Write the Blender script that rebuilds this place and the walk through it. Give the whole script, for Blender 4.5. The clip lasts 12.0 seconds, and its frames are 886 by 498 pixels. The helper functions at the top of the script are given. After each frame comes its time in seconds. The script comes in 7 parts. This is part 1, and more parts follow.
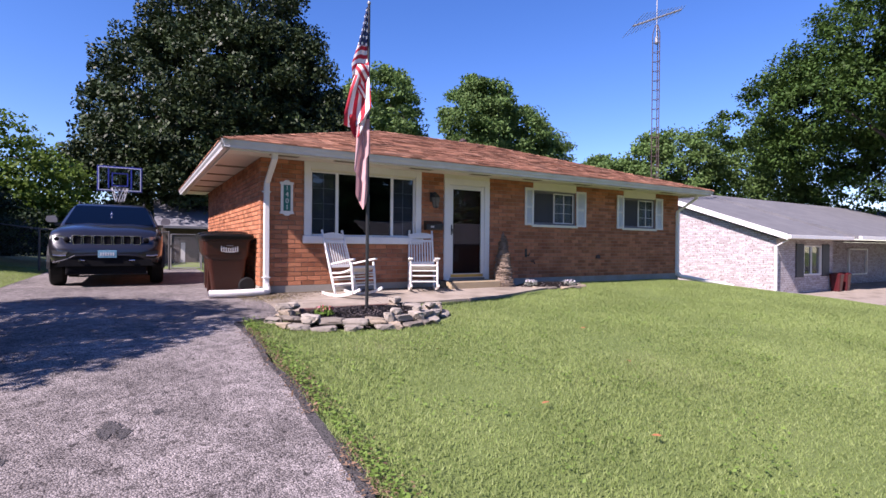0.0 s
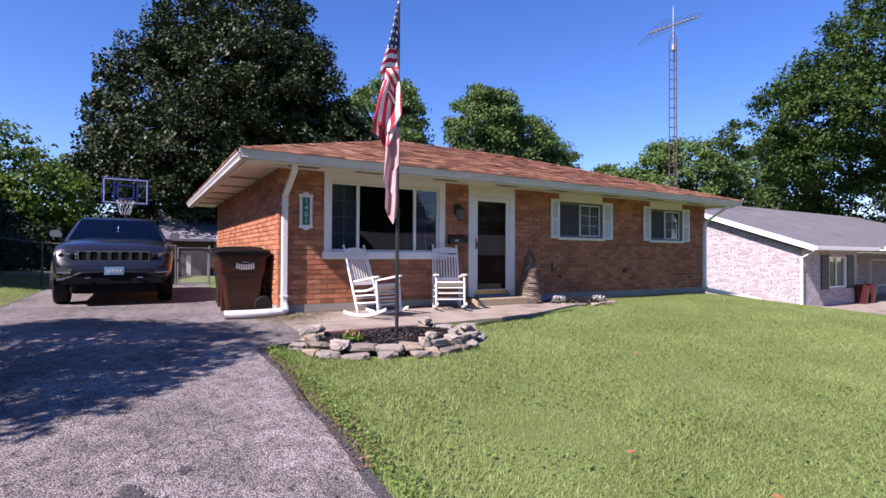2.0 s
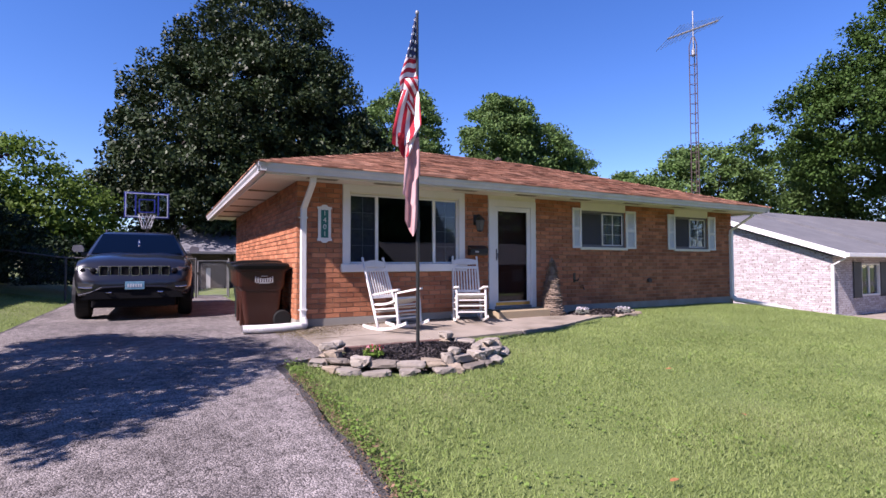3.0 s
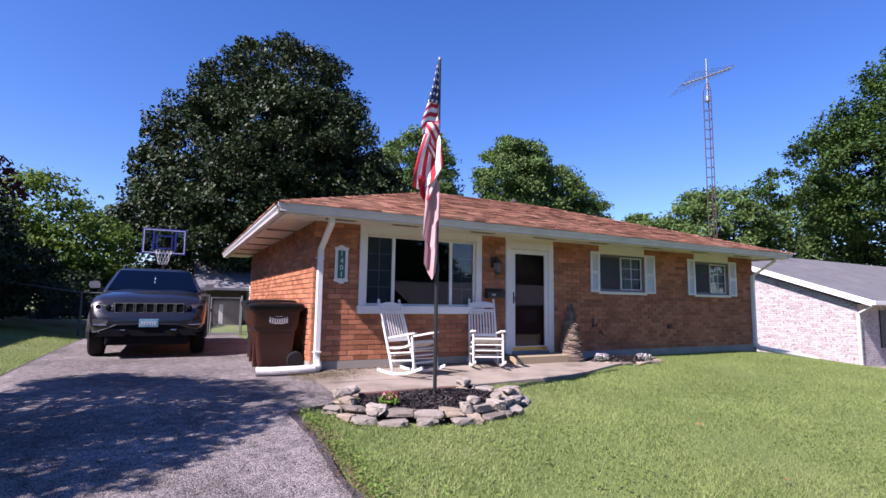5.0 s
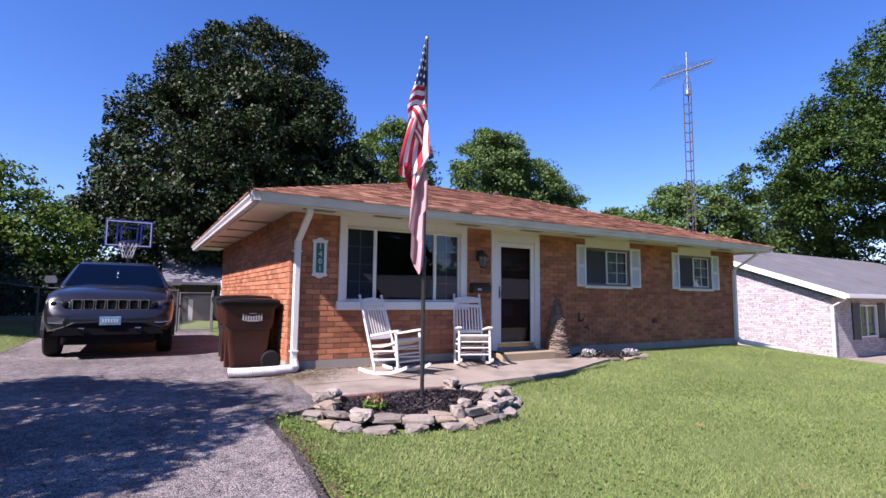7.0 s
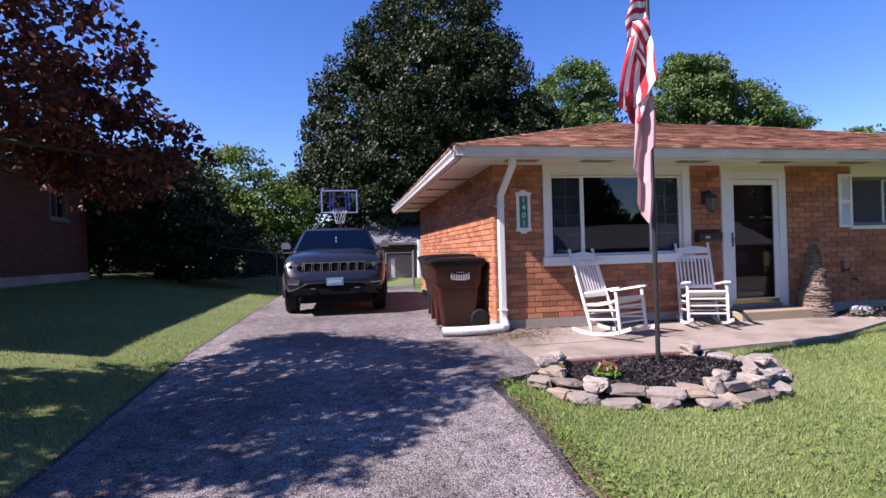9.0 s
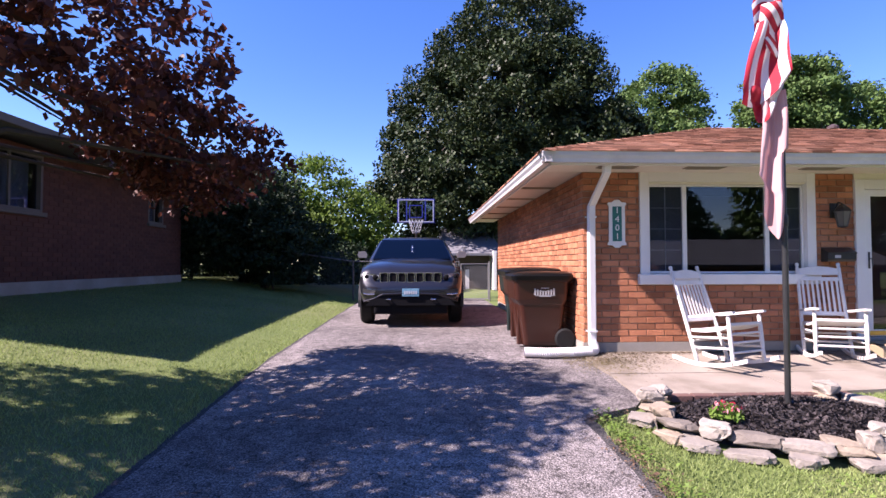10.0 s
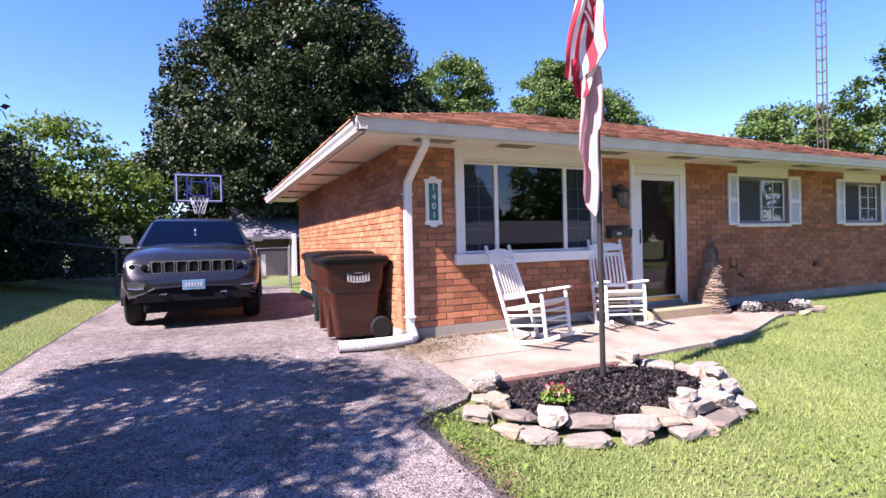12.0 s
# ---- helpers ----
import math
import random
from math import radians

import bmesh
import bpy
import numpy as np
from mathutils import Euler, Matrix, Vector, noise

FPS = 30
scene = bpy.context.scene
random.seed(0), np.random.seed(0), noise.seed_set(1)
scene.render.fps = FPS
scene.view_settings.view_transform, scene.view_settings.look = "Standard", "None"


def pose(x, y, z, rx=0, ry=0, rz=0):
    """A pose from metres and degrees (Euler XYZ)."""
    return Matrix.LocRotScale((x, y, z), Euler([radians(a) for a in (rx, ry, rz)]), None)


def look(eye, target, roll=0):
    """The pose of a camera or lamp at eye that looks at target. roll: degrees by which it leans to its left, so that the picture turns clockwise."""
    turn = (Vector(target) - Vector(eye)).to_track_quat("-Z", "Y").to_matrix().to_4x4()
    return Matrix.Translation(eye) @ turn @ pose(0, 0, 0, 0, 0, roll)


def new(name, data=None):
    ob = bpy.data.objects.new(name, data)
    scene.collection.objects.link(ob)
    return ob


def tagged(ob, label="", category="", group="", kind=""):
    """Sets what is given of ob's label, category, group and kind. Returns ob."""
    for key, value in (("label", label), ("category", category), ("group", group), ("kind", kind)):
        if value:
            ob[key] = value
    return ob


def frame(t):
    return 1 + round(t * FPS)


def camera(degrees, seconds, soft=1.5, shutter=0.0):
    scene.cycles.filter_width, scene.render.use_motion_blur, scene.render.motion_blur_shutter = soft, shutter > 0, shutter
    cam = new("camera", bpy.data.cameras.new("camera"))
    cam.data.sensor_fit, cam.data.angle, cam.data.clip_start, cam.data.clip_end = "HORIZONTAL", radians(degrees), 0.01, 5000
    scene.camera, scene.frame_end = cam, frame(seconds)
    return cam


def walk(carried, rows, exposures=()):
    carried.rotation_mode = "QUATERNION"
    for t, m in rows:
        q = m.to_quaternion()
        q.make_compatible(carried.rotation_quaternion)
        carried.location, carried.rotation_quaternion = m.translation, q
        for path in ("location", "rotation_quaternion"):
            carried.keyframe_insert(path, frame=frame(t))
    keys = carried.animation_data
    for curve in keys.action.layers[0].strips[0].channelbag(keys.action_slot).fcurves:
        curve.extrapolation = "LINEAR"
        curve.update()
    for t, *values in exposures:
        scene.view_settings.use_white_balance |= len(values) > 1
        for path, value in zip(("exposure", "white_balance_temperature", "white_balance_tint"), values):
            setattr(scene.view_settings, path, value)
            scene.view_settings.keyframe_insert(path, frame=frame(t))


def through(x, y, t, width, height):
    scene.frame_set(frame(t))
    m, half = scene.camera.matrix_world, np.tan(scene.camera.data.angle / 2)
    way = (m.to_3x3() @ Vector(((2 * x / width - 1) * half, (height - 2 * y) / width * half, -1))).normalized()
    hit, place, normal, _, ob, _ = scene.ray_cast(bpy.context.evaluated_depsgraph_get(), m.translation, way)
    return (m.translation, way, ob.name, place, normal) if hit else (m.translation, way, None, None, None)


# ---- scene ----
cam = camera(81.9, 12.0)
PATH = [
    (0, (0.226, 0.078, 1.703), (1.257, 1.792, 1.691), 0.5),
    (0.5, (0.25, 0.277, 1.724), (1.195, 2.039, 1.753), 1.8),
    (1, (0.196, 0.478, 1.751), (1.209, 2.203, 1.755), 0.4),
    (1.5, (0.109, 0.624, 1.784), (1.152, 2.33, 1.808), -0.6),
    (2, (0.112, 0.777, 1.794), (1.139, 2.493, 1.821), 0.3),
    (2.5, (0.148, 0.9, 1.804), (1.102, 2.658, 1.828), 0.4),
    (2.7, (0.153, 0.928, 1.816), (1.109, 2.685, 1.856), 0.1),
    (4.3, (0.01, 1.055, 1.891), (1.056, 2.756, 2.007), 0.1),
    (4.5, (0.035, 1.101, 1.889), (1.052, 2.818, 2.023), 0.3),
    (5, (0.096, 1.088, 1.905), (1.023, 2.847, 2.119), 0.8),
    (5.5, (0.152, 1.093, 1.925), (1.048, 2.865, 2.163), 0.2),
    (6, (0.166, 1.261, 1.931), (1.118, 2.994, 2.233), 0.2),
    (6.5, (0.16, 1.408, 1.95), (1.177, 3.106, 2.24), -0.9),
    (6.7, (0.153, 1.451, 1.944), (1.195, 3.138, 2.204), -0.2),
    (8.3, (0.194, 1.87, 1.925), (0.773, 3.784, 1.888), 0.9),
    (8.5, (0.139, 1.969, 1.931), (0.684, 3.894, 1.893), -0.4),
    (9, (-0.007, 2.171, 1.971), (0.362, 4.137, 1.984), -1.6),
    (9.5, (-0.068, 2.395, 1.968), (0.109, 4.387, 1.994), -2.2),
    (10, (-0.065, 2.613, 2.002), (0.023, 4.61, 2.06), -0.1),
    (10.5, (-0.106, 2.837, 1.997), (0.118, 4.824, 2.048), -0.1),
    (11, (-0.176, 3.043, 2.014), (0.194, 5.008, 2.078), -2.1),
    (11.5, (-0.16, 3.227, 2.008), (0.332, 5.165, 2.024), -1.4),
    (12, (-0.049, 3.388, 1.999), (0.789, 5.204, 1.979), -1.4),
]

# ---- light ----
EXPOSURES = [(t, 1.3 + e, k, tint) for t, e, k, tint in ((0, 0.0, 6250, 29), (2.5, -0.08, 6200, 29), (6.5, -0.02, 6100, 29), (8.5, -0.06, 6150, 30), (9.0, -0.02, 6200, 30), (9.5, 0.2, 6300, 31), (10.5, 0.5, 6400, 32), (11.0, 0.54, 6400, 32), (11.5, 0.58, 6400, 32), (12.0, 0.65, 6400, 32))]
walk(cam, [(t, look(eye, target, roll)) for t, eye, target, roll in PATH], EXPOSURES)

SUN_WAY = Vector((1.0, 0.235, -1.03)).normalized()
sun_data = bpy.data.lights.new("sun", "SUN")
sun_data.energy, sun_data.angle, sun_data.color = 4.8, radians(0.53), (1.0, 0.93, 0.84)
sun = new("sun", sun_data)
sun.matrix_world = look((-40, -10, 44), Vector((-40, -10, 44)) + SUN_WAY)
world = bpy.data.worlds.new("sky")
scene.world = world
world.use_nodes = True
sky = world.node_tree.nodes.new("ShaderNodeTexSky")
sky.sky_type, sky.sun_disc = "NISHITA", False
sky.sun_elevation = math.asin(-SUN_WAY.z)
sky.sun_rotation = math.atan2(-SUN_WAY.x, -SUN_WAY.y)
sky.air_density, sky.dust_density, sky.ozone_density = 1.0, 0.0, 4.5
rich = world.node_tree.nodes.new("ShaderNodeHueSaturation")
rich.inputs["Saturation"].default_value = 1.22
rich.inputs["Hue"].default_value = 0.511
world.node_tree.links.new(sky.outputs[0], rich.inputs["Color"])
world.node_tree.links.new(rich.outputs[0], world.node_tree.nodes["Background"].inputs[0])
world.node_tree.nodes["Background"].inputs[1].default_value = 0.082


# ---- materials ----
def surface(name, c1, c2=None, scale=6.0, rough=0.7, metal=0.0, bump=0.15, grain=70.0, vary=0.0, island=0.0,
            stain=None, stain_scale=0.8, stain_amount=0.5, coat=0.0, spec=0.5, deep=0.72, crisp=(0.3, 0.75)):
    """A two-scale material: coarse mottling from c1 to c2, fine grain with relief, and stains."""
    m = bpy.data.materials.new(name)
    m.use_nodes = True
    t = m.node_tree
    n, ln = t.nodes, t.links
    b = n["Principled BSDF"]
    b.inputs["Roughness"].default_value, b.inputs["Metallic"].default_value = rough, metal
    b.inputs["Coat Weight"].default_value = coat
    b.inputs["Specular IOR Level"].default_value = spec
    c2 = c2 or tuple(0.8 * v for v in c1)
    geo = n.new("ShaderNodeNewGeometry")
    at = geo.outputs["Position"]

    def noise_at(s, detail=4.0):
        x = n.new("ShaderNodeTexNoise")
        x.inputs["Scale"].default_value, x.inputs["Detail"].default_value = s, detail
        ln.new(at, x.inputs["Vector"])
        return x.outputs["Fac"]

    def spread(fac, lo, hi):
        x = n.new("ShaderNodeMapRange")
        x.inputs[1].default_value, x.inputs[2].default_value = lo, hi
        ln.new(fac, x.inputs[0])
        return x.outputs[0]

    def mix(fac, a, bcol, mode="MIX"):
        x = n.new("ShaderNodeMix")
        x.data_type, x.blend_type = "RGBA", mode
        for k, v in ((0, fac), (6, a), (7, bcol)):
            if hasattr(v, "is_linked"):
                ln.new(v, x.inputs[k])
            else:
                x.inputs[k].default_value = v if k == 0 else (*v, 1)
        return x.outputs[2]

    fine = noise_at(grain, 6.0)
    col = mix(spread(noise_at(scale), 0.33, 0.67), c1, c2)
    col = mix(spread(fine, *crisp), col, tuple(deep * v for v in c1))
    if stain:
        x = n.new("ShaderNodeMath")
        x.operation = "MULTIPLY"
        ln.new(spread(noise_at(stain_scale, 7.0), 0.5, 0.72), x.inputs[0])
        x.inputs[1].default_value = stain_amount
        col = mix(x.outputs[0], col, stain)
    if vary or island:
        src = n.new("ShaderNodeObjectInfo").outputs["Random"] if vary else geo.outputs["Random Per Island"]
        amount = vary or island
        hsv = n.new("ShaderNodeHueSaturation")
        r = n.new("ShaderNodeMapRange")
        r.inputs[3].default_value, r.inputs[4].default_value = 1 - amount, 1 + amount
        ln.new(src, r.inputs[0])
        ln.new(r.outputs[0], hsv.inputs["Value"])
        ln.new(col, hsv.inputs["Color"])
        col = hsv.outputs["Color"]
    ln.new(col, b.inputs["Base Color"])
    if bump:
        bp = n.new("ShaderNodeBump")
        bp.inputs["Strength"].default_value, bp.inputs["Distance"].default_value = bump, 0.01
        ln.new(fine, bp.inputs["Height"])
        ln.new(bp.outputs[0], b.inputs["Normal"])
    return m


def leafy(name, c1, c2, through=0.3, rough=0.45, uneven=0.3):
    """Leaves: colour varies leaf by leaf, and some light comes through."""
    m = bpy.data.materials.new(name)
    m.use_nodes = True
    t = m.node_tree
    n, ln = t.nodes, t.links
    b = n["Principled BSDF"]
    geo = n.new("ShaderNodeNewGeometry")
    ramp = n.new("ShaderNodeMix")
    ramp.data_type = "RGBA"
    ramp.inputs[6].default_value, ramp.inputs[7].default_value = (*c1, 1), (*c2, 1)
    ln.new(geo.outputs["Random Per Island"], ramp.inputs[0])
    big = n.new("ShaderNodeTexNoise")
    big.inputs["Scale"].default_value = 0.9
    ln.new(geo.outputs["Position"], big.inputs["Vector"])
    hsv = n.new("ShaderNodeHueSaturation")
    r = n.new("ShaderNodeMapRange")
    r.inputs[1].default_value, r.inputs[2].default_value, r.inputs[3].default_value, r.inputs[4].default_value = 0.3, 0.7, 1 - uneven, 1 + uneven
    ln.new(big.outputs["Fac"], r.inputs[0])
    ln.new(r.outputs[0], hsv.inputs["Value"])
    ln.new(ramp.outputs[2], hsv.inputs["Color"])
    ln.new(hsv.outputs["Color"], b.inputs["Base Color"])
    b.inputs["Roughness"].default_value = rough
    b.inputs["Specular IOR Level"].default_value = 0.18
    tr = n.new("ShaderNodeBsdfTranslucent")
    ln.new(hsv.outputs["Color"], tr.inputs["Color"])
    mx = n.new("ShaderNodeMixShader")
    mx.inputs[0].default_value = through
    ln.new(b.outputs[0], mx.inputs[1])
    ln.new(tr.outputs[0], mx.inputs[2])
    ln.new(mx.outputs[0], n["Material Output"].inputs["Surface"])
    return m


def clear(name, tint=(1, 1, 1), rough=0.0, see=0.5, gloss=(0.8, 0.8, 0.8)):
    """Thin pane: light passes straight, with a mirror-like sheen that grows at a slant."""
    m = bpy.data.materials.new(name)
    m.use_nodes = True
    n, ln = m.node_tree.nodes, m.node_tree.links
    n.remove(n["Principled BSDF"])
    a, g, x = n.new("ShaderNodeBsdfTransparent"), n.new("ShaderNodeBsdfGlossy"), n.new("ShaderNodeMixShader")
    a.inputs[0].default_value, g.inputs[0].default_value, g.inputs[1].default_value = (*[see * v for v in tint], 1), (*gloss, 1), rough
    edge, power, f = n.new("ShaderNodeLayerWeight"), n.new("ShaderNodeMath"), n.new("ShaderNodeMath")
    power.operation, f.operation = "POWER", "MULTIPLY_ADD"
    power.inputs[1].default_value, f.inputs[1].default_value, f.inputs[2].default_value = 4.0, 0.9, 0.055
    edge.inputs["Blend"].default_value = 0.5
    ln.new(edge.outputs["Facing"], power.inputs[0])
    ln.new(power.outputs[0], f.inputs[0])
    ln.new(f.outputs[0], x.inputs[0])
    ln.new(a.outputs[0], x.inputs[1])
    ln.new(g.outputs[0], x.inputs[2])
    ln.new(x.outputs[0], n["Material Output"].inputs["Surface"])
    return m


def worn_asphalt():
    """Weathered asphalt: pale and dark stones of the aggregate, pits between them, broad patches of wear."""
    m = bpy.data.materials.new("worn_asphalt")
    m.use_nodes = True
    n, ln = m.node_tree.nodes, m.node_tree.links
    b = n["Principled BSDF"]
    b.inputs["Roughness"].default_value, b.inputs["Specular IOR Level"].default_value = 0.9, 0.15
    geo = n.new("ShaderNodeNewGeometry")

    def fit(src, lo, hi, a, c):
        x = n.new("ShaderNodeMapRange")
        for i, v in enumerate((lo, hi, a, c)):
            x.inputs[i + 1].default_value = v
        ln.new(src, x.inputs[0])
        return x.outputs[0]

    def patches(scale, detail):
        x = n.new("ShaderNodeTexNoise")
        x.inputs["Scale"].default_value, x.inputs["Detail"].default_value = scale, detail
        ln.new(geo.outputs["Position"], x.inputs["Vector"])
        return x.outputs["Fac"]

    def times(p, q):
        x = n.new("ShaderNodeMath")
        x.operation = "MULTIPLY"
        ln.new(p, x.inputs[0])
        ln.new(q, x.inputs[1])
        return x.outputs[0]

    stones = n.new("ShaderNodeTexVoronoi")
    stones.inputs["Scale"].default_value = 100
    ln.new(geo.outputs["Position"], stones.inputs["Vector"])
    tint = n.new("ShaderNodeSeparateColor")
    ln.new(stones.outputs["Color"], tint.inputs[0])
    tone = fit(tint.outputs[0], 0.0, 1.0, 0.42, 1.62)
    pit = fit(stones.outputs["Distance"], 0.3, 0.8, 1.10, 0.5)
    wear = times(fit(patches(0.8, 5), 0.36, 0.64, 0.66, 1.12), fit(patches(7.0, 5), 0.35, 0.65, 0.72, 1.2))
    holes = fit(patches(21.0, 3), 0.60, 0.68, 1.0, 0.42)
    value = times(times(times(tone, pit), wear), holes)
    hsv = n.new("ShaderNodeHueSaturation")
    hsv.inputs["Color"].default_value = (0.225, 0.200, 0.190, 1)
    ln.new(value, hsv.inputs["Value"])
    ln.new(hsv.outputs[0], b.inputs["Base Color"])
    bp = n.new("ShaderNodeBump")
    bp.inputs["Strength"].default_value, bp.inputs["Distance"].default_value = 0.8, 0.008
    bp.invert = True
    ln.new(stones.outputs["Distance"], bp.inputs["Height"])
    ln.new(bp.outputs[0], b.inputs["Normal"])
    return m


BRICK = surface("brick_face", (0.475, 0.200, 0.105), (0.345, 0.124, 0.066), 5, 0.88, bump=0.8, grain=70, vary=0.30, stain=(0.24, 0.084, 0.042), stain_scale=2.2, stain_amount=0.5, spec=0.12)
BRICK_FAR = surface("brick_face_joined", (0.475, 0.200, 0.105), (0.345, 0.124, 0.066), 5, 0.88, bump=0.8, grain=70, island=0.30, stain=(0.24, 0.084, 0.042), stain_scale=2.2, stain_amount=0.5, spec=0.12)
MORTAR = surface("brick_mortar", (0.37, 0.245, 0.175), (0.30, 0.195, 0.14), 4, 0.95, bump=0.6, grain=80, spec=0.12)
CONCRETE_BASE = surface("foundation_concrete", (0.36, 0.33, 0.28), (0.28, 0.26, 0.22), 3, 0.9, bump=0.3, grain=60, stain=(0.2, 0.17, 0.13), stain_scale=1.5)
SLAB = surface("slab_concrete", (0.31, 0.262, 0.21), (0.225, 0.19, 0.152), 3.0, 0.9, bump=0.3, grain=110, stain=(0.13, 0.105, 0.075), stain_scale=1.6, stain_amount=1.0)
STEP = surface("step_concrete", (0.36, 0.28, 0.17), (0.30, 0.23, 0.14), 3, 0.9, bump=0.3, grain=90)
ASPHALT = worn_asphalt()
TAR = surface("asphalt_edge", (0.05, 0.046, 0.046), (0.075, 0.068, 0.066), 4, 0.95, bump=1.0, grain=80, deep=0.3, crisp=(0.46, 0.6))
GRASS_SOIL = surface("lawn_base", (0.10, 0.142, 0.03), (0.13, 0.165, 0.044), 0.9, 0.95, bump=0.9, grain=55, stain=(0.16, 0.15, 0.07), stain_scale=0.45, stain_amount=0.5)
WHITE = surface("white_paint", (0.72, 0.70, 0.67), (0.66, 0.64, 0.61), 4, 0.45, bump=0.05, grain=30, deep=0.94)
WHITE_OLD = surface("worn_white_paint", (0.68, 0.655, 0.62), (0.58, 0.54, 0.50), 7, 0.55, bump=0.12, grain=45, deep=0.92)
SOFFIT = surface("soffit_paint", (0.72, 0.66, 0.56), (0.64, 0.56, 0.46), 2.2, 0.6, bump=0.05, grain=30, deep=0.94)
CREAM = surface("cream_paint", (0.72, 0.68, 0.55), (0.66, 0.62, 0.50), 4, 0.5, bump=0.05, grain=30, deep=0.94)
SHINGLE = surface("roof_shingle", (0.30, 0.150, 0.092), (0.19, 0.086, 0.056), 2.0, 0.95, bump=0.7, grain=140, island=0.6, stain=(0.36, 0.22, 0.15), stain_scale=1.6, stain_amount=0.45, spec=0.12)
GALV = surface("galvanised_steel", (0.34, 0.34, 0.34), (0.27, 0.27, 0.27), 9, 0.55, 0.7, bump=0.05)
BLACK = surface("black_paint", (0.02, 0.02, 0.02), (0.03, 0.03, 0.03), 9, 0.35, bump=0.05)
# Near-black colour carries the darkness of unlit rooms and openings.
DARK = surface("interior_shade", (0.035, 0.03, 0.028), (0.05, 0.042, 0.038), 3, 0.9, bump=0)
CURTAIN = surface("curtain_cloth", (0.34, 0.32, 0.36), (0.25, 0.235, 0.26), 3, 0.9, bump=0.1)
PANE = clear("window_glass", (0.9, 0.95, 1.0), 0.0, 0.7)
BARK = surface("bark", (0.060, 0.046, 0.038), (0.036, 0.028, 0.024), 8, 0.95, bump=0.8, grain=35)


# ---- building blocks ----
def finish(name, bm, mat, parent=None, label="", smooth=False):
    me = bpy.data.meshes.new(name)
    bmesh.ops.recalc_face_normals(bm, faces=bm.faces[:])
    bm.to_mesh(me)
    bm.free()
    for k in (mat if isinstance(mat, (list, tuple)) else [mat]):
        me.materials.append(k)
    if smooth:
        me.polygons.foreach_set("use_smooth", [True] * len(me.polygons))
    ob = new(name, me)
    if parent:
        ob.parent = parent
    if label:
        ob["label"] = label
    return ob


def part(name, bm, mat, parent, label="", smooth=False):
    return finish(name, bm, mat, parent, label, smooth)


def thing(name, label, category, at=(0, 0, 0), turn=0.0, group="", kind=""):
    ob = new(name)
    ob.matrix_basis = pose(*at, 0, 0, turn)
    return tagged(ob, label, category, group, kind)


def block(x0, x1, y0, y1, z0, z1, bevel=0.0, bm=None, m=None):
    bm = bm or bmesh.new()
    r = bmesh.ops.create_cube(bm, size=1.0, matrix=Matrix.Translation(((x0 + x1) / 2, (y0 + y1) / 2, (z0 + z1) / 2)) @ Matrix.Diagonal((x1 - x0, y1 - y0, z1 - z0, 1)))
    if bevel:
        es = {e for v in r["verts"] for e in v.link_edges}
        r = bmesh.ops.bevel(bm, geom=list(es), offset=bevel, segments=2, affect="EDGES", profile=0.5)
    if m is not None:
        bmesh.ops.transform(bm, matrix=m, verts=list({v for f in r.get("faces", []) for v in f.verts}) if bevel else r["verts"])
    return bm


def rod(points, radii, sides=8, bm=None, cap=True):
    """A tube through points with a radius at each."""
    bm = bm or bmesh.new()
    pts = [Vector(p) for p in points]
    radii = radii if isinstance(radii, (list, tuple)) else [radii] * len(pts)
    rings, side = [], None
    for i, p in enumerate(pts):
        d = (pts[min(i + 1, len(pts) - 1)] - pts[max(i - 1, 0)]).normalized()
        if side is None:
            side = d.orthogonal().normalized()
        side = (side - d * side.dot(d)).normalized()
        up = d.cross(side)
        rings.append([bm.verts.new(p + radii[i] * (math.cos(a) * side + math.sin(a) * up)) for a in [2 * math.pi * k / sides for k in range(sides)]])
    for a, b in zip(rings, rings[1:]):
        for k in range(sides):
            bm.faces.new((a[k], a[(k + 1) % sides], b[(k + 1) % sides], b[k]))
    if cap:
        bm.faces.new(rings[0][::-1])
        bm.faces.new(rings[-1])
    return bm


def lathe(profile, sides=16, at=(0, 0, 0), bm=None):
    """A turned shape round z: profile of (radius, height)."""
    bm = bm or bmesh.new()
    rings = [[bm.verts.new((at[0] + r * math.cos(2 * math.pi * k / sides), at[1] + r * math.sin(2 * math.pi * k / sides), at[2] + z)) for k in range(sides)] for r, z in profile]
    for a, b in zip(rings, rings[1:]):
        for k in range(sides):
            bm.faces.new((a[k], a[(k + 1) % sides], b[(k + 1) % sides], b[k]))
    bm.faces.new(rings[0][::-1])
    bm.faces.new(rings[-1])
    return bm


def prism(outline, z0, z1, bm=None, m=None):
    """An outline of (x, y) raised from z0 to z1; m turns it elsewhere."""
    bm = bm or bmesh.new()
    m = m or Matrix()
    lo = [bm.verts.new(m @ Vector((x, y, z0))) for x, y in outline]
    hi = [bm.verts.new(m @ Vector((x, y, z1))) for x, y in outline]
    k = len(outline)
    bm.faces.new(lo[::-1])
    bm.faces.new(hi)
    for i in range(k):
        bm.faces.new((lo[i], lo[(i + 1) % k], hi[(i + 1) % k], hi[i]))
    return bm


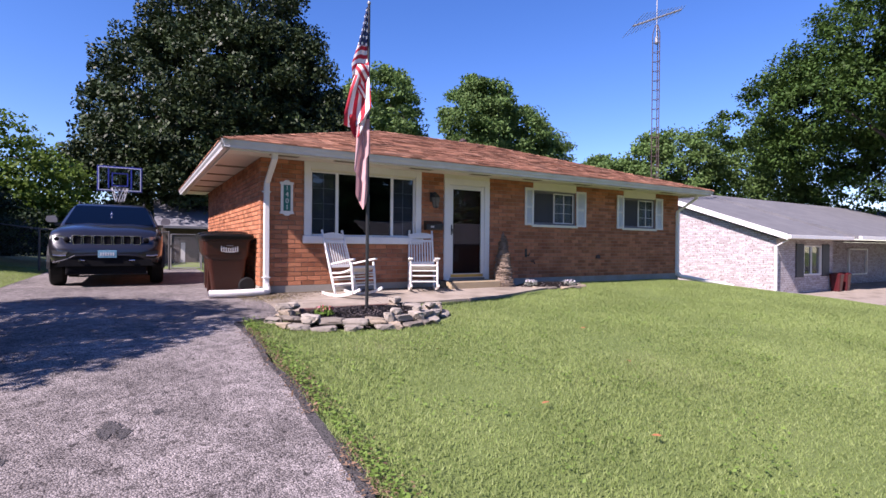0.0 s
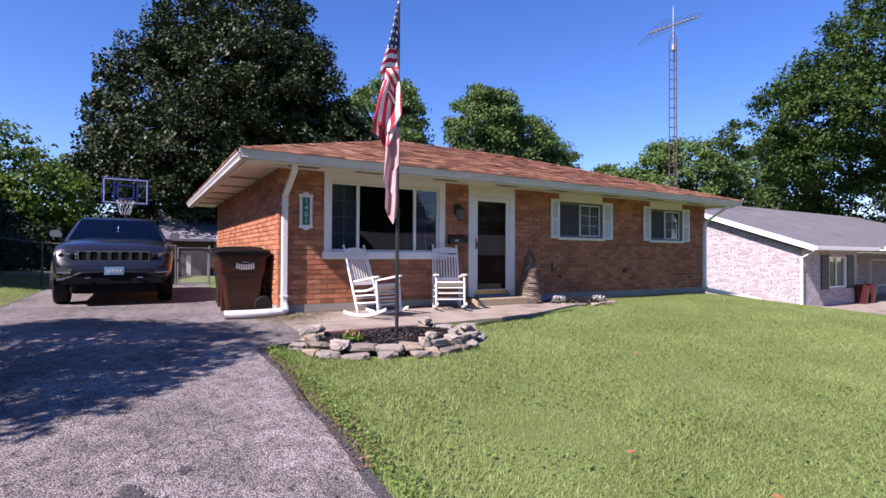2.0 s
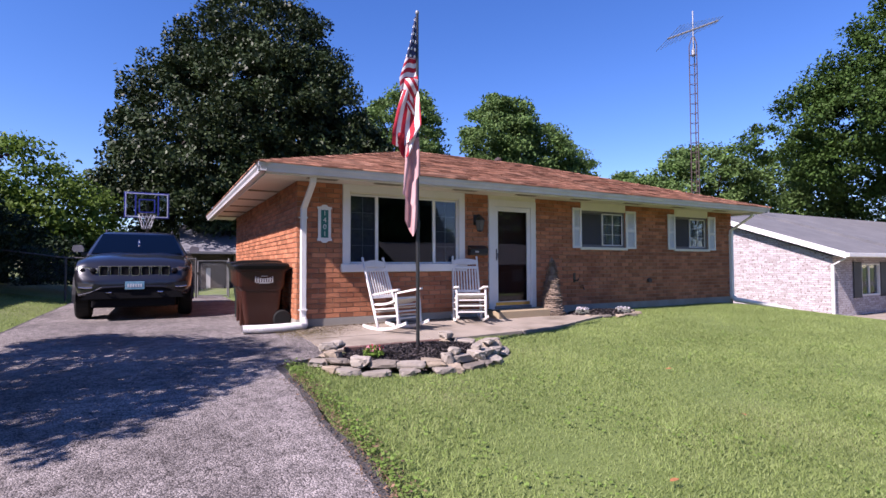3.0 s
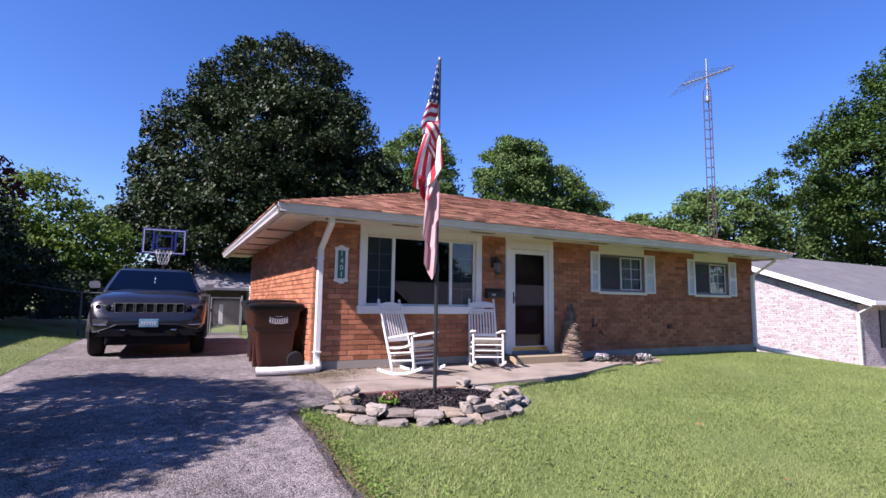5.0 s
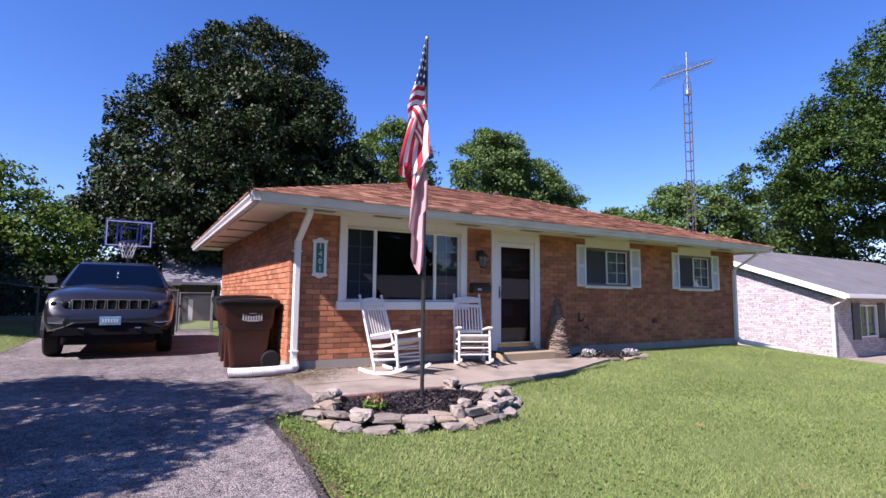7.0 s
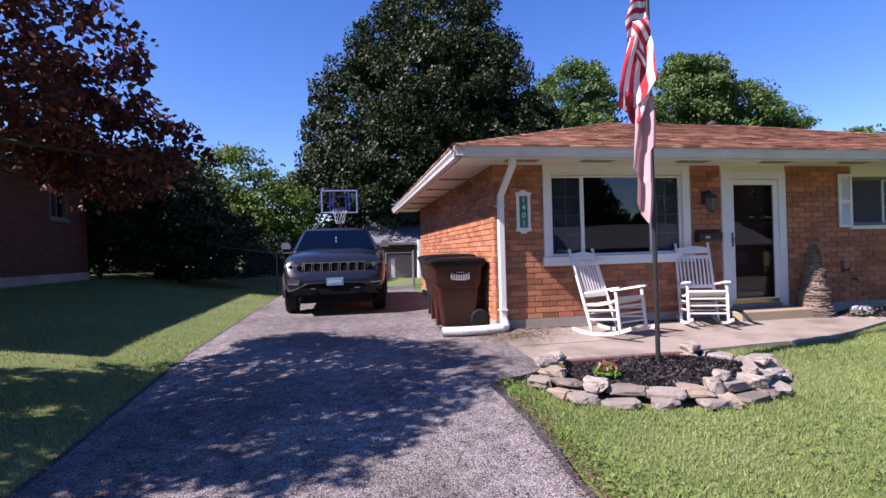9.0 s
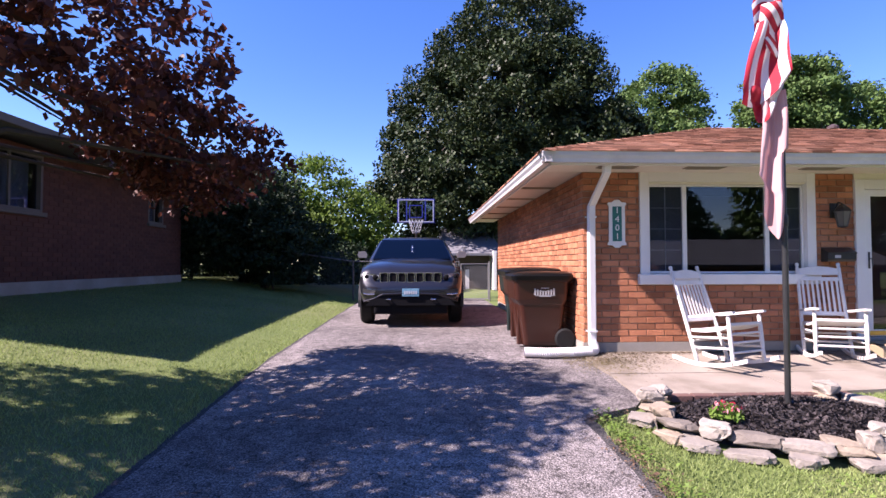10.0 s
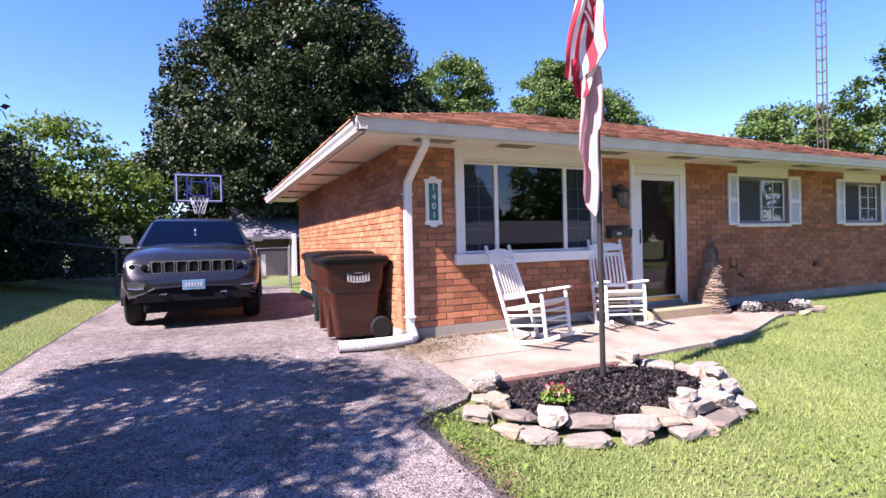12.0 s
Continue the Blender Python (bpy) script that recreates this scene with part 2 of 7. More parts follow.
def mesh_from(name, verts, faces, mat, parent=None, label=""):
    """Many alike faces at once, from arrays."""
    me = bpy.data.meshes.new(name)
    k = faces.shape[1]
    me.vertices.add(len(verts))
    me.vertices.foreach_set("co", np.asarray(verts, dtype=np.float32).ravel())
    me.loops.add(faces.size)
    me.loops.foreach_set("vertex_index", faces.astype(np.int32).ravel())
    me.polygons.add(len(faces))
    me.polygons.foreach_set("loop_start", np.arange(0, faces.size, k, dtype=np.int32))
    me.update(calc_edges=True)
    me.shade_flat()
    for q in (mat if isinstance(mat, (list, tuple)) else [mat]):
        me.materials.append(q)
    ob = new(name, me)
    if parent:
        ob.parent = parent
    if label:
        ob["label"] = label
    return ob


def lettering(name, body, size, depth, mat, parent, m, label="", align="CENTER"):
    cu = bpy.data.curves.new(name, "FONT")
    cu.body, cu.size, cu.extrude, cu.align_x, cu.align_y = body, size, depth, align, "CENTER"
    tmp = bpy.data.objects.new(name + "_tmp", cu)
    scene.collection.objects.link(tmp)
    me = bpy.data.meshes.new_from_object(tmp.evaluated_get(bpy.context.evaluated_depsgraph_get()))
    bpy.data.objects.remove(tmp)
    me.transform(m)
    me.materials.clear()
    me.materials.append(mat)
    ob = new(name, me)
    ob.parent = parent
    if label:
        ob["label"] = label
    return ob


# ---- ground ----
PROFILE_Y = [-400, -12, -9, 0, 2.6, 4.5, 5.5, 7.0, 8.1, 9.1, 13, 30, 400]
PROFILE_Z = [-1.0, -0.85, -0.72, 0.10, 0.37, 0.585, 0.665, 0.745, 0.81, 0.845, 0.865, 0.9, 1.0]


def ease(a, b, x):
    x = np.clip((np.asarray(x, dtype=float) - a) / (b - a), 0, 1)
    return x * x * (3 - 2 * x)


def level(x, y):
    """Height of the ground: it climbs from the road to the houses and falls from left to right."""
    base = np.interp(y, PROFILE_Y, PROFILE_Z)
    near = ease(-10, 3, y)
    return base - near * 0.80 * ease(12.3, 20.0, x) + near * 0.68 * np.clip((-1.95 - np.asarray(x, dtype=float)) / 4.6, 0, 1)


def ground_sheet():
    xs = np.unique(np.concatenate([np.linspace(-400, -20, 12), np.arange(-20, 32, 0.5), np.linspace(32, 420, 12)]))
    ys = np.unique(np.concatenate([np.linspace(-400, -16, 12), np.arange(-16, 24, 0.5), np.linspace(24, 420, 12)]))
    gx, gy = np.meshgrid(xs, ys)
    bumpy = np.array([noise.noise((a * 0.6, b * 0.6, 0)) for a, b in zip(gx.ravel(), gy.ravel())]).reshape(gx.shape)
    calm = 1 - ease(-2.6, -2.0, gx) * (1 - ease(1.6, 2.2, gx))
    gz = level(gx, gy) + 0.02 * bumpy * calm - 0.015
    paved = (gx > -1.9) & (gx < 2.0)
    gz = np.where(paved, gz - 0.05, gz)
    v = np.stack([gx.ravel(), gy.ravel(), gz.ravel()], 1)
    i = np.arange(len(v)).reshape(gx.shape)
    f = np.stack([i[:-1, :-1].ravel(), i[:-1, 1:].ravel(), i[1:, 1:].ravel(), i[1:, :-1].ravel()], 1)
    ob = mesh_from("ground", v, f, GRASS_SOIL)
    ob.data.polygons.foreach_set("use_smooth", [True] * len(f))
    return tagged(ob, "green mown lawn ground sloping up to the houses", "lawn", kind="structure")


ground_sheet()


def strip(name, left, right, ys, lift, mat, label, category, across=8):
    """A paved strip between two edges x = left(y) and x = right(y), lying on the ground, with a real edge."""
    v, f = [], []
    for y in ys:
        a, b = left(y), right(y)
        for k in range(across + 1):
            x = a + (b - a) * k / across
            v.append((x, y, float(level(np.clip(x, -1.9, 12), y)) + lift))
    n = across + 1
    for j in range(len(ys) - 1):
        for k in range(across):
            f.append((j * n + k, j * n + k + 1, (j + 1) * n + k + 1, (j + 1) * n + k))
    for side in (0, across):
        o = len(v)
        for y_i in range(len(ys)):
            x, y, z = v[y_i * n + side]
            v.append((x, y, z - 0.09))
        for j in range(len(ys) - 1):
            f.append((j * n + side, (j + 1) * n + side, o + j + 1, o + j))
    ob = mesh_from(name, np.array(v), np.array(f), mat)
    return tagged(ob, label, category, kind="structure")


def wob(y, k, a=0.03):
    return a * noise.noise((y * 1.1, k, 0)) + 0.6 * a * noise.noise((y * 3.7, k, 4))


def drive_left(y):
    return -1.88 + wob(y, 1) - (1.5 * float(ease(-5, -9, y)))


def drive_right(y):
    flare = float(ease(6.75, 7.15, y)) * 0.67
    return 1.27 + wob(y, 7) + flare + (1.5 * float(ease(-5, -9, y)))


YS = [-9 + 0.15 * i for i in range(187)]
strip("driveway", drive_left, drive_right, YS, 0.0, ASPHALT, "worn grey asphalt driveway leading up beside the brick house", "driveway")
strip("driveway_edge", lambda y: drive_right(y) + 0.001, lambda y: drive_right(y) + 0.085 + wob(y, 3, 0.07), YS[:107], -0.006, TAR, "dark crumbling tar edge of the driveway", "driveway edge", 2)
strip("driveway_edge", lambda y: drive_left(y) - 0.06 + wob(y, 5, 0.03), lambda y: drive_left(y) - 0.001, YS, -0.008, TAR, "dark tar edge of the driveway beside the grass", "driveway edge", 2)
road = thing("road", "grey asphalt street in front of the lawns", "street", (0, 0, 0), kind="structure")
part("road_surface", block(-200, 200, -16.5, -9.2, -0.9, -0.68), ASPHALT, road)


def walkway():
    """Concrete porch slab: wide beside the drive, its lawn side curving back to the flower bed."""
    w = thing("walkway", "pale tan concrete porch slab and walkway beside the front wall", "walkway", kind="structure")
    cuts = [1.95, 3.55, 5.15, 6.6, 7.85]
    for a, b in zip(cuts, cuts[1:]):
      for half in ((0, 1) if b < 7 else (2,)):
        bm = bmesh.new()
        rows = []
        k = 6
        for i in range(k + 1):
            x = a + 0.008 + (b - a - 0.016) * i / k
            front = 7.22 + 0.17 * float(ease(2.1, 5.0, x)) + 0.80 * float(ease(5.2, 8.2, x)) + wob(x, 9, 0.02)
            back = 9.12 - (0.0 if x < 6.6 else 0.5 * float(ease(6.6, 7.2, x)))
            joint = 8.02 + wob(x, 12, 0.01)
            rows.append([(x, joint + 0.009 if half == 1 else front), (x, joint - 0.009 if half == 0 else back)])
        low, top = [], []
        for (p, q) in rows:
            top.append([bm.verts.new((*p, float(level(*p)) + 0.02 + 0.016 * float(ease(3, 6, p[0])) * (0.5 if half == 1 else 1))), bm.verts.new((*q, float(level(*q)) + 0.02 + (0.015 * float(ease(3, 6, q[0])) if half == 0 else 0)))])
            low.append([bm.verts.new((*p, float(level(*p)) - 0.15)), bm.verts.new((*q, float(level(*q)) - 0.15))])
        for i in range(k):
            bm.faces.new((top[i][0], top[i + 1][0], top[i + 1][1], top[i][1]))
            bm.faces.new((low[i][0], low[i + 1][0], top[i + 1][0], top[i][0]))
        for i in range(k):
            bm.faces.new((low[i][1], low[i + 1][1], top[i + 1][1], top[i][1]))
        for i in (0, k):
            bm.faces.new((top[i][0], top[i][1], low[i][1], low[i][0]))
        part("slab", bm, SLAB, w)
    return w


walkway()


# ---- the brick house ----
WX0, WX1, WY0, WY1 = 2.04, 13.5, 9.13, 16.4
BASE_TOP, WALL_TOP, EAVE_Z = 0.985, 3.19, 3.16
EX0, EX1, EY0, EY1 = 1.32, 13.85, 8.30, 17.2
RISE, RIDGE_Y = 1.48, 12.75
OPEN_FRONT = [(2.78, 5.14, 1.75, 3.19), (5.68, 6.83, 0.985, 3.19), (8.09, 9.45, 2.19, 3.19), (11.18, 12.47, 2.19, 3.19)]


def wall_with_holes(name, label, x0, x1, z0, z1, y0, y1, holes, mat, parent=None):
    """A thick wall along x with openings cut through it."""
    bm = bmesh.new()
    xs = sorted({x0, x1, *[h[0] for h in holes], *[h[1] for h in holes]})
    zs = sorted({z0, z1, *[min(max(h[2], z0), z1) for h in holes], *[min(max(h[3], z0), z1) for h in holes]})
    corner = {}

    def at(i, j, y):
        if (i, j, y) not in corner:
            corner[i, j, y] = bm.verts.new((xs[i], y, zs[j]))
        return corner[i, j, y]

    def solid(i, j):
        if not (0 <= i < len(xs) - 1 and 0 <= j < len(zs) - 1):
            return False
        u, w = (xs[i] + xs[i + 1]) / 2, (zs[j] + zs[j + 1]) / 2
        return not any(h[0] < u < h[1] and h[2] < w < h[3] for h in holes)

    for i in range(len(xs) - 1):
        for j in range(len(zs) - 1):
            if not solid(i, j):
                continue
            for y in (y0, y1):
                bm.faces.new((at(i, j, y), at(i + 1, j, y), at(i + 1, j + 1, y), at(i, j + 1, y)))
            for di, dj, p, q in ((-1, 0, (i, j), (i, j + 1)), (1, 0, (i + 1, j), (i + 1, j + 1)), (0, -1, (i, j), (i + 1, j)), (0, 1, (i, j + 1), (i + 1, j + 1))):
                if not solid(i + di, j + dj):
                    bm.faces.new((at(*p, y0), at(*q, y0), at(*q, y1), at(*p, y1)))
    return finish(name, bm, mat, parent, label)


house = thing("brick_house", "single-storey orange brick ranch house with red shingle hip roof", "house", kind="structure")
wall_with_holes("front_wall", "mortar behind the front bricks", WX0, WX1, BASE_TOP, WALL_TOP, WY0 + 0.006, WY0 + 0.2, OPEN_FRONT, MORTAR, house)
bm = block(WX0 + 0.006, WX0 + 0.2, WY0 + 0.2, WY1, BASE_TOP, WALL_TOP)
block(WX1 - 0.2, WX1, WY0 + 0.2, WY1, BASE_TOP, WALL_TOP, bm=bm)
block(WX0 + 0.2, WX1 - 0.2, WY1 - 0.2, WY1, BASE_TOP, WALL_TOP, bm=bm)
SIDES = part("side_walls", bm, MORTAR, house, "orange brick side and back walls")
bm = block(WX0 - 0.015, WX1 + 0.01, WY0 - 0.015, WY0 + 0.2, 0.2, BASE_TOP)
block(WX0 - 0.015, WX0 + 0.2, WY0 + 0.2, WY1, 0.2, BASE_TOP, bm=bm)
block(WX1 - 0.2, WX1 + 0.01, WY0 + 0.2, WY1, 0.2, BASE_TOP, bm=bm)
part("foundation", bm, CONCRETE_BASE, house, "grey weathered concrete foundation strip")
# Unseen room surfaces, coloured near black so the inside reads as unlit.
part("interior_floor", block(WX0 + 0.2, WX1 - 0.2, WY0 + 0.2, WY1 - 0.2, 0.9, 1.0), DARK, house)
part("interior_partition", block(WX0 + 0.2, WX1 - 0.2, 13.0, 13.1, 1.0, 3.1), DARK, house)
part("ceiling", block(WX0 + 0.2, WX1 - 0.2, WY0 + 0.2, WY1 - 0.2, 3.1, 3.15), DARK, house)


def roof():
    """Hip roof deck, soffit, fascia, gutter, and courses of single shingles."""
    hx0, hx1 = EX0 + (RIDGE_Y - EY0), EX1 - (RIDGE_Y - EY0)
    top = EAVE_Z + 0.12
    bm = bmesh.new()
    c = [bm.verts.new(p) for p in ((EX0 + 0.03, EY0 + 0.03, top), (EX1 - 0.03, EY0 + 0.03, top), (EX1 - 0.03, EY1, top), (EX0 + 0.03, EY1, top))]
    r = [bm.verts.new((hx0, RIDGE_Y, top + RISE)), bm.verts.new((hx1, RIDGE_Y, top + RISE))]
    for q in ((c[0], c[1], r[1], r[0]), (c[2], c[3], r[0], r[1]), (c[3], c[0], r[0]), (c[1], c[2], r[1])):
        bm.faces.new(q)
    deck = part("roof", bm, SHINGLE, house, "red-brown asphalt shingle hip roof")
    verts, faces = [], []
    rnd = random.Random(4)
    slope = math.hypot(RISE, RIDGE_Y - EY0)
    for face in ("front", "left"):
        rows = 34
        for j in range(rows):
            s0, s1 = j / rows, (j + 1.12) / rows
            if face == "front":
                x = EX0 + (hx0 - EX0) * s0
                end = EX1 + (hx1 - EX1) * s0
            else:
                x = EY0 + (RIDGE_Y - EY0) * s0
                end = EY1 - (EY1 - RIDGE_Y) * s0
            while x < end - 0.02:
                w = rnd.choice((0.16, 0.24, 0.33))
                x2 = min(x + w, end)
                lift = rnd.choice((0.006, 0.006, 0.012))
                pts = []
                for u, s, dz in ((x, s0, lift + 0.008), (x2 - 0.004, s0, lift + 0.008), (x2 - 0.004, s1, 0.004), (x, s1, 0.004), (x, s0, -0.004), (x2 - 0.004, s0, -0.004)):
                    run = (RIDGE_Y - EY0) * min(s, 1) - 0.02
                    z = top + RISE * min(s, 1) + dz
                    if face == "front":
                        lim0, lim1 = EX0 + run, EX1 - run
                        pts.append((min(max(u, lim0), lim1), EY0 + run, z))
                    else:
                        lim0, lim1 = EY0 + run, EY1 - run
                        pts.append((EX0 + run, min(max(u, lim0), lim1), z))
                o = len(verts)
                verts += pts
                faces += [(o, o + 1, o + 2, o + 3), (o + 4, o + 5, o + 1, o)]
                x = x2
    sh = mesh_from("shingles", np.array(verts), np.array(faces), SHINGLE, deck, "overlapping red-brown shingle tabs")
    tagged(sh, kind="stuff")
    bm = bmesh.new()
    for a, b, n in (((EX0, EY0, top), (hx0, RIDGE_Y, top + RISE), 24), ((hx0, RIDGE_Y, top + RISE), (hx1, RIDGE_Y, top + RISE), 16), ((EX1, EY0, top), (hx1, RIDGE_Y, top + RISE), 24)):
        a, b = Vector(a), Vector(b)
        for i in range(n):
            p, q = a.lerp(b, i / n), a.lerp(b, (i + 1.1) / n)
            d = (b - a).normalized().cross(Vector((0, 0, 1))).normalized() * 0.13
            vs = [bm.verts.new(v) for v in (p - d + Vector((0, 0, -0.02)), p + Vector((0, 0, 0.03)), q + Vector((0, 0, 0.018)), q - d + Vector((0, 0, -0.03)), p + d + Vector((0, 0, -0.02)), q + d + Vector((0, 0, -0.03)))]
            bm.faces.new((vs[0], vs[1], vs[2], vs[3]))
            bm.faces.new((vs[1], vs[4], vs[5], vs[2]))
    tagged(part("ridge_caps", bm, SHINGLE, deck, "row of shingle caps along hips and ridge"), kind="stuff")
    # soffit boards
    for a, b, c2, d in ((EX0 + 0.05, EX1 - 0.05, EY0 + 0.05, WY0 + 0.01), (EX0 + 0.05, WX0, WY0 + 0.01, EY1 - 0.05), (WX1, EX1 - 0.05, WY0 + 0.01, EY1 - 0.05)):
        along_x = (b - a) > (d - c2)
        n = int(max(b - a, d - c2) / 1.2)
        bm = bmesh.new()
        for i in range(n):
            if along_x:
                p, q = a + (b - a) * i / n, a + (b - a) * (i + 1) / n
                block(p + 0.003, q - 0.003, c2, d, WALL_TOP, WALL_TOP + 0.012, bm=bm)
            else:
                p, q = c2 + (d - c2) * i / n, c2 + (d - c2) * (i + 1) / n
                block(a, b, p + 0.02, q - 0.02, WALL_TOP, WALL_TOP + 0.012, bm=bm)
        part("soffit", bm, SOFFIT, house, "off-white painted soffit panels with seams")
        if not along_x:
            for i in range(1, n):
                p = c2 + (d - c2) * i / n
                # Tan-brown strip painted in for the shadow gap at each seam.
                part("soffit_batten", block(a + 0.01, b - 0.01, p - 0.022, p + 0.022, WALL_TOP - 0.026, WALL_TOP - 0.001), SEAM_VENT_TAN, house, "tan-brown strip standing for the shadow gap between soffit panels")
    for x in (2.35, 3.45, 4.95, 6.35, 7.75, 9.3, 10.9, 12.5):
        v = part("soffit_vent", block(x - 0.24, x + 0.24, 8.58, 8.84, WALL_TOP - 0.008, WALL_TOP + 0.002), SEAM_VENT_TAN, house, "tan soffit vent plate")
        bm = bmesh.new()
        for i in range(9):
            block(x - 0.21, x + 0.21, 8.60 + 0.025 * i, 8.61 + 0.025 * i, WALL_TOP - 0.018, WALL_TOP - 0.008, bm=bm)
        part("louvre", bm, SOFFIT_DARK, v)


# One tan for the seam strips that imitate shadow and for the vent plates.
SEAM_VENT_TAN = surface("seam_shade_and_vent_tan", (0.36, 0.29, 0.21), (0.27, 0.21, 0.15), 6, 0.8, bump=0.05)
SOFFIT_DARK = surface("vent_slots", (0.30, 0.26, 0.20), (0.25, 0.21, 0.16), 9, 0.7, bump=0)
roof()


GUTTER = surface("aged_aluminium", (0.60, 0.585, 0.57), (0.50, 0.485, 0.47), 3, 0.5, bump=0.05, grain=40, deep=0.9, stain=(0.36, 0.33, 0.30), stain_scale=2.5, stain_amount=0.4)


def gutter(name, a, b, out):
    """A K-shaped gutter from a to b, with out pointing away from the house."""
    a, b, out = Vector(a), Vector(b), Vector(out)
    shape = [(0, 0), (0.075, 0), (0.085, 0.04), (0.11, 0.075), (0.12, 0.12), (0.105, 0.125), (0.095, 0.08), (0.065, 0.02), (0.01, 0.02), (0.01, 0.13), (0, 0.13)]
    bm = bmesh.new()
    rows = [[bm.verts.new(p + out * (u - 0.11) + Vector((0, 0, w))) for u, w in shape] for p in (a, b)]
    k = len(shape)
    for i in range(k):
        bm.faces.new((rows[0][i], rows[0][(i + 1) % k], rows[1][(i + 1) % k], rows[1][i]))
    bm.faces.new(rows[0][::-1])
    bm.faces.new(rows[1])
    return part(name, bm, GUTTER, house, "dull white metal gutter along the eave")


bm = block(EX0 + 0.11, EX1 - 0.11, EY0 + 0.115, EY0 + 0.14, EAVE_Z - 0.02, EAVE_Z + 0.12)
block(EX0 + 0.115, EX0 + 0.14, EY0 + 0.11, EY1 - 0.02, EAVE_Z - 0.02, EAVE_Z + 0.12, bm=bm)
block(EX1 - 0.14, EX1 - 0.115, EY0 + 0.11, EY1 - 0.02, EAVE_Z - 0.02, EAVE_Z + 0.12, bm=bm)
part("fascia", bm, WHITE, house, "white fascia board under the roof edge")
gutter("gutter", (EX0 - 0.0, EY0 + 0.0, EAVE_Z), (EX1, EY0 + 0.0, EAVE_Z), (0, -1, 0))
gutter("gutter", (EX0 + 0.0, EY0, EAVE_Z), (EX0 + 0.0, EY1, EAVE_Z), (-1, 0, 0))
gutter("gutter", (EX1, EY0, EAVE_Z), (EX1, EY1, EAVE_Z), (1, 0, 0))


def bricks():
    """Running-bond brickwork: singles near the corner, the rest joined."""
    course, length, face_d = 0.0816, 0.235, 0.007
    near_holes = OPEN_FRONT

    def shape(name, w, h, mat, side):
        bm = bmesh.new()
        b = 0.003
        out = [(0, 0), (w, 0), (w, h), (0, h)]
        inn = [(b, b), (w - b, b), (w - b, h - b), (b, h - b)]

        def put(u, v, d):
            return bm.verts.new((u, -d, v)) if not side else bm.verts.new((-d, -u, v))
        lo = [put(u, v, -0.004) for u, v in out]
        hi = [put(u, v, face_d) for u, v in inn]
        bm.faces.new(hi)
        for i in range(4):
            bm.faces.new((lo[i], lo[(i + 1) % 4], hi[(i + 1) % 4], hi[i]))
        me = bpy.data.meshes.new(name)
        bmesh.ops.recalc_face_normals(bm, faces=bm.faces[:])
        bm.to_mesh(me)
        bm.free()
        me.materials.append(mat)
        return me

    parts, cache = 0, {}
    jv, jf = [], []
    sv, sf = [], []
    rnd = random.Random(8)
    rows = int((WALL_TOP - BASE_TOP) / course)
    quad = np.array([[0, 1, 5, 4], [1, 2, 6, 5], [2, 3, 7, 6], [3, 0, 4, 7], [4, 5, 6, 7]])
    for j in range(rows):
        z = BASE_TOP + course * j + 0.004
        h = course - 0.011
        x = WX0 + (0 if j % 2 == 0 else -length / 2)
        while x < WX1:
            spans = [(max(x, WX0), min(x + length - 0.011, WX1))]
            for a, b, c, d in near_holes:
                if z + h > c + 0.02 and z < d - 0.02:
                    nxt = []
                    for p, q in spans:
                        if q <= a or p >= b:
                            nxt.append((p, q))
                        else:
                            if p < a:
                                nxt.append((p, a))
                            if q > b:
                                nxt.append((b, q))
                    spans = nxt
            for p, q in spans:
                w = round(q - p, 3)
                if w < 0.025:
                    continue
                if parts < 300 and p < 5.7 and z < 2.45:
                    key = (w, 0)
                    if key not in cache:
                        cache[key] = shape("brick", w, h, BRICK, False)
                    ob = new("brick", cache[key])
                    ob.parent = FRONT
                    ob.location = (p, WY0 + rnd.uniform(-0.003, 0.002), z)
                    parts += 1
                else:
                    o = len(jv)
                    dy = WY0 + rnd.uniform(-0.003, 0.002)
                    jv += [(p, dy + 0.004, z), (q, dy + 0.004, z), (q, dy + 0.004, z + h), (p, dy + 0.004, z + h)]
                    jv += [(p + 0.004, dy - face_d, z + 0.004), (q - 0.004, dy - face_d, z + 0.004), (q - 0.004, dy - face_d, z + h - 0.004), (p + 0.004, dy - face_d, z + h - 0.004)]
                    jf += (quad + o).tolist()
            x += length
        y = WY0 + (0.002 if j % 2 else -length / 2)
        while y < WY1:
            p, q = max(y, WY0 - 0.008), min(y + length - 0.011, WY1)
            if q - p > 0.03:
                o = len(sv)
                dx = WX0 + rnd.uniform(-0.003, 0.002)
                sv += [(dx + 0.004, p, z), (dx + 0.004, q, z), (dx + 0.004, q, z + h), (dx + 0.004, p, z + h)]
                sv += [(dx - face_d, p + 0.004, z + 0.004), (dx - face_d, q - 0.004, z + 0.004), (dx - face_d, q - 0.004, z + h - 0.004), (dx - face_d, p + 0.004, z + h - 0.004)]
                sf += (quad + o).tolist()
            y += length
    tagged(mesh_from("bricks", np.array(jv), np.array(jf), BRICK_FAR, FRONT, "orange-brown bricks in running bond"), kind="stuff")
    tagged(mesh_from("bricks", np.array(sv), np.array(sf), BRICK_FAR, SIDES, "pale orange bricks of the side wall"), kind="stuff")


FRONT = [o for o in house.children if o.name == "front_wall"][0]


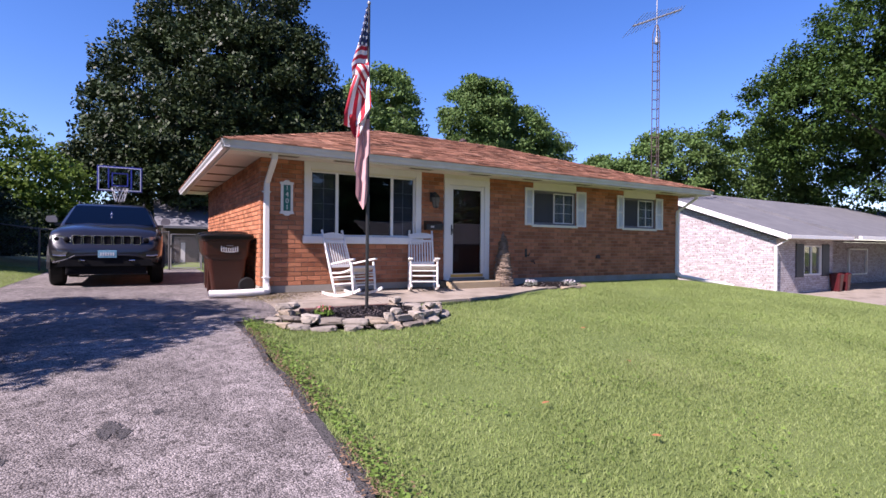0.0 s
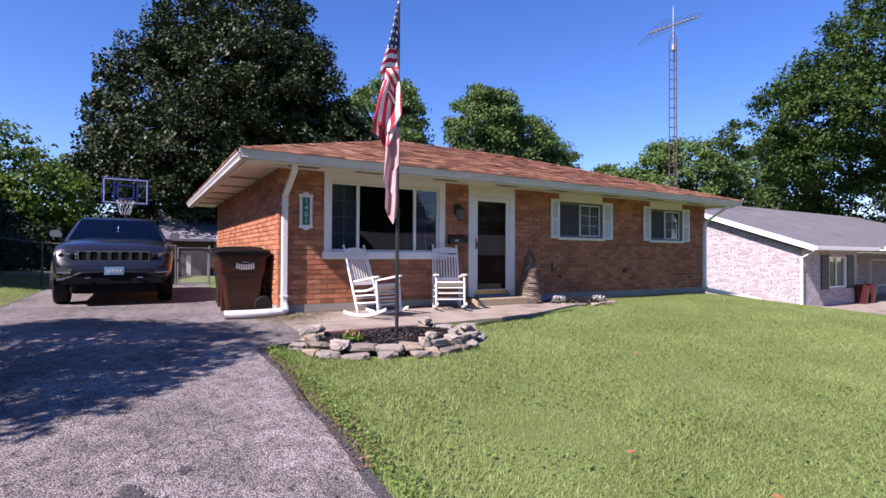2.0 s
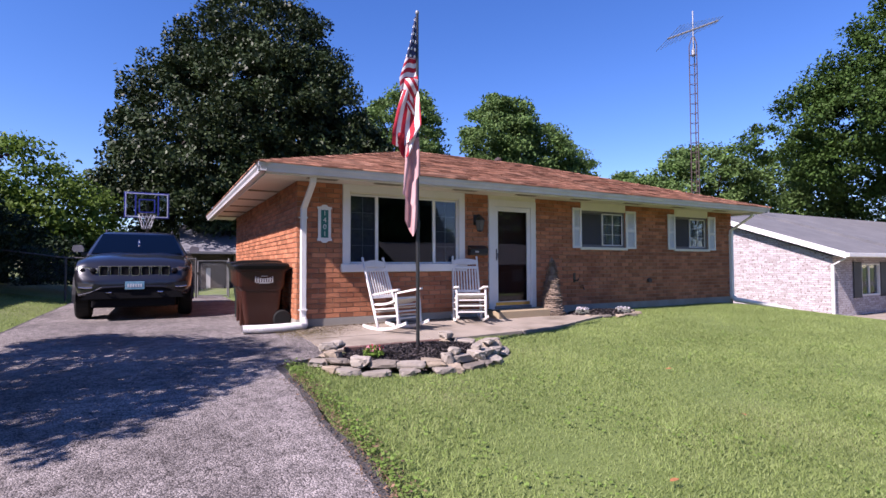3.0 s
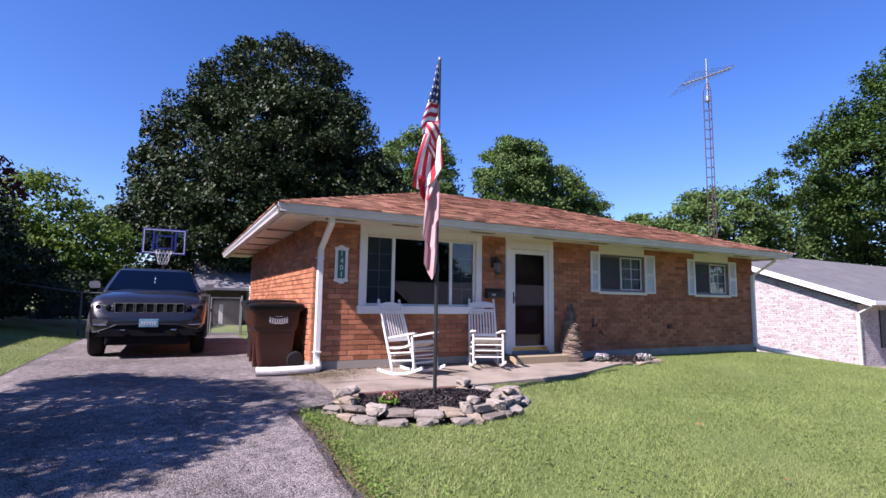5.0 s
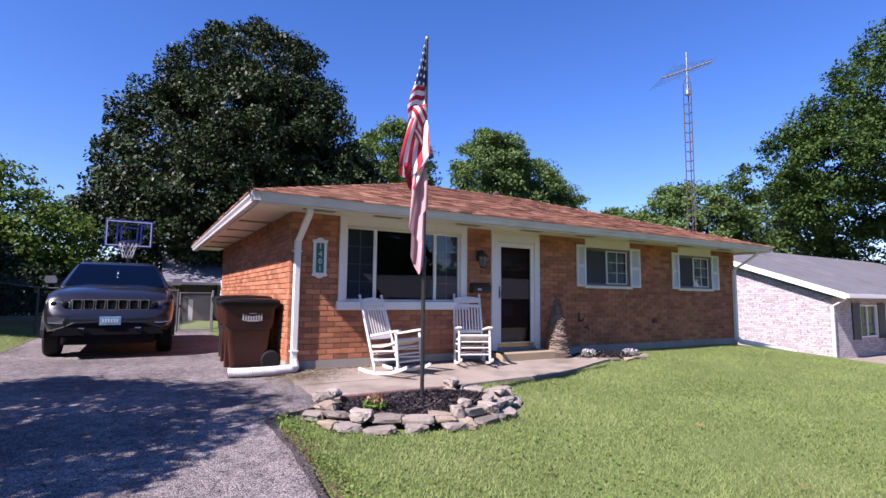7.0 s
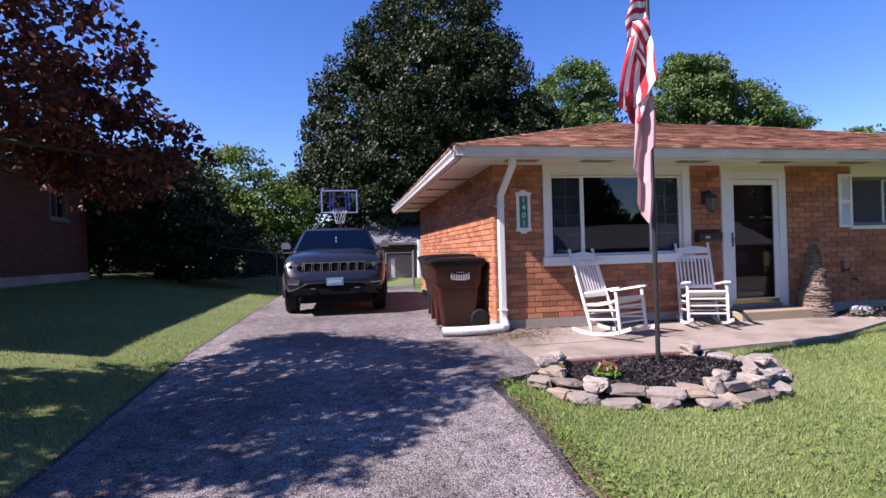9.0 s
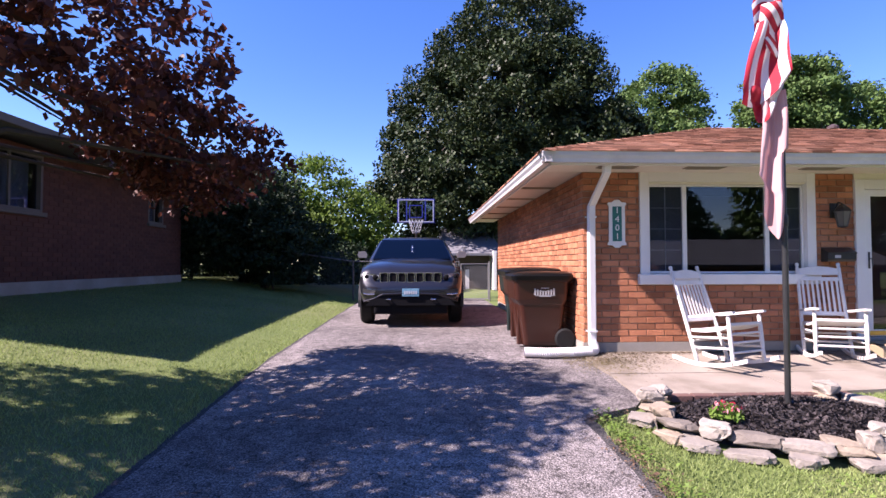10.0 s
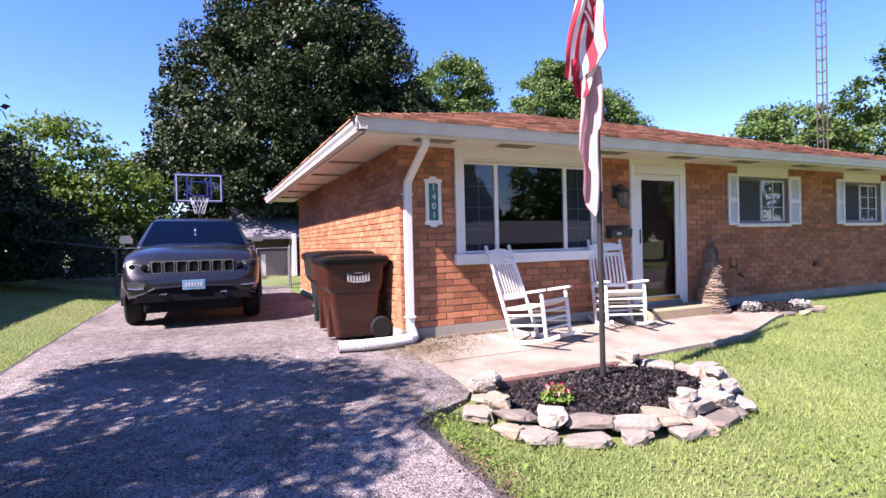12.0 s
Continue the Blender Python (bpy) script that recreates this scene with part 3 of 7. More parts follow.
def frame_border(x0, x1, z0, z1, w, y0, y1, sides="lrtb", bm=None):
    bm = bm or bmesh.new()
    if "l" in sides:
        block(x0, x0 + w, y0, y1, z0, z1, 0.004, bm)
    if "r" in sides:
        block(x1 - w, x1, y0, y1, z0, z1, 0.004, bm)
    if "t" in sides:
        block(x0 + w, x1 - w, y0 + 0.002, y1, z1 - w, z1, 0.004, bm)
    if "b" in sides:
        block(x0 + w, x1 - w, y0 + 0.002, y1, z0, z0 + w, 0.004, bm)
    return bm


def grille(x0, x1, z0, z1, cols, rows, y, parent, mat=None):
    bm = bmesh.new()
    for i in range(1, cols):
        x = x0 + (x1 - x0) * i / cols
        block(x - 0.0045, x + 0.0045, y, y + 0.012, z0, z1, bm=bm)
    for i in range(1, rows):
        z = z0 + (z1 - z0) * i / rows
        block(x0, x1, y + 0.002, y + 0.010, z - 0.0045, z + 0.0045, bm=bm)
    return part("muntin_grille", bm, mat or WHITE, parent, "grille bars between the panes")


def pane(x0, x1, z0, z1, y, parent):
    ob = part("pane", block(x0, x1, y, y + 0.006, z0, z1), PANE, parent, "clear window glass")
    ob.visible_shadow = False
    return ob


def curtain(x0, x1, z0, z1, y, parent, mat=None, folds=9):
    n = folds * 6
    v, f = [], []
    for i in range(n + 1):
        x = x0 + (x1 - x0) * i / n
        dy = 0.025 * math.sin(i / n * folds * 2 * math.pi)
        v += [(x, y + dy, z0), (x, y + dy, z1)]
    for i in range(n):
        f.append((2 * i, 2 * i + 2, 2 * i + 3, 2 * i + 1))
    return mesh_from("curtain", np.array(v), np.array(f), mat or CURTAIN, parent, "grey drawn curtain hanging in folds")


def picture_window():
    x0, x1, z0, z1 = OPEN_FRONT[0]
    w = thing("window_1", "wide picture window with white frame, two gridded side sashes", "window", kind="structure")
    bm = frame_border(x0, x1, z0 + 0.0, z1, 0.12, WY0 - 0.03, WY0 + 0.12, "lrt")
    part("window_frame", bm, WHITE, w)
    part("window_head", block(x0 + 0.13, x1 - 0.13, WY0 - 0.015, WY0 + 0.1, z1 - 0.145, z1 - 0.123), CREAM, w, "cream painted head board")
    part("window_sill", block(x0 - 0.03, x1 + 0.03, WY0 - 0.07, WY0 + 0.12, z0 - 0.02, z0 + 0.115, 0.01), WHITE, w)
    a, b, c, d = x0 + 0.125, x1 - 0.125, z0 + 0.12, z1 - 0.15
    xs = [a, a + 0.50, b - 0.50, b]
    for i in range(3):
        p, q = xs[i], xs[i + 1]
        s = part("sash", frame_border(p, q, c, d, 0.03 if i != 1 else 0.025, WY0 + 0.03, WY0 + 0.08), WHITE, w)
        m = 0.03 if i != 1 else 0.025
        pane(p + m, q - m, c + m, d - m, WY0 + 0.05, s)
        if i != 1:
            grille(p + m, q - m, c + m, d - m, 2, 4, WY0 + 0.058, s, GRILLE_DIM)
            part("insect_screen", block(p + m, q - m, WY0 + 0.072, WY0 + 0.074, c + m, d - m), SCREEN_SIDE, s, "grey insect screen behind the glass")
    # Dark sheet stands for the unlit depth of the room.
    part("room_back", block(x0 - 0.3, x1 + 0.3, WY0 + 1.6, WY0 + 1.62, 1.0, 3.1), DARK, w, "near-black sheet standing for the dim room behind the glass")


GRILLE_DIM = surface("grille_paint", (0.74, 0.72, 0.70), (0.66, 0.64, 0.62), 5, 0.5, bump=0)
SCREEN_SIDE = surface("fine_screen", (0.20, 0.19, 0.215), (0.165, 0.155, 0.18), 5, 0.9, bump=0)
SCREEN = leafy("screen_mesh", (0.06, 0.06, 0.07), (0.06, 0.06, 0.07), 0.0, 0.9, 0.05)
CURTAIN_PALE = surface("pale_curtain", (0.78, 0.76, 0.75), (0.68, 0.66, 0.66), 3, 0.9, bump=0.1)


def bedroom_window(k, x0, x1, shutters):
    z0, z1 = 2.19, 3.19
    w = thing("window_%d" % k, "small white sash window with a gridded half between brick piers", "window", kind="structure")
    part("window_head", block(x0 + 0.0, x1 - 0.0, WY0 - 0.02, WY0 + 0.1, z1 - 0.17, z1), CREAM, w, "cream painted head board")
    part("window_frame", frame_border(x0, x1, z0 + 0.03, z1 - 0.172, 0.04, WY0 + 0.015, WY0 + 0.1), FRAME_GREY, w)
    part("window_sill", block(x0 - 0.04, x1 + 0.04, WY0 - 0.05, WY0 + 0.1, z0 - 0.03, z0 + 0.028, 0.006), CREAM, w)
    a, b, c, d = x0 + 0.042, x1 - 0.042, z0 + 0.072, z1 - 0.215
    mid = (a + b) / 2
    for i, (p, q) in enumerate(((a, mid), (mid, b))):
        s = part("sash", frame_border(p, q, c, d, 0.022, WY0 + 0.03 + 0.03 * (1 - i), WY0 + 0.055 + 0.03 * (1 - i)), WHITE if i else FRAME_GREY, w)
        pane(p + 0.022, q - 0.022, c + 0.022, d - 0.022, WY0 + 0.045 + 0.03 * (1 - i), s)
        if i == 1:
            grille(p + 0.022, q - 0.022, c + 0.022, d - 0.022, 2, 3, WY0 + 0.03, s)
        else:
            part("insect_screen", block(p + 0.022, q - 0.022, WY0 + 0.05, WY0 + 0.052, c + 0.022, d - 0.022), SCREEN, s, "dark grey insect screen")
    curtain(a, mid, c, d, WY0 + 0.13, w, folds=4)
    curtain(mid + 0.01, b, c, d, WY0 + 0.105, w, CURTAIN_PALE, folds=3)
    for sx0, sx1 in shutters:
        shutter(sx0, sx1, 2.195, 3.06)


FRAME_GREY = surface("grey_window_paint", (0.20, 0.185, 0.19), (0.16, 0.15, 0.155), 5, 0.5, bump=0.05)
SHUTTER_GREY = surface("shutter_slats", (0.66, 0.67, 0.68), (0.60, 0.61, 0.62), 5, 0.5, bump=0.05)


def shutter(x0, x1, z0, z1):
    s = thing("shutter", "white louvred wooden shutter fixed beside a window", "shutter", (x0, WY0 - 0.012, z0), group="window shutters")
    w, h = x1 - x0, z1 - z0
    bm = frame_border(0, w, 0, h, 0.05, -0.03, 0.0)
    block(0.05, w - 0.05, -0.028, 0, h * 0.46, h * 0.46 + 0.05, bm=bm)
    part("shutter_frame", bm, WHITE, s)
    part("shutter_back", block(0.05, w - 0.05, -0.008, -0.001, 0.05, h - 0.05), SHUTTER_GREY, s)
    n = int((h - 0.12) / 0.035)
    for i in range(n):
        z = 0.06 + 0.035 * i
        if abs(z - h * 0.46 - 0.02) < 0.05:
            continue
        part("slat", block(0.052, w - 0.052, -0.022, -0.016, z, z + 0.03, m=Matrix.Translation((0, -0.019, z)) @ Matrix.Rotation(radians(-25), 4, "X") @ Matrix.Translation((0, 0.019, -z))), SHUTTER_GREY, s)


picture_window()
bedroom_window(2, OPEN_FRONT[2][0], OPEN_FRONT[2][1], ((7.83, 8.085), (9.455, 9.78)))
bedroom_window(3, OPEN_FRONT[3][0], OPEN_FRONT[3][1], ((10.91, 11.175), (12.475, 12.77)))
DOOR_RED = surface("stained_door", (0.16, 0.04, 0.025), (0.11, 0.03, 0.02), 4, 0.4, bump=0.1)
BRASS = surface("brass", (0.75, 0.52, 0.18), (0.65, 0.44, 0.14), 9, 0.3, 0.9, bump=0.02)


def front_door():
    x0, x1, z0, z1 = OPEN_FRONT[1]
    d = thing("door_1", "white full-glass storm door, shut, before a dark red wooden door", "door", kind="structure")
    part("door_casing", frame_border(x0, x1, z0, z1 - 0.08, 0.13, WY0 - 0.035, WY0 + 0.14, "lrt"), WHITE, d)
    part("door_head", block(x0, x1, WY0 - 0.02, WY0 + 0.12, z1 - 0.078, z1), CREAM, d)
    part("threshold", block(x0 + 0.132, x1 - 0.132, WY0 - 0.05, WY0 + 0.14, z0, z0 + 0.05, 0.006), GALV, d)
    a, b, c, e = x0 + 0.135, x1 - 0.135, z0 + 0.055, z1 - 0.215
    s = part("storm_door", frame_border(a, b, c, e, 0.085, WY0 - 0.02, WY0 + 0.02), WHITE, d)
    pane(a + 0.085, b - 0.085, c + 0.085, e - 0.085, WY0 - 0.004, s)
    part("kick_sweep", block(a + 0.03, b - 0.03, WY0 - 0.026, WY0 - 0.021, c + 0.012, c + 0.07), BRASS, s, "brass sweep along the foot of the door")
    bm = block(a + 0.03, a + 0.055, WY0 - 0.03, WY0 - 0.021, 1.93, 2.15, 0.003)
    rod([(a + 0.042, WY0 - 0.03, 2.06), (a + 0.042, WY0 - 0.07, 2.06), (a + 0.042, WY0 - 0.075, 1.96)], 0.008, 6, bm)
    part("door_handle", bm, BLACK, s, "black lever handle plate")
    inner = part("inner_door", block(a, b, WY0 + 0.09, WY0 + 0.13, c, e), DOOR_RED, d, "dark red stained wooden door")
    for q in range(3):
        z = c + 0.15 + q * 0.62
        part("door_panel", block(a + 0.14, b - 0.14, WY0 + 0.078, WY0 + 0.089, z, z + 0.5, 0.008), DOOR_RED, inner)


front_door()


# ---- things by the front wall ----
def g(x, y):
    return float(level(x, y))


def rocking_chair(at, turn, rock):
    """rock: degrees by which the chair has tipped back on its rockers."""
    c = thing("rocking_chair", "white painted wooden porch rocking chair with slatted back", "rocking chair", at, turn, group="porch rocking chairs")
    W = WHITE_OLD
    tilt = 0.26
    for s in (-1, 1):
        x = 0.27 * s
        pts = []
        for i in range(11):
            u = -0.44 + 1.02 * i / 10
            pts.append((x, u, 0.02 + 0.27 * (u - 0.02) ** 2))
        bm = bmesh.new()
        rows = [[bm.verts.new((px + dx, py, pz + dz)) for dx, dz in ((-0.016, -0.018), (0.016, -0.018), (0.016, 0.022), (-0.016, 0.022))] for px, py, pz in pts]
        for a, b in zip(rows, rows[1:]):
            for k in range(4):
                bm.faces.new((a[k], a[(k + 1) % 4], b[(k + 1) % 4], b[k]))
        bm.faces.new(rows[0][::-1])
        bm.faces.new(rows[-1])
        part("rocker", bm, W, c)
        prof = [(0.021, 0), (0.024, 0.1), (0.019, 0.13), (0.025, 0.2), (0.025, 0.38), (0.02, 0.42), (0.024, 0.46), (0.018, 0.50)]
        part("leg", rod([(x, -0.25 - 0.02 * (z / 0.50), 0.03 + z) for r, z in prof], [r for r, z in prof], 10), W, c, smooth=True)
        base = Vector((x, 0.22, 0.03))
        top = Vector((x * 0.9, 0.22 + tilt, 1.13))
        rs = [0.022, 0.024, 0.024, 0.022, 0.022, 0.024, 0.016, 0.026, 0.018]
        ts = [0, 0.1, 0.35, 0.5, 0.8, 0.94, 0.955, 0.98, 1.0]
        part("back_post", rod([base.lerp(top, t) for t in ts], rs, 10), W, c, smooth=True)
        arm = [(x + dx, y) for dx, y in ((-0.05, -0.33), (-0.02, -0.36), (0.03, -0.36), (0.055, -0.32), (0.05, -0.2), (0.03, -0.05), (0.025, 0.24), (-0.025, 0.24), (-0.03, -0.05), (-0.05, -0.2))]
        part("armrest", prism(arm, 0.535, 0.56, m=Matrix.Rotation(radians(-1.5), 4, "X")), W, c)
        for z in (0.16, 0.27):
            part("stretcher", rod([(x, -0.25, 0.03 + z), (x, 0.22 + 0.24 * z, 0.03 + z + 0.02)], 0.012, 8), W, c)
    for y, zs in ((-0.255, (0.15, 0.25, 0.34)), (0.25, (0.18, 0.28))):
        for z in zs:
            part("stretcher", rod([(-0.27, y, z), (0.27, y, z)], 0.012, 8), W, c)
    bm = bmesh.new()
    rows = []
    for i in range(9):
        v = i / 8
        y = -0.29 + 0.55 * v
        dip = -0.03 * math.sin(v * math.pi) - 0.03 * v + (0.012 if i == 0 else 0)
        rows.append([bm.verts.new((x, y, 0.44 + dip + dz)) for x, dz in ((-0.27, 0), (0.27, 0), (0.27, -0.028), (-0.27, -0.028))])
    for a, b in zip(rows, rows[1:]):
        for k in range(4):
            bm.faces.new((a[k], a[(k + 1) % 4], b[(k + 1) % 4], b[k]))
    bm.faces.new(rows[0][::-1])
    bm.faces.new(rows[-1])
    part("seat", bm, W, c)
    lean = Matrix.Translation((0, 0.22, 0.03)) @ Matrix.Rotation(-math.atan2(tilt, 1.1), 4, "X")
    crest = [(-0.245, 0.98), (-0.245, 1.05), (-0.12, 1.075), (0, 1.085), (0.12, 1.075), (0.245, 1.05), (0.245, 0.98), (0.1, 0.975), (-0.1, 0.975)]
    up = lean @ Matrix.Rotation(radians(90), 4, "X")
    part("crest_rail", prism(crest, -0.012, 0.012, m=up), W, c)
    part("back_rail", prism([(-0.25, 0.90), (-0.25, 0.945), (0.25, 0.945), (0.25, 0.90)], -0.012, 0.012, m=up), W, c)
    part("back_rail", prism([(-0.255, 0.47), (-0.255, 0.515), (0.255, 0.515), (0.255, 0.47)], -0.012, 0.012, m=up), W, c)
    for i in range(8):
        x = -0.2 + 0.4 * i / 7
        part("back_slat", prism([(x - 0.013, 0.51), (x + 0.013, 0.51), (x + 0.013, 0.905), (x - 0.013, 0.905)], -0.006, 0.006, m=up), W, c)
    for o in c.children:
        o.data.transform(Matrix.Rotation(radians(-rock), 4, "X") @ Matrix.Diagonal((0.92, 0.94, 1.05, 1)))
    low = min(v.co.z for o in c.children for v in o.data.vertices)
    for o in c.children:
        o.data.transform(Matrix.Translation((0, 0, -low)))
    return c


rocking_chair((3.41, 8.24, g(3.41, 8.24) + 0.022), 21, 8)
rocking_chair((4.88, 8.54, g(4.88, 8.54) + 0.030), -23, 5)

BIN = surface("brown_plastic", (0.046, 0.0125, 0.0065), (0.037, 0.010, 0.005), 4, 0.34, bump=0.05, grain=60)
BIN_GREEN = surface("green_plastic", (0.012, 0.02, 0.017), (0.010, 0.017, 0.014), 4, 0.45, bump=0.08, grain=60)
LID = surface("black_plastic", (0.006, 0.006, 0.006), (0.009, 0.0085, 0.0085), 4, 0.3, bump=0.06, grain=60, spec=0.22)
RUBBER = surface("rubber", (0.012, 0.012, 0.012), (0.018, 0.018, 0.017), 9, 0.8, bump=0.2, spec=0.25)


def rounded(hx, hy, r, n=4):
    pts = []
    for cx, cy, a0 in ((hx - r, hy - r, 0), (-hx + r, hy - r, 90), (-hx + r, -hy + r, 180), (hx - r, -hy + r, 270)):
        for k in range(n + 1):
            a = radians(a0 + 90 * k / n)
            pts.append((cx + r * math.cos(a), cy + r * math.sin(a)))
    return pts


def loft(sections, bm=None, close=True):
    """sections: rings of points of one length."""
    bm = bm or bmesh.new()
    rings = [[bm.verts.new(p) for p in s] for s in sections]
    k = len(rings[0])
    for a, b in zip(rings, rings[1:]):
        for i in range(k):
            bm.faces.new((a[i], a[(i + 1) % k], b[(i + 1) % k], b[i]))
    if close:
        bm.faces.new(rings[0][::-1])
        bm.faces.new(rings[-1])
    return bm


def wheelie_bin(at, turn, body, label, logo, slim=0.88, tall=1.0):
    """Wheeled cart: front towards -x, wheels and handle towards +x."""
    b = thing("wheelie_bin", label, "trash bin", at, turn, group="bins beside the wall")
    secs = []
    for z, hx, hy, ox in ((0.05, 0.27, 0.25, -0.02), (0.1, 0.285, 0.265, -0.02), (0.62, 0.345, 0.315, -0.03), (0.64, 0.36, 0.325, -0.03), (0.70, 0.40, 0.335, -0.045), (0.94, 0.425, 0.35, -0.045), (0.95, 0.445, 0.365, -0.04), (1.0, 0.445, 0.365, -0.04)):
        secs.append([(x + ox, y, z) for x, y in rounded(hx, hy, 0.07)])
    part("body", loft(secs), body, b)
    part("rib", loft([[(x - 0.31, y, z) for x, y in rounded(0.06, 0.05, 0.02)] for z in (0.04, 0.60)]), body, b)
    for s in (-1, 1):
        part("side_panel", loft([[(x - 0.02, 0.012 * s + (0.315 * z / 0.9 + 0.0 + 0.06) * s + y, z) for x, y in rounded(0.19 - 0.02 * (1 - z), 0.02, 0.015)] for z in (0.15, 0.58)]), body, b)
        part("wheel", lathe([(0.03, -0.035), (0.12, -0.035), (0.14, -0.02), (0.14, 0.02), (0.12, 0.035), (0.03, 0.035)], 20, bm=None), RUBBER, b).matrix_basis = pose(0.32, 0.28 * s, 0.14, 90)
    part("axle", rod([(0.32, -0.3, 0.14), (0.32, 0.3, 0.14)], 0.015), GALV, b)
    lid = []
    for z, hx, hy in ((0.975, 0.47, 0.39), (1.03, 0.48, 0.40), (1.05, 0.46, 0.38), (1.07, 0.38, 0.31), (1.08, 0.2, 0.2)):
        lid.append([(x - 0.03, y, z + 0.02 * (x + 0.4) * (z > 1.03)) for x, y in rounded(hx, hy, 0.09)])
    part("lid", loft(lid), LID, b, "black domed plastic lid, shut")
    bm = rod([(0.40, -0.25, 0.92), (0.48, -0.25, 0.97), (0.48, 0.25, 0.97), (0.40, 0.25, 0.92)], 0.016, 8)
    part("handle", bm, LID, b)
    if logo:
        bm = bmesh.new()
        for k in range(8):
            u = -0.142 + 0.036 * k
            lift = 0.012 * abs(k - 3.5)
            block(1.15 * u, 1.15 * u + 0.021, -0.353, -0.345, 0.765, 0.815 + lift, bm=bm)
        for z in (0.757, 0.818):
            block(-0.15, 0.15, -0.353, -0.345, z - 0.004, z + 0.004, bm=bm)
        part("emblem", bm, PALE, b, "pale printed emblem of blocky bars")
        bm = block(-0.06, 0.06, -0.352, -0.345, 0.855, 0.867)
        block(-0.09, 0.09, -0.352, -0.345, 0.742, 0.752, bm=bm)
        part("small_print", bm, PALE, b)
    for o in b.children:
        if o.name.startswith("wheel"):
            o.location = (o.location.x * slim, o.location.y * slim, o.location.z)
        else:
            o.data.transform(Matrix.Diagonal((slim, slim, tall, 1)))
    return b


PALE = surface("pale_print", (0.52, 0.50, 0.49), (0.40, 0.38, 0.37), 30, 0.6, bump=0)
wheelie_bin((1.60, 9.70, g(1.5, 9.7) + 0.0), 0, BIN, "brown plastic wheeled trash bin with black lid by the brick wall", True, tall=0.96)
wheelie_bin((1.64, 10.40, g(1.5, 10.45)), -2, BIN, "brown plastic wheeled trash bin standing behind another", True)
wheelie_bin((1.70, 11.10, g(1.5, 11.2)), 2, BIN_GREEN, "blackish green plastic wheeled bin standing last by the wall", False)


def downspout(at, turn, label, foot, bend=True):
    d = thing("downspout", label, "downspout", at, turn, group="downspouts")
    x, y, z = at
    w, t = 0.045, 0.036
    path = [(0, -0.62, EAVE_Z - z + 0.01), (0, -0.60, EAVE_Z - z - 0.09), (0, -0.05, EAVE_Z - z - 0.42), (0, -0.038, EAVE_Z - z - 0.55), (0, -0.038, foot)]
    secs = [[(px + a, py + b, pz) for a, b in ((-w, -0.7 * t), (-0.75 * w, -t), (0.75 * w, -t), (w, -0.7 * t), (w, t), (-w, t))] for px, py, pz in path]
    part("pipe", loft(secs), WHITE, d)
    for zz in (1.74, foot + 0.15):
        bm = block(-0.075, 0.075, -0.018, -0.008, zz, zz + 0.02)
        block(-0.052, 0.052, -0.092, -0.018, zz, zz + 0.02, bm=bm)
        part("strap", bm, WHITE, d)
    return d


sp = downspout((2.13, 9.118, 0.85), 0, "white metal downspout at the house corner, elbow under the gutter", 0.13)
downspout((13.42, 9.118, 0.85), 0, "white metal downspout at the far house corner", 0.08)


def drain_pipe(points, label):
    d = thing("drain_pipe", label, "drain pipe", points[0], group="drain pipes")
    pts = [Vector(p) - Vector(points[0]) for p in points]
    dense, radii = [], []
    for a, b in zip(pts, pts[1:]):
        n = max(4, int((b - a).length / 0.012))
        for i in range(n):
            dense.append(a.lerp(b, i / n))
            radii.append(0.062 if len(radii) % 2 else 0.056)
    part("hose", rod(dense, radii, 14), WHITE_OLD, d, "white corrugated flexible plastic pipe")
    return d


zq = g(1.9, 8.9) + 0.075
drain_pipe([(2.13, 9.06, 0.99), (2.135, 9.03, 0.95), (2.12, 8.97, 0.91), (2.05, 8.90, zq), (1.8, 8.86, zq - 0.004), (1.5, 8.86, zq - 0.005), (1.21, 8.93, zq - 0.005)], "white corrugated drain pipe lying on the driveway")
drain_pipe([(13.42, 9.06, 0.98), (13.44, 9.0, 0.9), (13.6, 8.95, 0.88), (14.6, 8.9, g(14.6, 8.9) + 0.06), (15.8, 8.85, g(15.8, 8.85) + 0.06)], "white corrugated drain pipe lying on the grass")

GREEN_SIGN = surface("green_enamel", (0.012, 0.15, 0.13), (0.011, 0.13, 0.115), 9, 0.4, bump=0.02)


def number_sign():
    s = thing("house_number_sign", "white framed green house number sign 1401 on brick", "sign", (2.475, WY0 - 0.012, 2.25))
    o = [(-0.105, 0.03), (-0.105, 0.50), (-0.12, 0.51), (-0.12, 0.54), (-0.06, 0.545), (-0.03, 0.575), (0.03, 0.575), (0.06, 0.545), (0.12, 0.54), (0.12, 0.51), (0.105, 0.50), (0.105, 0.03), (0.12, 0.02), (0.12, -0.01), (0.06, -0.015), (0.03, -0.045), (-0.03, -0.045), (-0.06, -0.015), (-0.12, -0.01), (-0.12, 0.02)]
    flat = Matrix.Rotation(radians(90), 4, "X")
    part("board", prism(o, 0, 0.02, m=flat), WHITE, s, "white scalloped board")
    part("panel", prism([(-0.06, 0.04), (0.06, 0.04), (0.06, 0.49), (-0.06, 0.49)], 0.02, 0.026, m=flat), GREEN_SIGN, s, "green enamel panel")
    for i, ch in enumerate("1401"):
        lettering("digit", ch, 0.115, 0.003, WHITE, s, Matrix.Translation((0, -0.029, 0.435 - 0.112 * i)) @ flat)


number_sign()


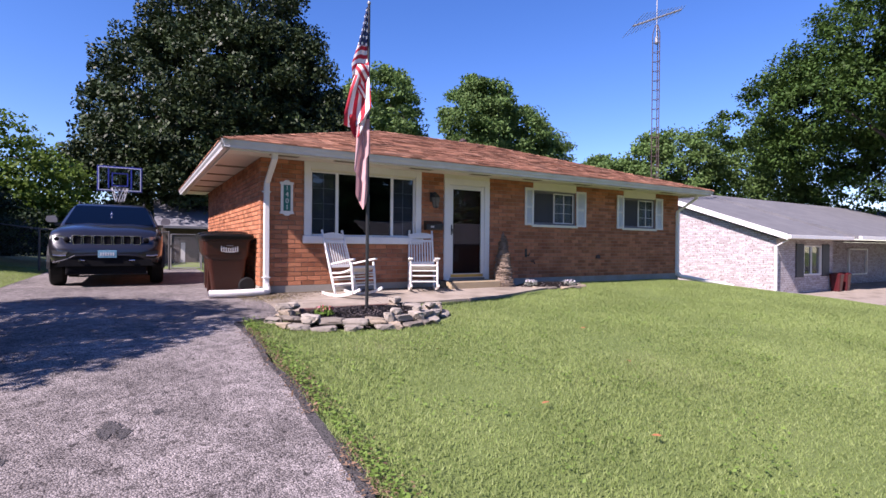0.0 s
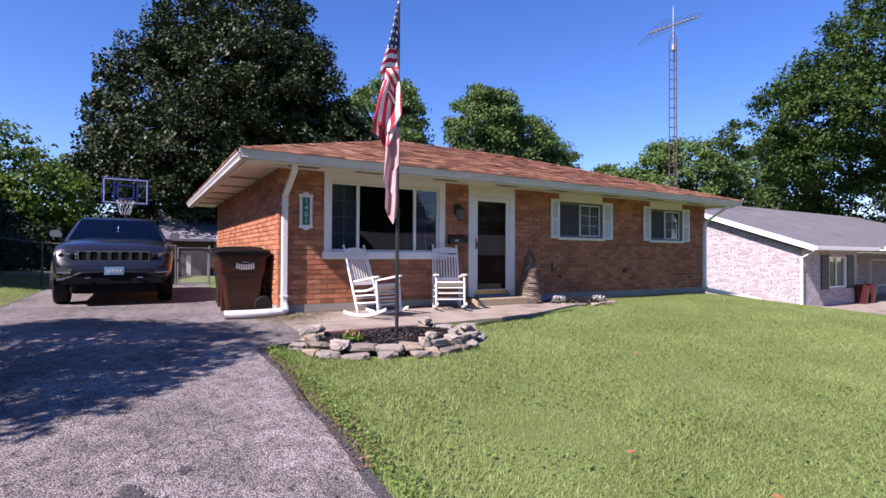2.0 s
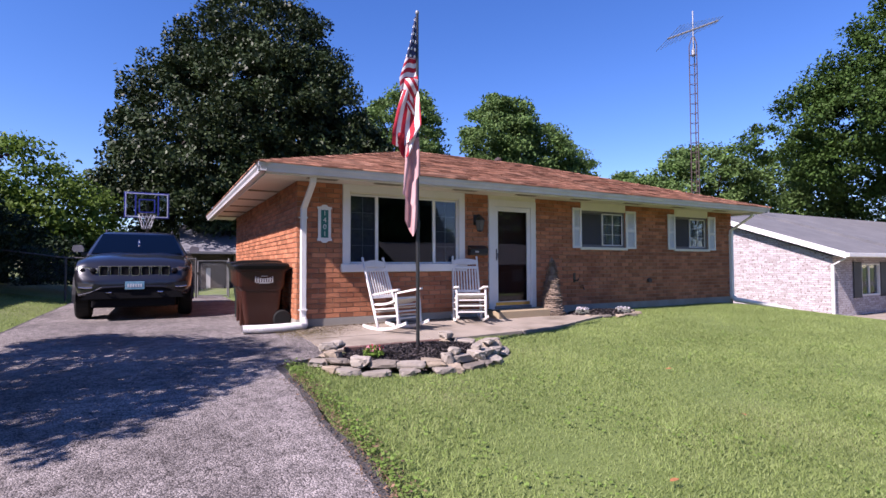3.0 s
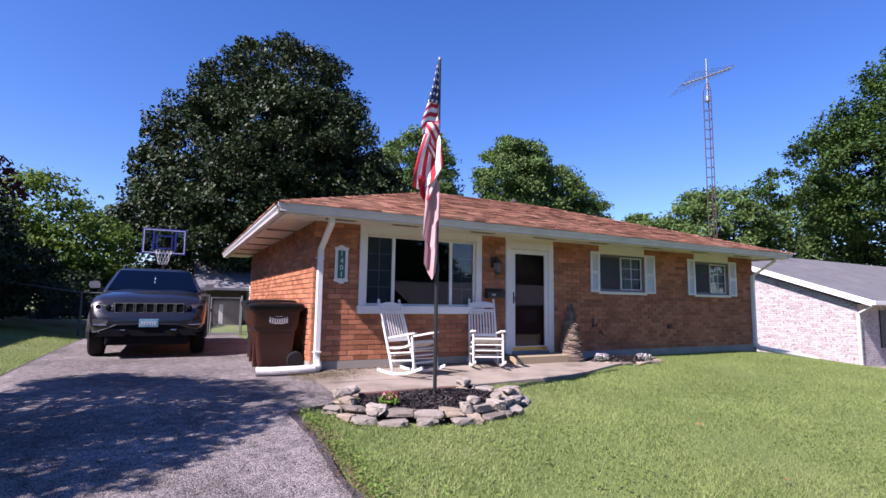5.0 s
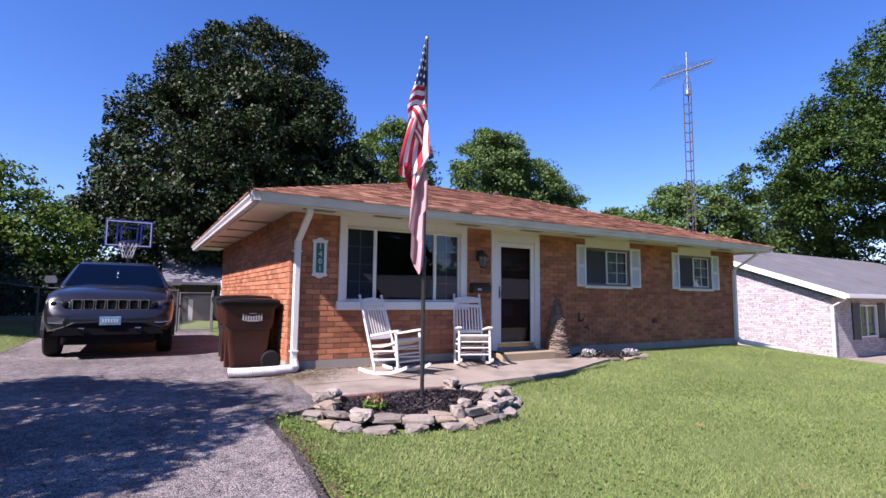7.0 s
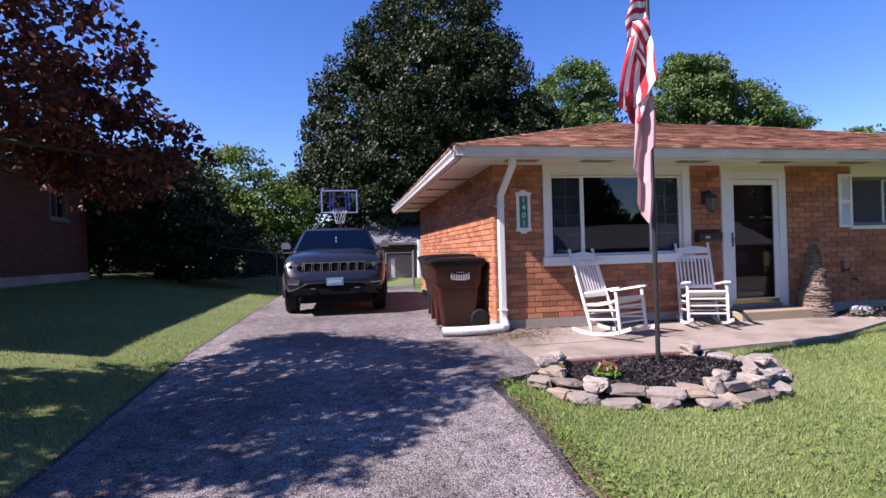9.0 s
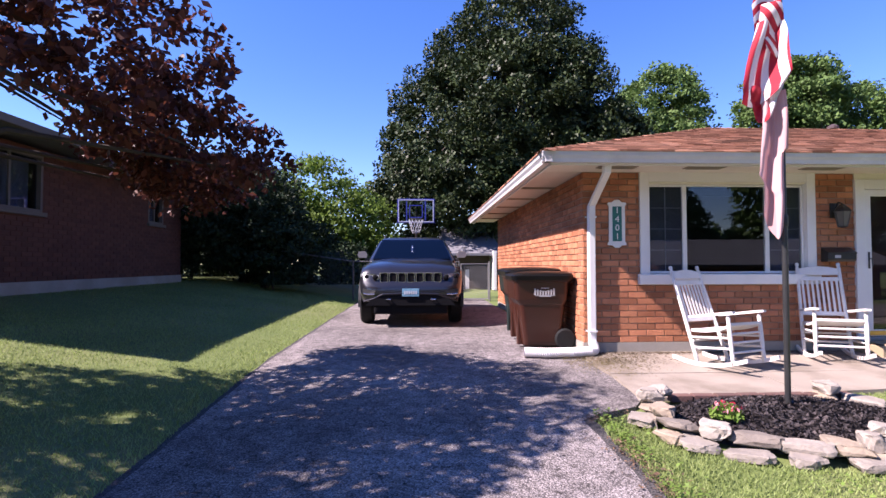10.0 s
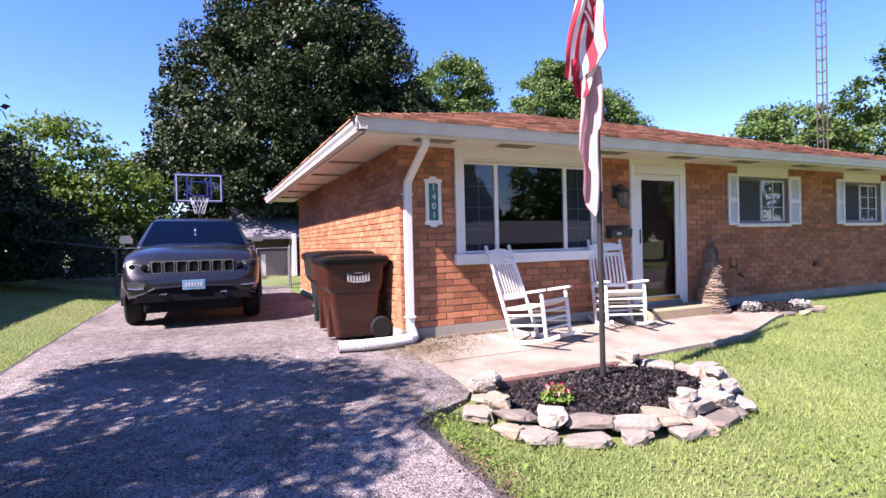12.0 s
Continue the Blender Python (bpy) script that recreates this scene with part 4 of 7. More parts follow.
def mailbox():
    m = thing("mailbox", "black metal wall mailbox with lid beside the door", "mailbox", (5.40, WY0 - 0.012, 2.02))
    prof = [(0, 0), (-0.10, 0), (-0.12, 0.03), (-0.12, 0.11), (-0.02, 0.17), (0, 0.17)]
    side = Matrix(((0, 0, 1, 0), (1, 0, 0, 0), (0, 1, 0, 0), (0, 0, 0, 1)))
    part("box", prism(prof, -0.19, 0.19, m=side), BLACK, m)
    part("lid", prism([(-0.13, 0.105), (-0.13, 0.12), (-0.015, 0.185), (-0.01, 0.172)], -0.195, 0.195, m=side), BLACK, m, "hinged sloping lid")
    part("number_plate", block(-0.1, -0.02, -0.124, -0.121, 0.05, 0.085), PALE, m, "small pale number plate")


def wall_lamp():
    l = thing("wall_lamp", "black metal lantern wall lamp beside the door", "lamp", (5.40, WY0 - 0.012, 2.52))
    part("bracket", block(-0.05, 0.05, -0.02, 0, 0.06, 0.22, 0.008), BLACK, l)
    part("arm", rod([(0, -0.01, 0.16), (0, -0.07, 0.22), (0, -0.12, 0.2)], 0.01), BLACK, l)
    part("cap", lathe([(0.085, 0.12), (0.06, 0.16), (0.02, 0.19), (0.012, 0.2)], 6, (0, -0.12, 0)), BLACK, l)
    part("glass", lathe([(0.045, -0.02), (0.07, 0.12)], 6, (0, -0.12, 0)), FROST, l, "frosted lantern glass")
    part("base", lathe([(0.012, -0.05), (0.05, -0.035), (0.05, -0.02)], 6, (0, -0.12, 0)), BLACK, l)
    for k in range(6):
        a = math.pi / 3 * k
        part("bar", rod([(0.048 * math.cos(a), -0.12 + 0.048 * math.sin(a), -0.02), (0.074 * math.cos(a), -0.12 + 0.074 * math.sin(a), 0.12)], 0.005, 5), BLACK, l)
    for o in l.children:
        o.data.transform(Matrix.Diagonal((1.3, 1.15, 1.25, 1)))


FROST = surface("frosted_glass", (0.13, 0.12, 0.11), (0.09, 0.085, 0.08), 9, 0.25, bump=0.02)
mailbox()
wall_lamp()
st = thing("door_step", "tan concrete step block below the front door", "step", (0, 0, 0))
part("tread", block(5.56, 6.78, 8.62, 9.10, 0.8, 0.985, 0.012), STEP, st)
# Narrow black strip darkens the step's left edge where shadow lies.
step_shade = thing("doormat", "narrow black strip standing for the shadow at the step edge", "doormat", (5.58, 8.66, 0.985))
part("mat", block(0.0, 0.06, 0.02, 0.40, 0.0, 0.02, 0.004), BLACK, step_shade)

TWIG = surface("twigs", (0.20, 0.15, 0.11), (0.13, 0.095, 0.07), 25, 0.9, bump=0.5, island=0.35)


def twig_cone(at):
    c = thing("twig_cone", "tall brown cone tree woven from twigs beside the step", "ornament", at)
    rnd = random.Random(5)
    part("core", lathe([(0.21, 0), (0.20, 0.3), (0.12, 0.7), (0.03, 1.1), (0.01, 1.16)], 16), TWIG, c)
    verts, faces = [], []
    for k in range(330):
        h = 1.1 * (k / 330) + rnd.uniform(-0.01, 0.01)
        r = (0.225 * (1 - h / 1.17) ** 0.85 + 0.012) * (1 + 0.10 * math.sin(h * 22)) + 0.012
        a0 = rnd.uniform(0, 2 * math.pi)
        n = 6
        rise = rnd.uniform(-0.03, 0.03)
        for i in range(n):
            o = len(verts)
            ang = [a0 + 0.9 * (i + j) / n for j in (0, 1)]
            for j, a in enumerate(ang):
                rr = r + rnd.uniform(-0.004, 0.012)
                z = h + rise * (i + j) / n
                verts += [(rr * math.cos(a), rr * math.sin(a), max(z, 0.005)), ((rr + 0.012) * math.cos(a), (rr + 0.012) * math.sin(a), max(z, 0.005) + 0.006), (rr * math.cos(a), rr * math.sin(a), max(z, 0.005) + 0.013)]
            faces += [(o, o + 3, o + 4, o + 1), (o + 1, o + 4, o + 5, o + 2)]
    tagged(mesh_from("twig_winding", np.array(verts), np.array(faces), TWIG, c, "wound brown twigs"), kind="stuff")


twig_cone((6.98, 8.80, g(6.98, 8.8) + 0.0))

# ---- flower beds ----
MULCH = surface("mulch", (0.055, 0.044, 0.043), (0.085, 0.068, 0.064), 14, 0.95, bump=0.8, grain=40, island=0.5)
STONES = [surface(nm, c, tuple(0.68 * v for v in c), 6, 0.9, bump=0.8, grain=34, vary=0.22, stain=tuple(0.45 * v for v in c), stain_scale=5.0, stain_amount=0.7)
          for nm, c in (("tan_limestone", (0.33, 0.265, 0.19)), ("grey_limestone", (0.27, 0.235, 0.195)), ("pale_limestone", (0.37, 0.325, 0.27)), ("dark_limestone", (0.20, 0.17, 0.14)))]
EDGING = surface("edging_brick", (0.13, 0.07, 0.055), (0.10, 0.05, 0.042), 8, 0.9, bump=0.4, vary=0.2)
PETAL_RED = surface("red_petals", (0.28, 0.012, 0.02), (0.4, 0.02, 0.05), 40, 0.6, bump=0)
PETAL_ROSE = surface("rose_petals", (0.34, 0.10, 0.13), (0.5, 0.24, 0.24), 40, 0.6, bump=0)
PETAL_WHITE = surface("pale_petals", (0.65, 0.55, 0.65), (0.5, 0.42, 0.55), 40, 0.6, bump=0)
SILVER_LEAF = leafy("silver_leaves", (0.16, 0.17, 0.13), (0.30, 0.30, 0.27), 0.1, 0.7)
HERB = leafy("flower_leaves", (0.10, 0.19, 0.03), (0.17, 0.26, 0.05))


def mulch_patch(name, label, cx, cy, rx, ry, rise, n_chips, seed):
    m = thing(name, label, "flower bed", (cx, cy, g(cx, cy)), kind="structure")
    verts, faces = [(0, 0, rise)], []
    R, S = 5, 28
    for i in range(1, R + 1):
        for k in range(S):
            a = 2 * math.pi * k / S
            u = i / R
            x, y = rx * u * math.cos(a), ry * u * math.sin(a)
            verts.append((x, y, rise * (1 - u ** 3) + g(cx + x, cy + y) - g(cx, cy) + 0.02 * noise.noise((x * 9, y * 9, seed)) - (0.02 if i == R else 0)))
    tri = [(0, 1 + k, 1 + (k + 1) % S) for k in range(S)]
    bm = bmesh.new()
    vs = [bm.verts.new(v) for v in verts]
    for t in tri:
        bm.faces.new([vs[i] for i in t])
    for i in range(1, R):
        for k in range(S):
            bm.faces.new([vs[1 + (i - 1) * S + k], vs[1 + i * S + k], vs[1 + i * S + (k + 1) % S], vs[1 + (i - 1) * S + (k + 1) % S]])
    part("soil", bm, MULCH, m)
    rnd = np.random.RandomState(seed)
    a, u = rnd.rand(n_chips) * 2 * np.pi, np.sqrt(rnd.rand(n_chips)) * 0.97
    x, y = rx * u * np.cos(a), ry * u * np.sin(a)
    z = rise * (1 - u ** 3) + level(cx + x, cy + y) - g(cx, cy) + 0.012
    th = rnd.rand(n_chips) * np.pi
    L, W = 0.014 + 0.032 * rnd.rand(n_chips), 0.004 + 0.006 * rnd.rand(n_chips)
    tip = (rnd.rand(n_chips) - 0.5) * 0.04
    ct, sn = np.cos(th), np.sin(th)
    quads = [np.stack([x + s * L * ct - q * W * sn, y + s * L * sn + q * W * ct, z + s * tip + 0.008 * q], 1) for s, q in ((-1, -1), (1, -1), (1, 1), (-1, 1))]
    v = np.stack(quads, 1).reshape(-1, 3)
    tagged(mesh_from("bark_chips", v, np.arange(len(v)).reshape(-1, 4), MULCH, m, "dark brown bark chips"), kind="stuff")
    return m


mulch_patch("flower_bed", "oval bed of dark mulch round the flagpole", 2.98, 6.62, 1.05, 0.62, 0.07, 9000, 3)
mulch_patch("flower_bed", "narrow bed of dark mulch along the house wall", 8.1, 8.62, 0.85, 0.42, 0.06, 1200, 4)


def stone(at, size, turn, seed, group, label, tone=None):
    """A quarried flat rock: a rounded block cut by chance planes, its faces roughened."""
    rnd = random.Random(seed)
    bm = bmesh.new()
    bmesh.ops.create_icosphere(bm, subdivisions=3, radius=1.0)
    cuts = []
    for k in range(9):
        d = Vector((rnd.gauss(0, 1), rnd.gauss(0, 1), rnd.gauss(0, 0.8))).normalized()
        cuts.append((d, rnd.uniform(0.72, 1.02)))
    cuts.append((Vector((rnd.uniform(-0.18, 0.18), rnd.uniform(-0.18, 0.18), 1)).normalized(), rnd.uniform(0.62, 0.8)))
    for v in bm.verts:
        p = v.co.normalized()
        q = Vector([math.copysign(abs(c) ** 0.5, c) for c in p])
        for d, far in cuts:
            over = q.dot(d) - far
            if over > 0:
                q -= d * over
        k = 0.9 + 0.14 * noise.noise(p * 1.9 + Vector((seed, 0, 0))) + 0.09 * noise.noise(p * 5 + Vector((0, seed, 0)))
        v.co = Vector((q.x * size[0], q.y * size[1], q.z * size[2])) * k
    lowest = min(v.co.z for v in bm.verts)
    for v in bm.verts:
        v.co.z -= lowest
    ob = finish("stone", bm, STONES[rnd.choice((0, 1, 1, 2, 2, 3)) if tone is None else tone])
    ob.matrix_basis = pose(at[0], at[1], at[2], rnd.uniform(-4, 4), rnd.uniform(-4, 4), turn)
    return tagged(ob, label, "stone", group)


def stone_ring():
    """Large uneven rocks round the lawn side of the bed, a broken row of flat ones below them."""
    rnd = random.Random(23)
    cx, cy, rx, ry = 2.90, 6.62, 1.06, 0.66
    ring = "stones round the flower bed"
    i, a, end = 0, radians(150), radians(150 + 262)
    while a < end:
        w = rnd.choice((0.085, 0.11, 0.13, 0.16, 0.19))
        d, hgt = rnd.uniform(0.09, 0.15), rnd.uniform(0.05, 0.08)
        out = rnd.uniform(-0.05, 0.05)
        speed = math.hypot(rx * math.sin(a), ry * math.cos(a))
        a += 0.5 * 1.5 * w / speed
        x, y = cx + (rx + out) * math.cos(a), cy + (ry + out) * math.sin(a)
        tang = math.degrees(math.atan2(ry * math.cos(a), -rx * math.sin(a)))
        front = math.sin(a) < 0.1
        stone((x, y, g(x, y) + (0.03 if front else -0.01)), (w, d, hgt), tang + rnd.uniform(-22, 22), 40 + i, ring, "large rough limestone rock laid round the mulch bed")
        if front and rnd.random() < 0.85:
            w2 = rnd.uniform(0.10, 0.18)
            b2 = a + rnd.uniform(-0.05, 0.05)
            x, y = cx + (rx + 0.13) * math.cos(b2), cy + (ry + 0.12) * math.sin(b2)
            stone((x, y, g(x, y) - 0.025), (w2, rnd.uniform(0.08, 0.14), rnd.uniform(0.035, 0.055)), tang + rnd.uniform(-15, 15), 140 + i, ring, "low flat limestone half sunk in the grass before the ring")
        if front and rnd.random() < 0.3:
            x, y = cx + (rx - 0.05) * math.cos(a + 0.1), cy + (ry - 0.05) * math.sin(a + 0.1)
            stone((x, y, g(x, y) + 0.13), (rnd.uniform(0.07, 0.11), 0.075, 0.045), rnd.uniform(0, 180), 240 + i, ring, "small rock lying on top of the ring")
        a += 0.5 * 1.5 * w / speed
        i += 1
    for k, (x, y, w) in enumerate(((1.92, 6.98, 0.13), (2.05, 7.08, 0.10), (3.62, 7.12, 0.14))):
        stone((x, y, g(x, y) + 0.06), (w, 0.10, 0.07), 40 * k, 330 + k, ring, "rounded pale rock on the end of the ring", 2)
    for k, (x, y, w) in enumerate(((7.45, 8.28, 0.14), (7.75, 8.15, 0.18), (8.1, 8.1, 0.16), (8.45, 8.15, 0.2), (8.8, 8.3, 0.15), (8.95, 8.55, 0.16), (8.6, 8.45, 0.1))):
        stone((x, y, g(x, y) - 0.015), (0.8 * w, 0.075, 0.04), rnd.uniform(-30, 30), 300 + k, "stones round the wall bed", "small flat brown stone edging the wall bed", (0, 3)[k % 2])


stone_ring()
ed = thing("brick_edging", "row of old red bricks edging the mulch bed", "edging", (0, 0, 0))
for k in range(8):
    x = 2.28 + 0.213 * k
    bm = block(-0.1, 0.1, -0.045, 0.045, 0, 0.062, 0.008)
    o = part("brick", bm, EDGING, ed)
    o.matrix_basis = pose(x, 7.17 + 0.012 * math.sin(k * 3), g(x, 7.17) + 0.0, 0, 0, 3 * math.sin(k * 5))


def flowers(name, label, at, spread_r, n, petals, seed, leaves=None):
    f = thing(name, label, "flowers", at)
    rnd = np.random.RandomState(seed)

    def bits(count, r, zlo, zhi, size, mat, nm):
        a, u = rnd.rand(count) * 2 * np.pi, np.sqrt(rnd.rand(count))
        c = np.stack([r * u * np.cos(a), r * u * np.sin(a), zlo + (zhi - zlo) * rnd.rand(count) * (1.1 - 0.5 * u)], 1)
        d1, d2 = rnd.randn(count, 3), rnd.randn(count, 3)
        d1 /= np.linalg.norm(d1, axis=1)[:, None]
        d2 /= np.linalg.norm(d2, axis=1)[:, None]
        s = size * (0.6 + 0.8 * rnd.rand(count))[:, None]
        v = np.stack([c - s * d1, c - 0.6 * s * d2, c + s * d1, c + 0.6 * s * d2], 1).reshape(-1, 3)
        v[:, 2] = np.maximum(v[:, 2], 0.0)
        tagged(mesh_from(nm, v, np.arange(len(v)).reshape(-1, 4), mat, f), kind="stuff")
    bits(n * 4, spread_r, 0.0, 0.11, 0.028, leaves or HERB, "foliage")
    for p in petals:
        bits(n, spread_r * 0.95, 0.07, 0.13, 0.015, p, "blossom")


flowers("pansies", "small clump of red and lilac bedding flowers", (2.32, 6.52, g(2.3, 6.5) + 0.08), 0.12, 40, (PETAL_RED, PETAL_ROSE), 7)
flowers("dusty_plant", "small silver-white bedding plant by the wall", (7.55, 8.55, g(7.5, 8.5) + 0.05), 0.14, 60, (PETAL_WHITE, WHITE), 8, SILVER_LEAF)

# ---- flag ----
FLAG = bpy.data.materials.new("flag_cloth")


def flag_material():
    m = FLAG
    m.use_nodes = True
    n, ln = m.node_tree.nodes, m.node_tree.links
    b = n["Principled BSDF"]
    b.inputs["Roughness"].default_value = 0.8
    uv = n.new("ShaderNodeUVMap")
    uv.uv_map = "cloth"
    sep = n.new("ShaderNodeSeparateXYZ")
    ln.new(uv.outputs[0], sep.inputs[0])

    def op(kind, a, bb=None):
        x = n.new("ShaderNodeMath")
        x.operation = kind
        for i, v in enumerate((a, bb)):
            if v is None:
                continue
            if isinstance(v, (int, float)):
                x.inputs[i].default_value = v
            else:
                ln.new(v, x.inputs[i])
        return x.outputs[0]

    def mix(f, a, c):
        x = n.new("ShaderNodeMix")
        x.data_type = "RGBA"
        ln.new(f, x.inputs[0])
        for k, v in ((6, a), (7, c)):
            if isinstance(v, tuple):
                x.inputs[k].default_value = (*v, 1)
            else:
                ln.new(v, x.inputs[k])
        return x.outputs[2]
    u, v = sep.outputs[0], sep.outputs[1]
    stripe = op("LESS_THAN", op("FRACT", op("MULTIPLY", v, 6.5)), 0.5)
    fade = op("GREATER_THAN", u, 0.62)
    red = mix(fade, (0.42, 0.018, 0.035), (0.50, 0.275, 0.27))
    white = mix(fade, (0.72, 0.68, 0.67), (0.57, 0.355, 0.35))
    col = mix(stripe, white, red)
    canton = op("MULTIPLY", op("LESS_THAN", u, 0.4), op("LESS_THAN", v, 7 / 13))
    su, sv = op("SUBTRACT", op("FRACT", op("MULTIPLY", u, 15)), 0.5), op("SUBTRACT", op("FRACT", op("MULTIPLY", v, 9.3)), 0.5)
    star = op("LESS_THAN", op("ADD", op("MULTIPLY", su, su), op("MULTIPLY", sv, sv)), 0.055)
    col = mix(canton, col, mix(star, (0.02, 0.03, 0.09), (0.8, 0.8, 0.8)))
    ln.new(col, b.inputs["Base Color"])
    tr = n.new("ShaderNodeBsdfTranslucent")
    ln.new(col, tr.inputs[0])
    mx = n.new("ShaderNodeMixShader")
    mx.inputs[0].default_value = 0.25
    ln.new(b.outputs[0], mx.inputs[1])
    ln.new(tr.outputs[0], mx.inputs[2])
    ln.new(mx.outputs[0], n["Material Output"].inputs["Surface"])


flag_material()


def ribbon(parent, name, label, nu, nv, at, uv_at):
    """A hanging sheet: at(s, t) gives the place, uv_at(s, t) the cloth coordinate."""
    bm = bmesh.new()
    uvl = bm.loops.layers.uv.new("cloth")
    grid = [[(bm.verts.new(at(i / nu, j / nv)), uv_at(i / nu, j / nv)) for j in range(nv + 1)] for i in range(nu + 1)]
    for i in range(nu):
        for j in range(nv):
            q = [grid[i][j], grid[i + 1][j], grid[i + 1][j + 1], grid[i][j + 1]]
            face = bm.faces.new([k[0] for k in q])
            for lp, k in zip(face.loops, q):
                lp[uvl].uv = k[1]
    return part(name, bm, FLAG, parent, label, True)


def flagpole():
    base = g(3.03, 6.82) + 0.08
    f = thing("flagpole", "black metal flagpole standing in the mulch bed", "flagpole", (3.03, 6.82, base))
    H = 5.09 - base
    part("pole", rod([(0, 0, -0.2), (0, 0, 1.55), (0, 0, 1.56), (0, 0, H)], [0.024, 0.024, 0.019, 0.019], 12), BLACK, f)
    part("collar", lathe([(0.03, 1.5), (0.032, 1.52), (0.032, 1.58), (0.026, 1.6)], 12), BLACK, f)
    part("finial", lathe([(0.012, H), (0.022, H + 0.01), (0.026, H + 0.03), (0.018, H + 0.05), (0.005, H + 0.06)], 12), GALV, f, "small silver cap")
    fl = thing("flag", "striped flag hanging limp in folds from the pole, faded tail", "flag", (3.03, 6.82, base))
    ax, ay = Vector((0.94, -0.34, 0)), Vector((-0.34, -0.94, 0))
    top = H - 0.06

    def smooth(a, b, x):
        return float(ease(a, b, x))

    def along(t, *pairs):
        return float(np.interp(t, [p[0] for p in pairs], [p[1] for p in pairs]))

    def sheet(lo, hi, left, right, depth, waves):
        """A fall of cloth from lo to hi below the truck, between its left and right outlines."""
        def at(s, t):
            l, r = along(t, *left), along(t, *right)
            x = l + (r - l) * s
            y = depth + (0.02 + 0.45 * abs(r - l) * 0.3) * math.sin(waves * s + 2.2 * t) + 0.02 * math.sin(9 * t)
            low = lo + (hi(s) - lo) * t
            p = ax * x + ay * y
            return (p.x, p.y, top - low)
        return at

    upper = sheet(0.0, lambda s: 1.10 - 0.06 * s, ((0, -0.04), (0.3, -0.10), (0.5, -0.16), (0.75, -0.24), (1, -0.22)), ((0, -0.015), (1, 0.005)), 0.05, 4.0)

    def upper_uv(s, t):
        if t < 0.49:
            return (0.78 * t, 0.06 + 0.26 * s)
        drop = 1.10 * t - 0.12 * (1 - s) + 0.03 * math.sin(5 * s)
        return (0.45, 1.23 * drop)
    ribbon(fl, "cloth", "red and white striped cloth below a blue starred corner", 16, 60, upper, upper_uv)
    twist = sheet(0.82, lambda s: 1.22 + 0.12 * s, ((0, -0.17), (0.5, -0.20), (1, -0.14)), ((0, -0.01), (0.5, 0.02), (1, 0.03)), 0.085, 3.0)
    ribbon(fl, "fold", "striped fold of the cloth slanting across", 14, 30, twist, lambda s, t: (0.45, 0.62 + 0.42 * t - 0.24 * s))
    lower = sheet(0.98, lambda s: 1.62 + 0.10 * math.sin(2.6 * s + 0.6) - 0.10 * s, ((0, -0.20), (0.35, -0.27), (0.75, -0.33), (1, -0.34)), ((0, 0.0), (0.5, 0.025), (0.85, 0.03), (1, -0.01)), 0.10, 6.5)
    ribbon(fl, "lower_fall", "striped cloth hanging in upright folds", 24, 40, lower, lambda s, t: (0.5, 0.585 + 0.47 * s + 0.05 * math.sin(2.5 * t)))
    hem = sheet(1.52, lambda s: 1.70 + 0.13 * math.sin(3.0 * s + 0.1), ((0, -0.29), (1, -0.25)), ((0, -0.02), (1, -0.07)), 0.07, 8.0)
    ribbon(fl, "hem", "shaded red underside of the gathered cloth", 16, 10, hem, lambda s, t: (0.5, 0.47 + 0.055 * s + 0.20 * (s > 0.55) * (s - 0.55)))
    tail = sheet(1.56, lambda s: 2.66 + 0.17 * (1 - abs(2 * s - 1.25)), ((0, -0.17), (0.3, -0.165), (0.6, -0.185), (0.68, -0.20), (0.72, -0.165), (1, -0.17)), ((0, 0.01), (0.30, 0.025), (0.44, 0.03), (0.45, 0.0), (1, -0.005)), 0.03, 8.0)
    ribbon(fl, "tail", "faded pink trailing end of the cloth", 24, 60, tail, lambda s, t: (0.8, 0.10 + 0.23 * s))


flagpole()


# ---- the parked car ----
CAR = surface("graphite_car_paint", (0.014, 0.0135, 0.018), (0.012, 0.0115, 0.016), 3, 0.3, 0.2, bump=0.0, coat=0.8)
# Pale grey puts the sun's brightness into the mirror caps.
MIRROR_CAP = surface("sunlit_grey_cap", (0.34, 0.33, 0.36), (0.28, 0.27, 0.30), 5, 0.3, 0.5, bump=0)
CLAD = surface("black_cladding", (0.025, 0.025, 0.027), (0.03, 0.03, 0.03), 20, 0.6, bump=0.15)
CHROME = surface("chrome", (0.62, 0.62, 0.66), (0.55, 0.55, 0.59), 9, 0.2, 1.0, bump=0)
HULL = surface("cabin_dark", (0.008, 0.008, 0.010), (0.012, 0.012, 0.013), 3, 0.8, bump=0, spec=0.08)
CAR_GLASS = clear("tinted_car_glass", (0.45, 0.6, 1.0), 0.0, 0.35)
LENS = clear("lamp_lens", (1, 1, 1), 0.02, 0.85)
PLATE = surface("plate_blue", (0.10, 0.27, 0.40), (0.26, 0.42, 0.52), 7, 0.4, bump=0)
PLATE_INK = surface("plate_ink", (0.55, 0.6, 0.65), (0.5, 0.55, 0.6), 9, 0.5, bump=0)


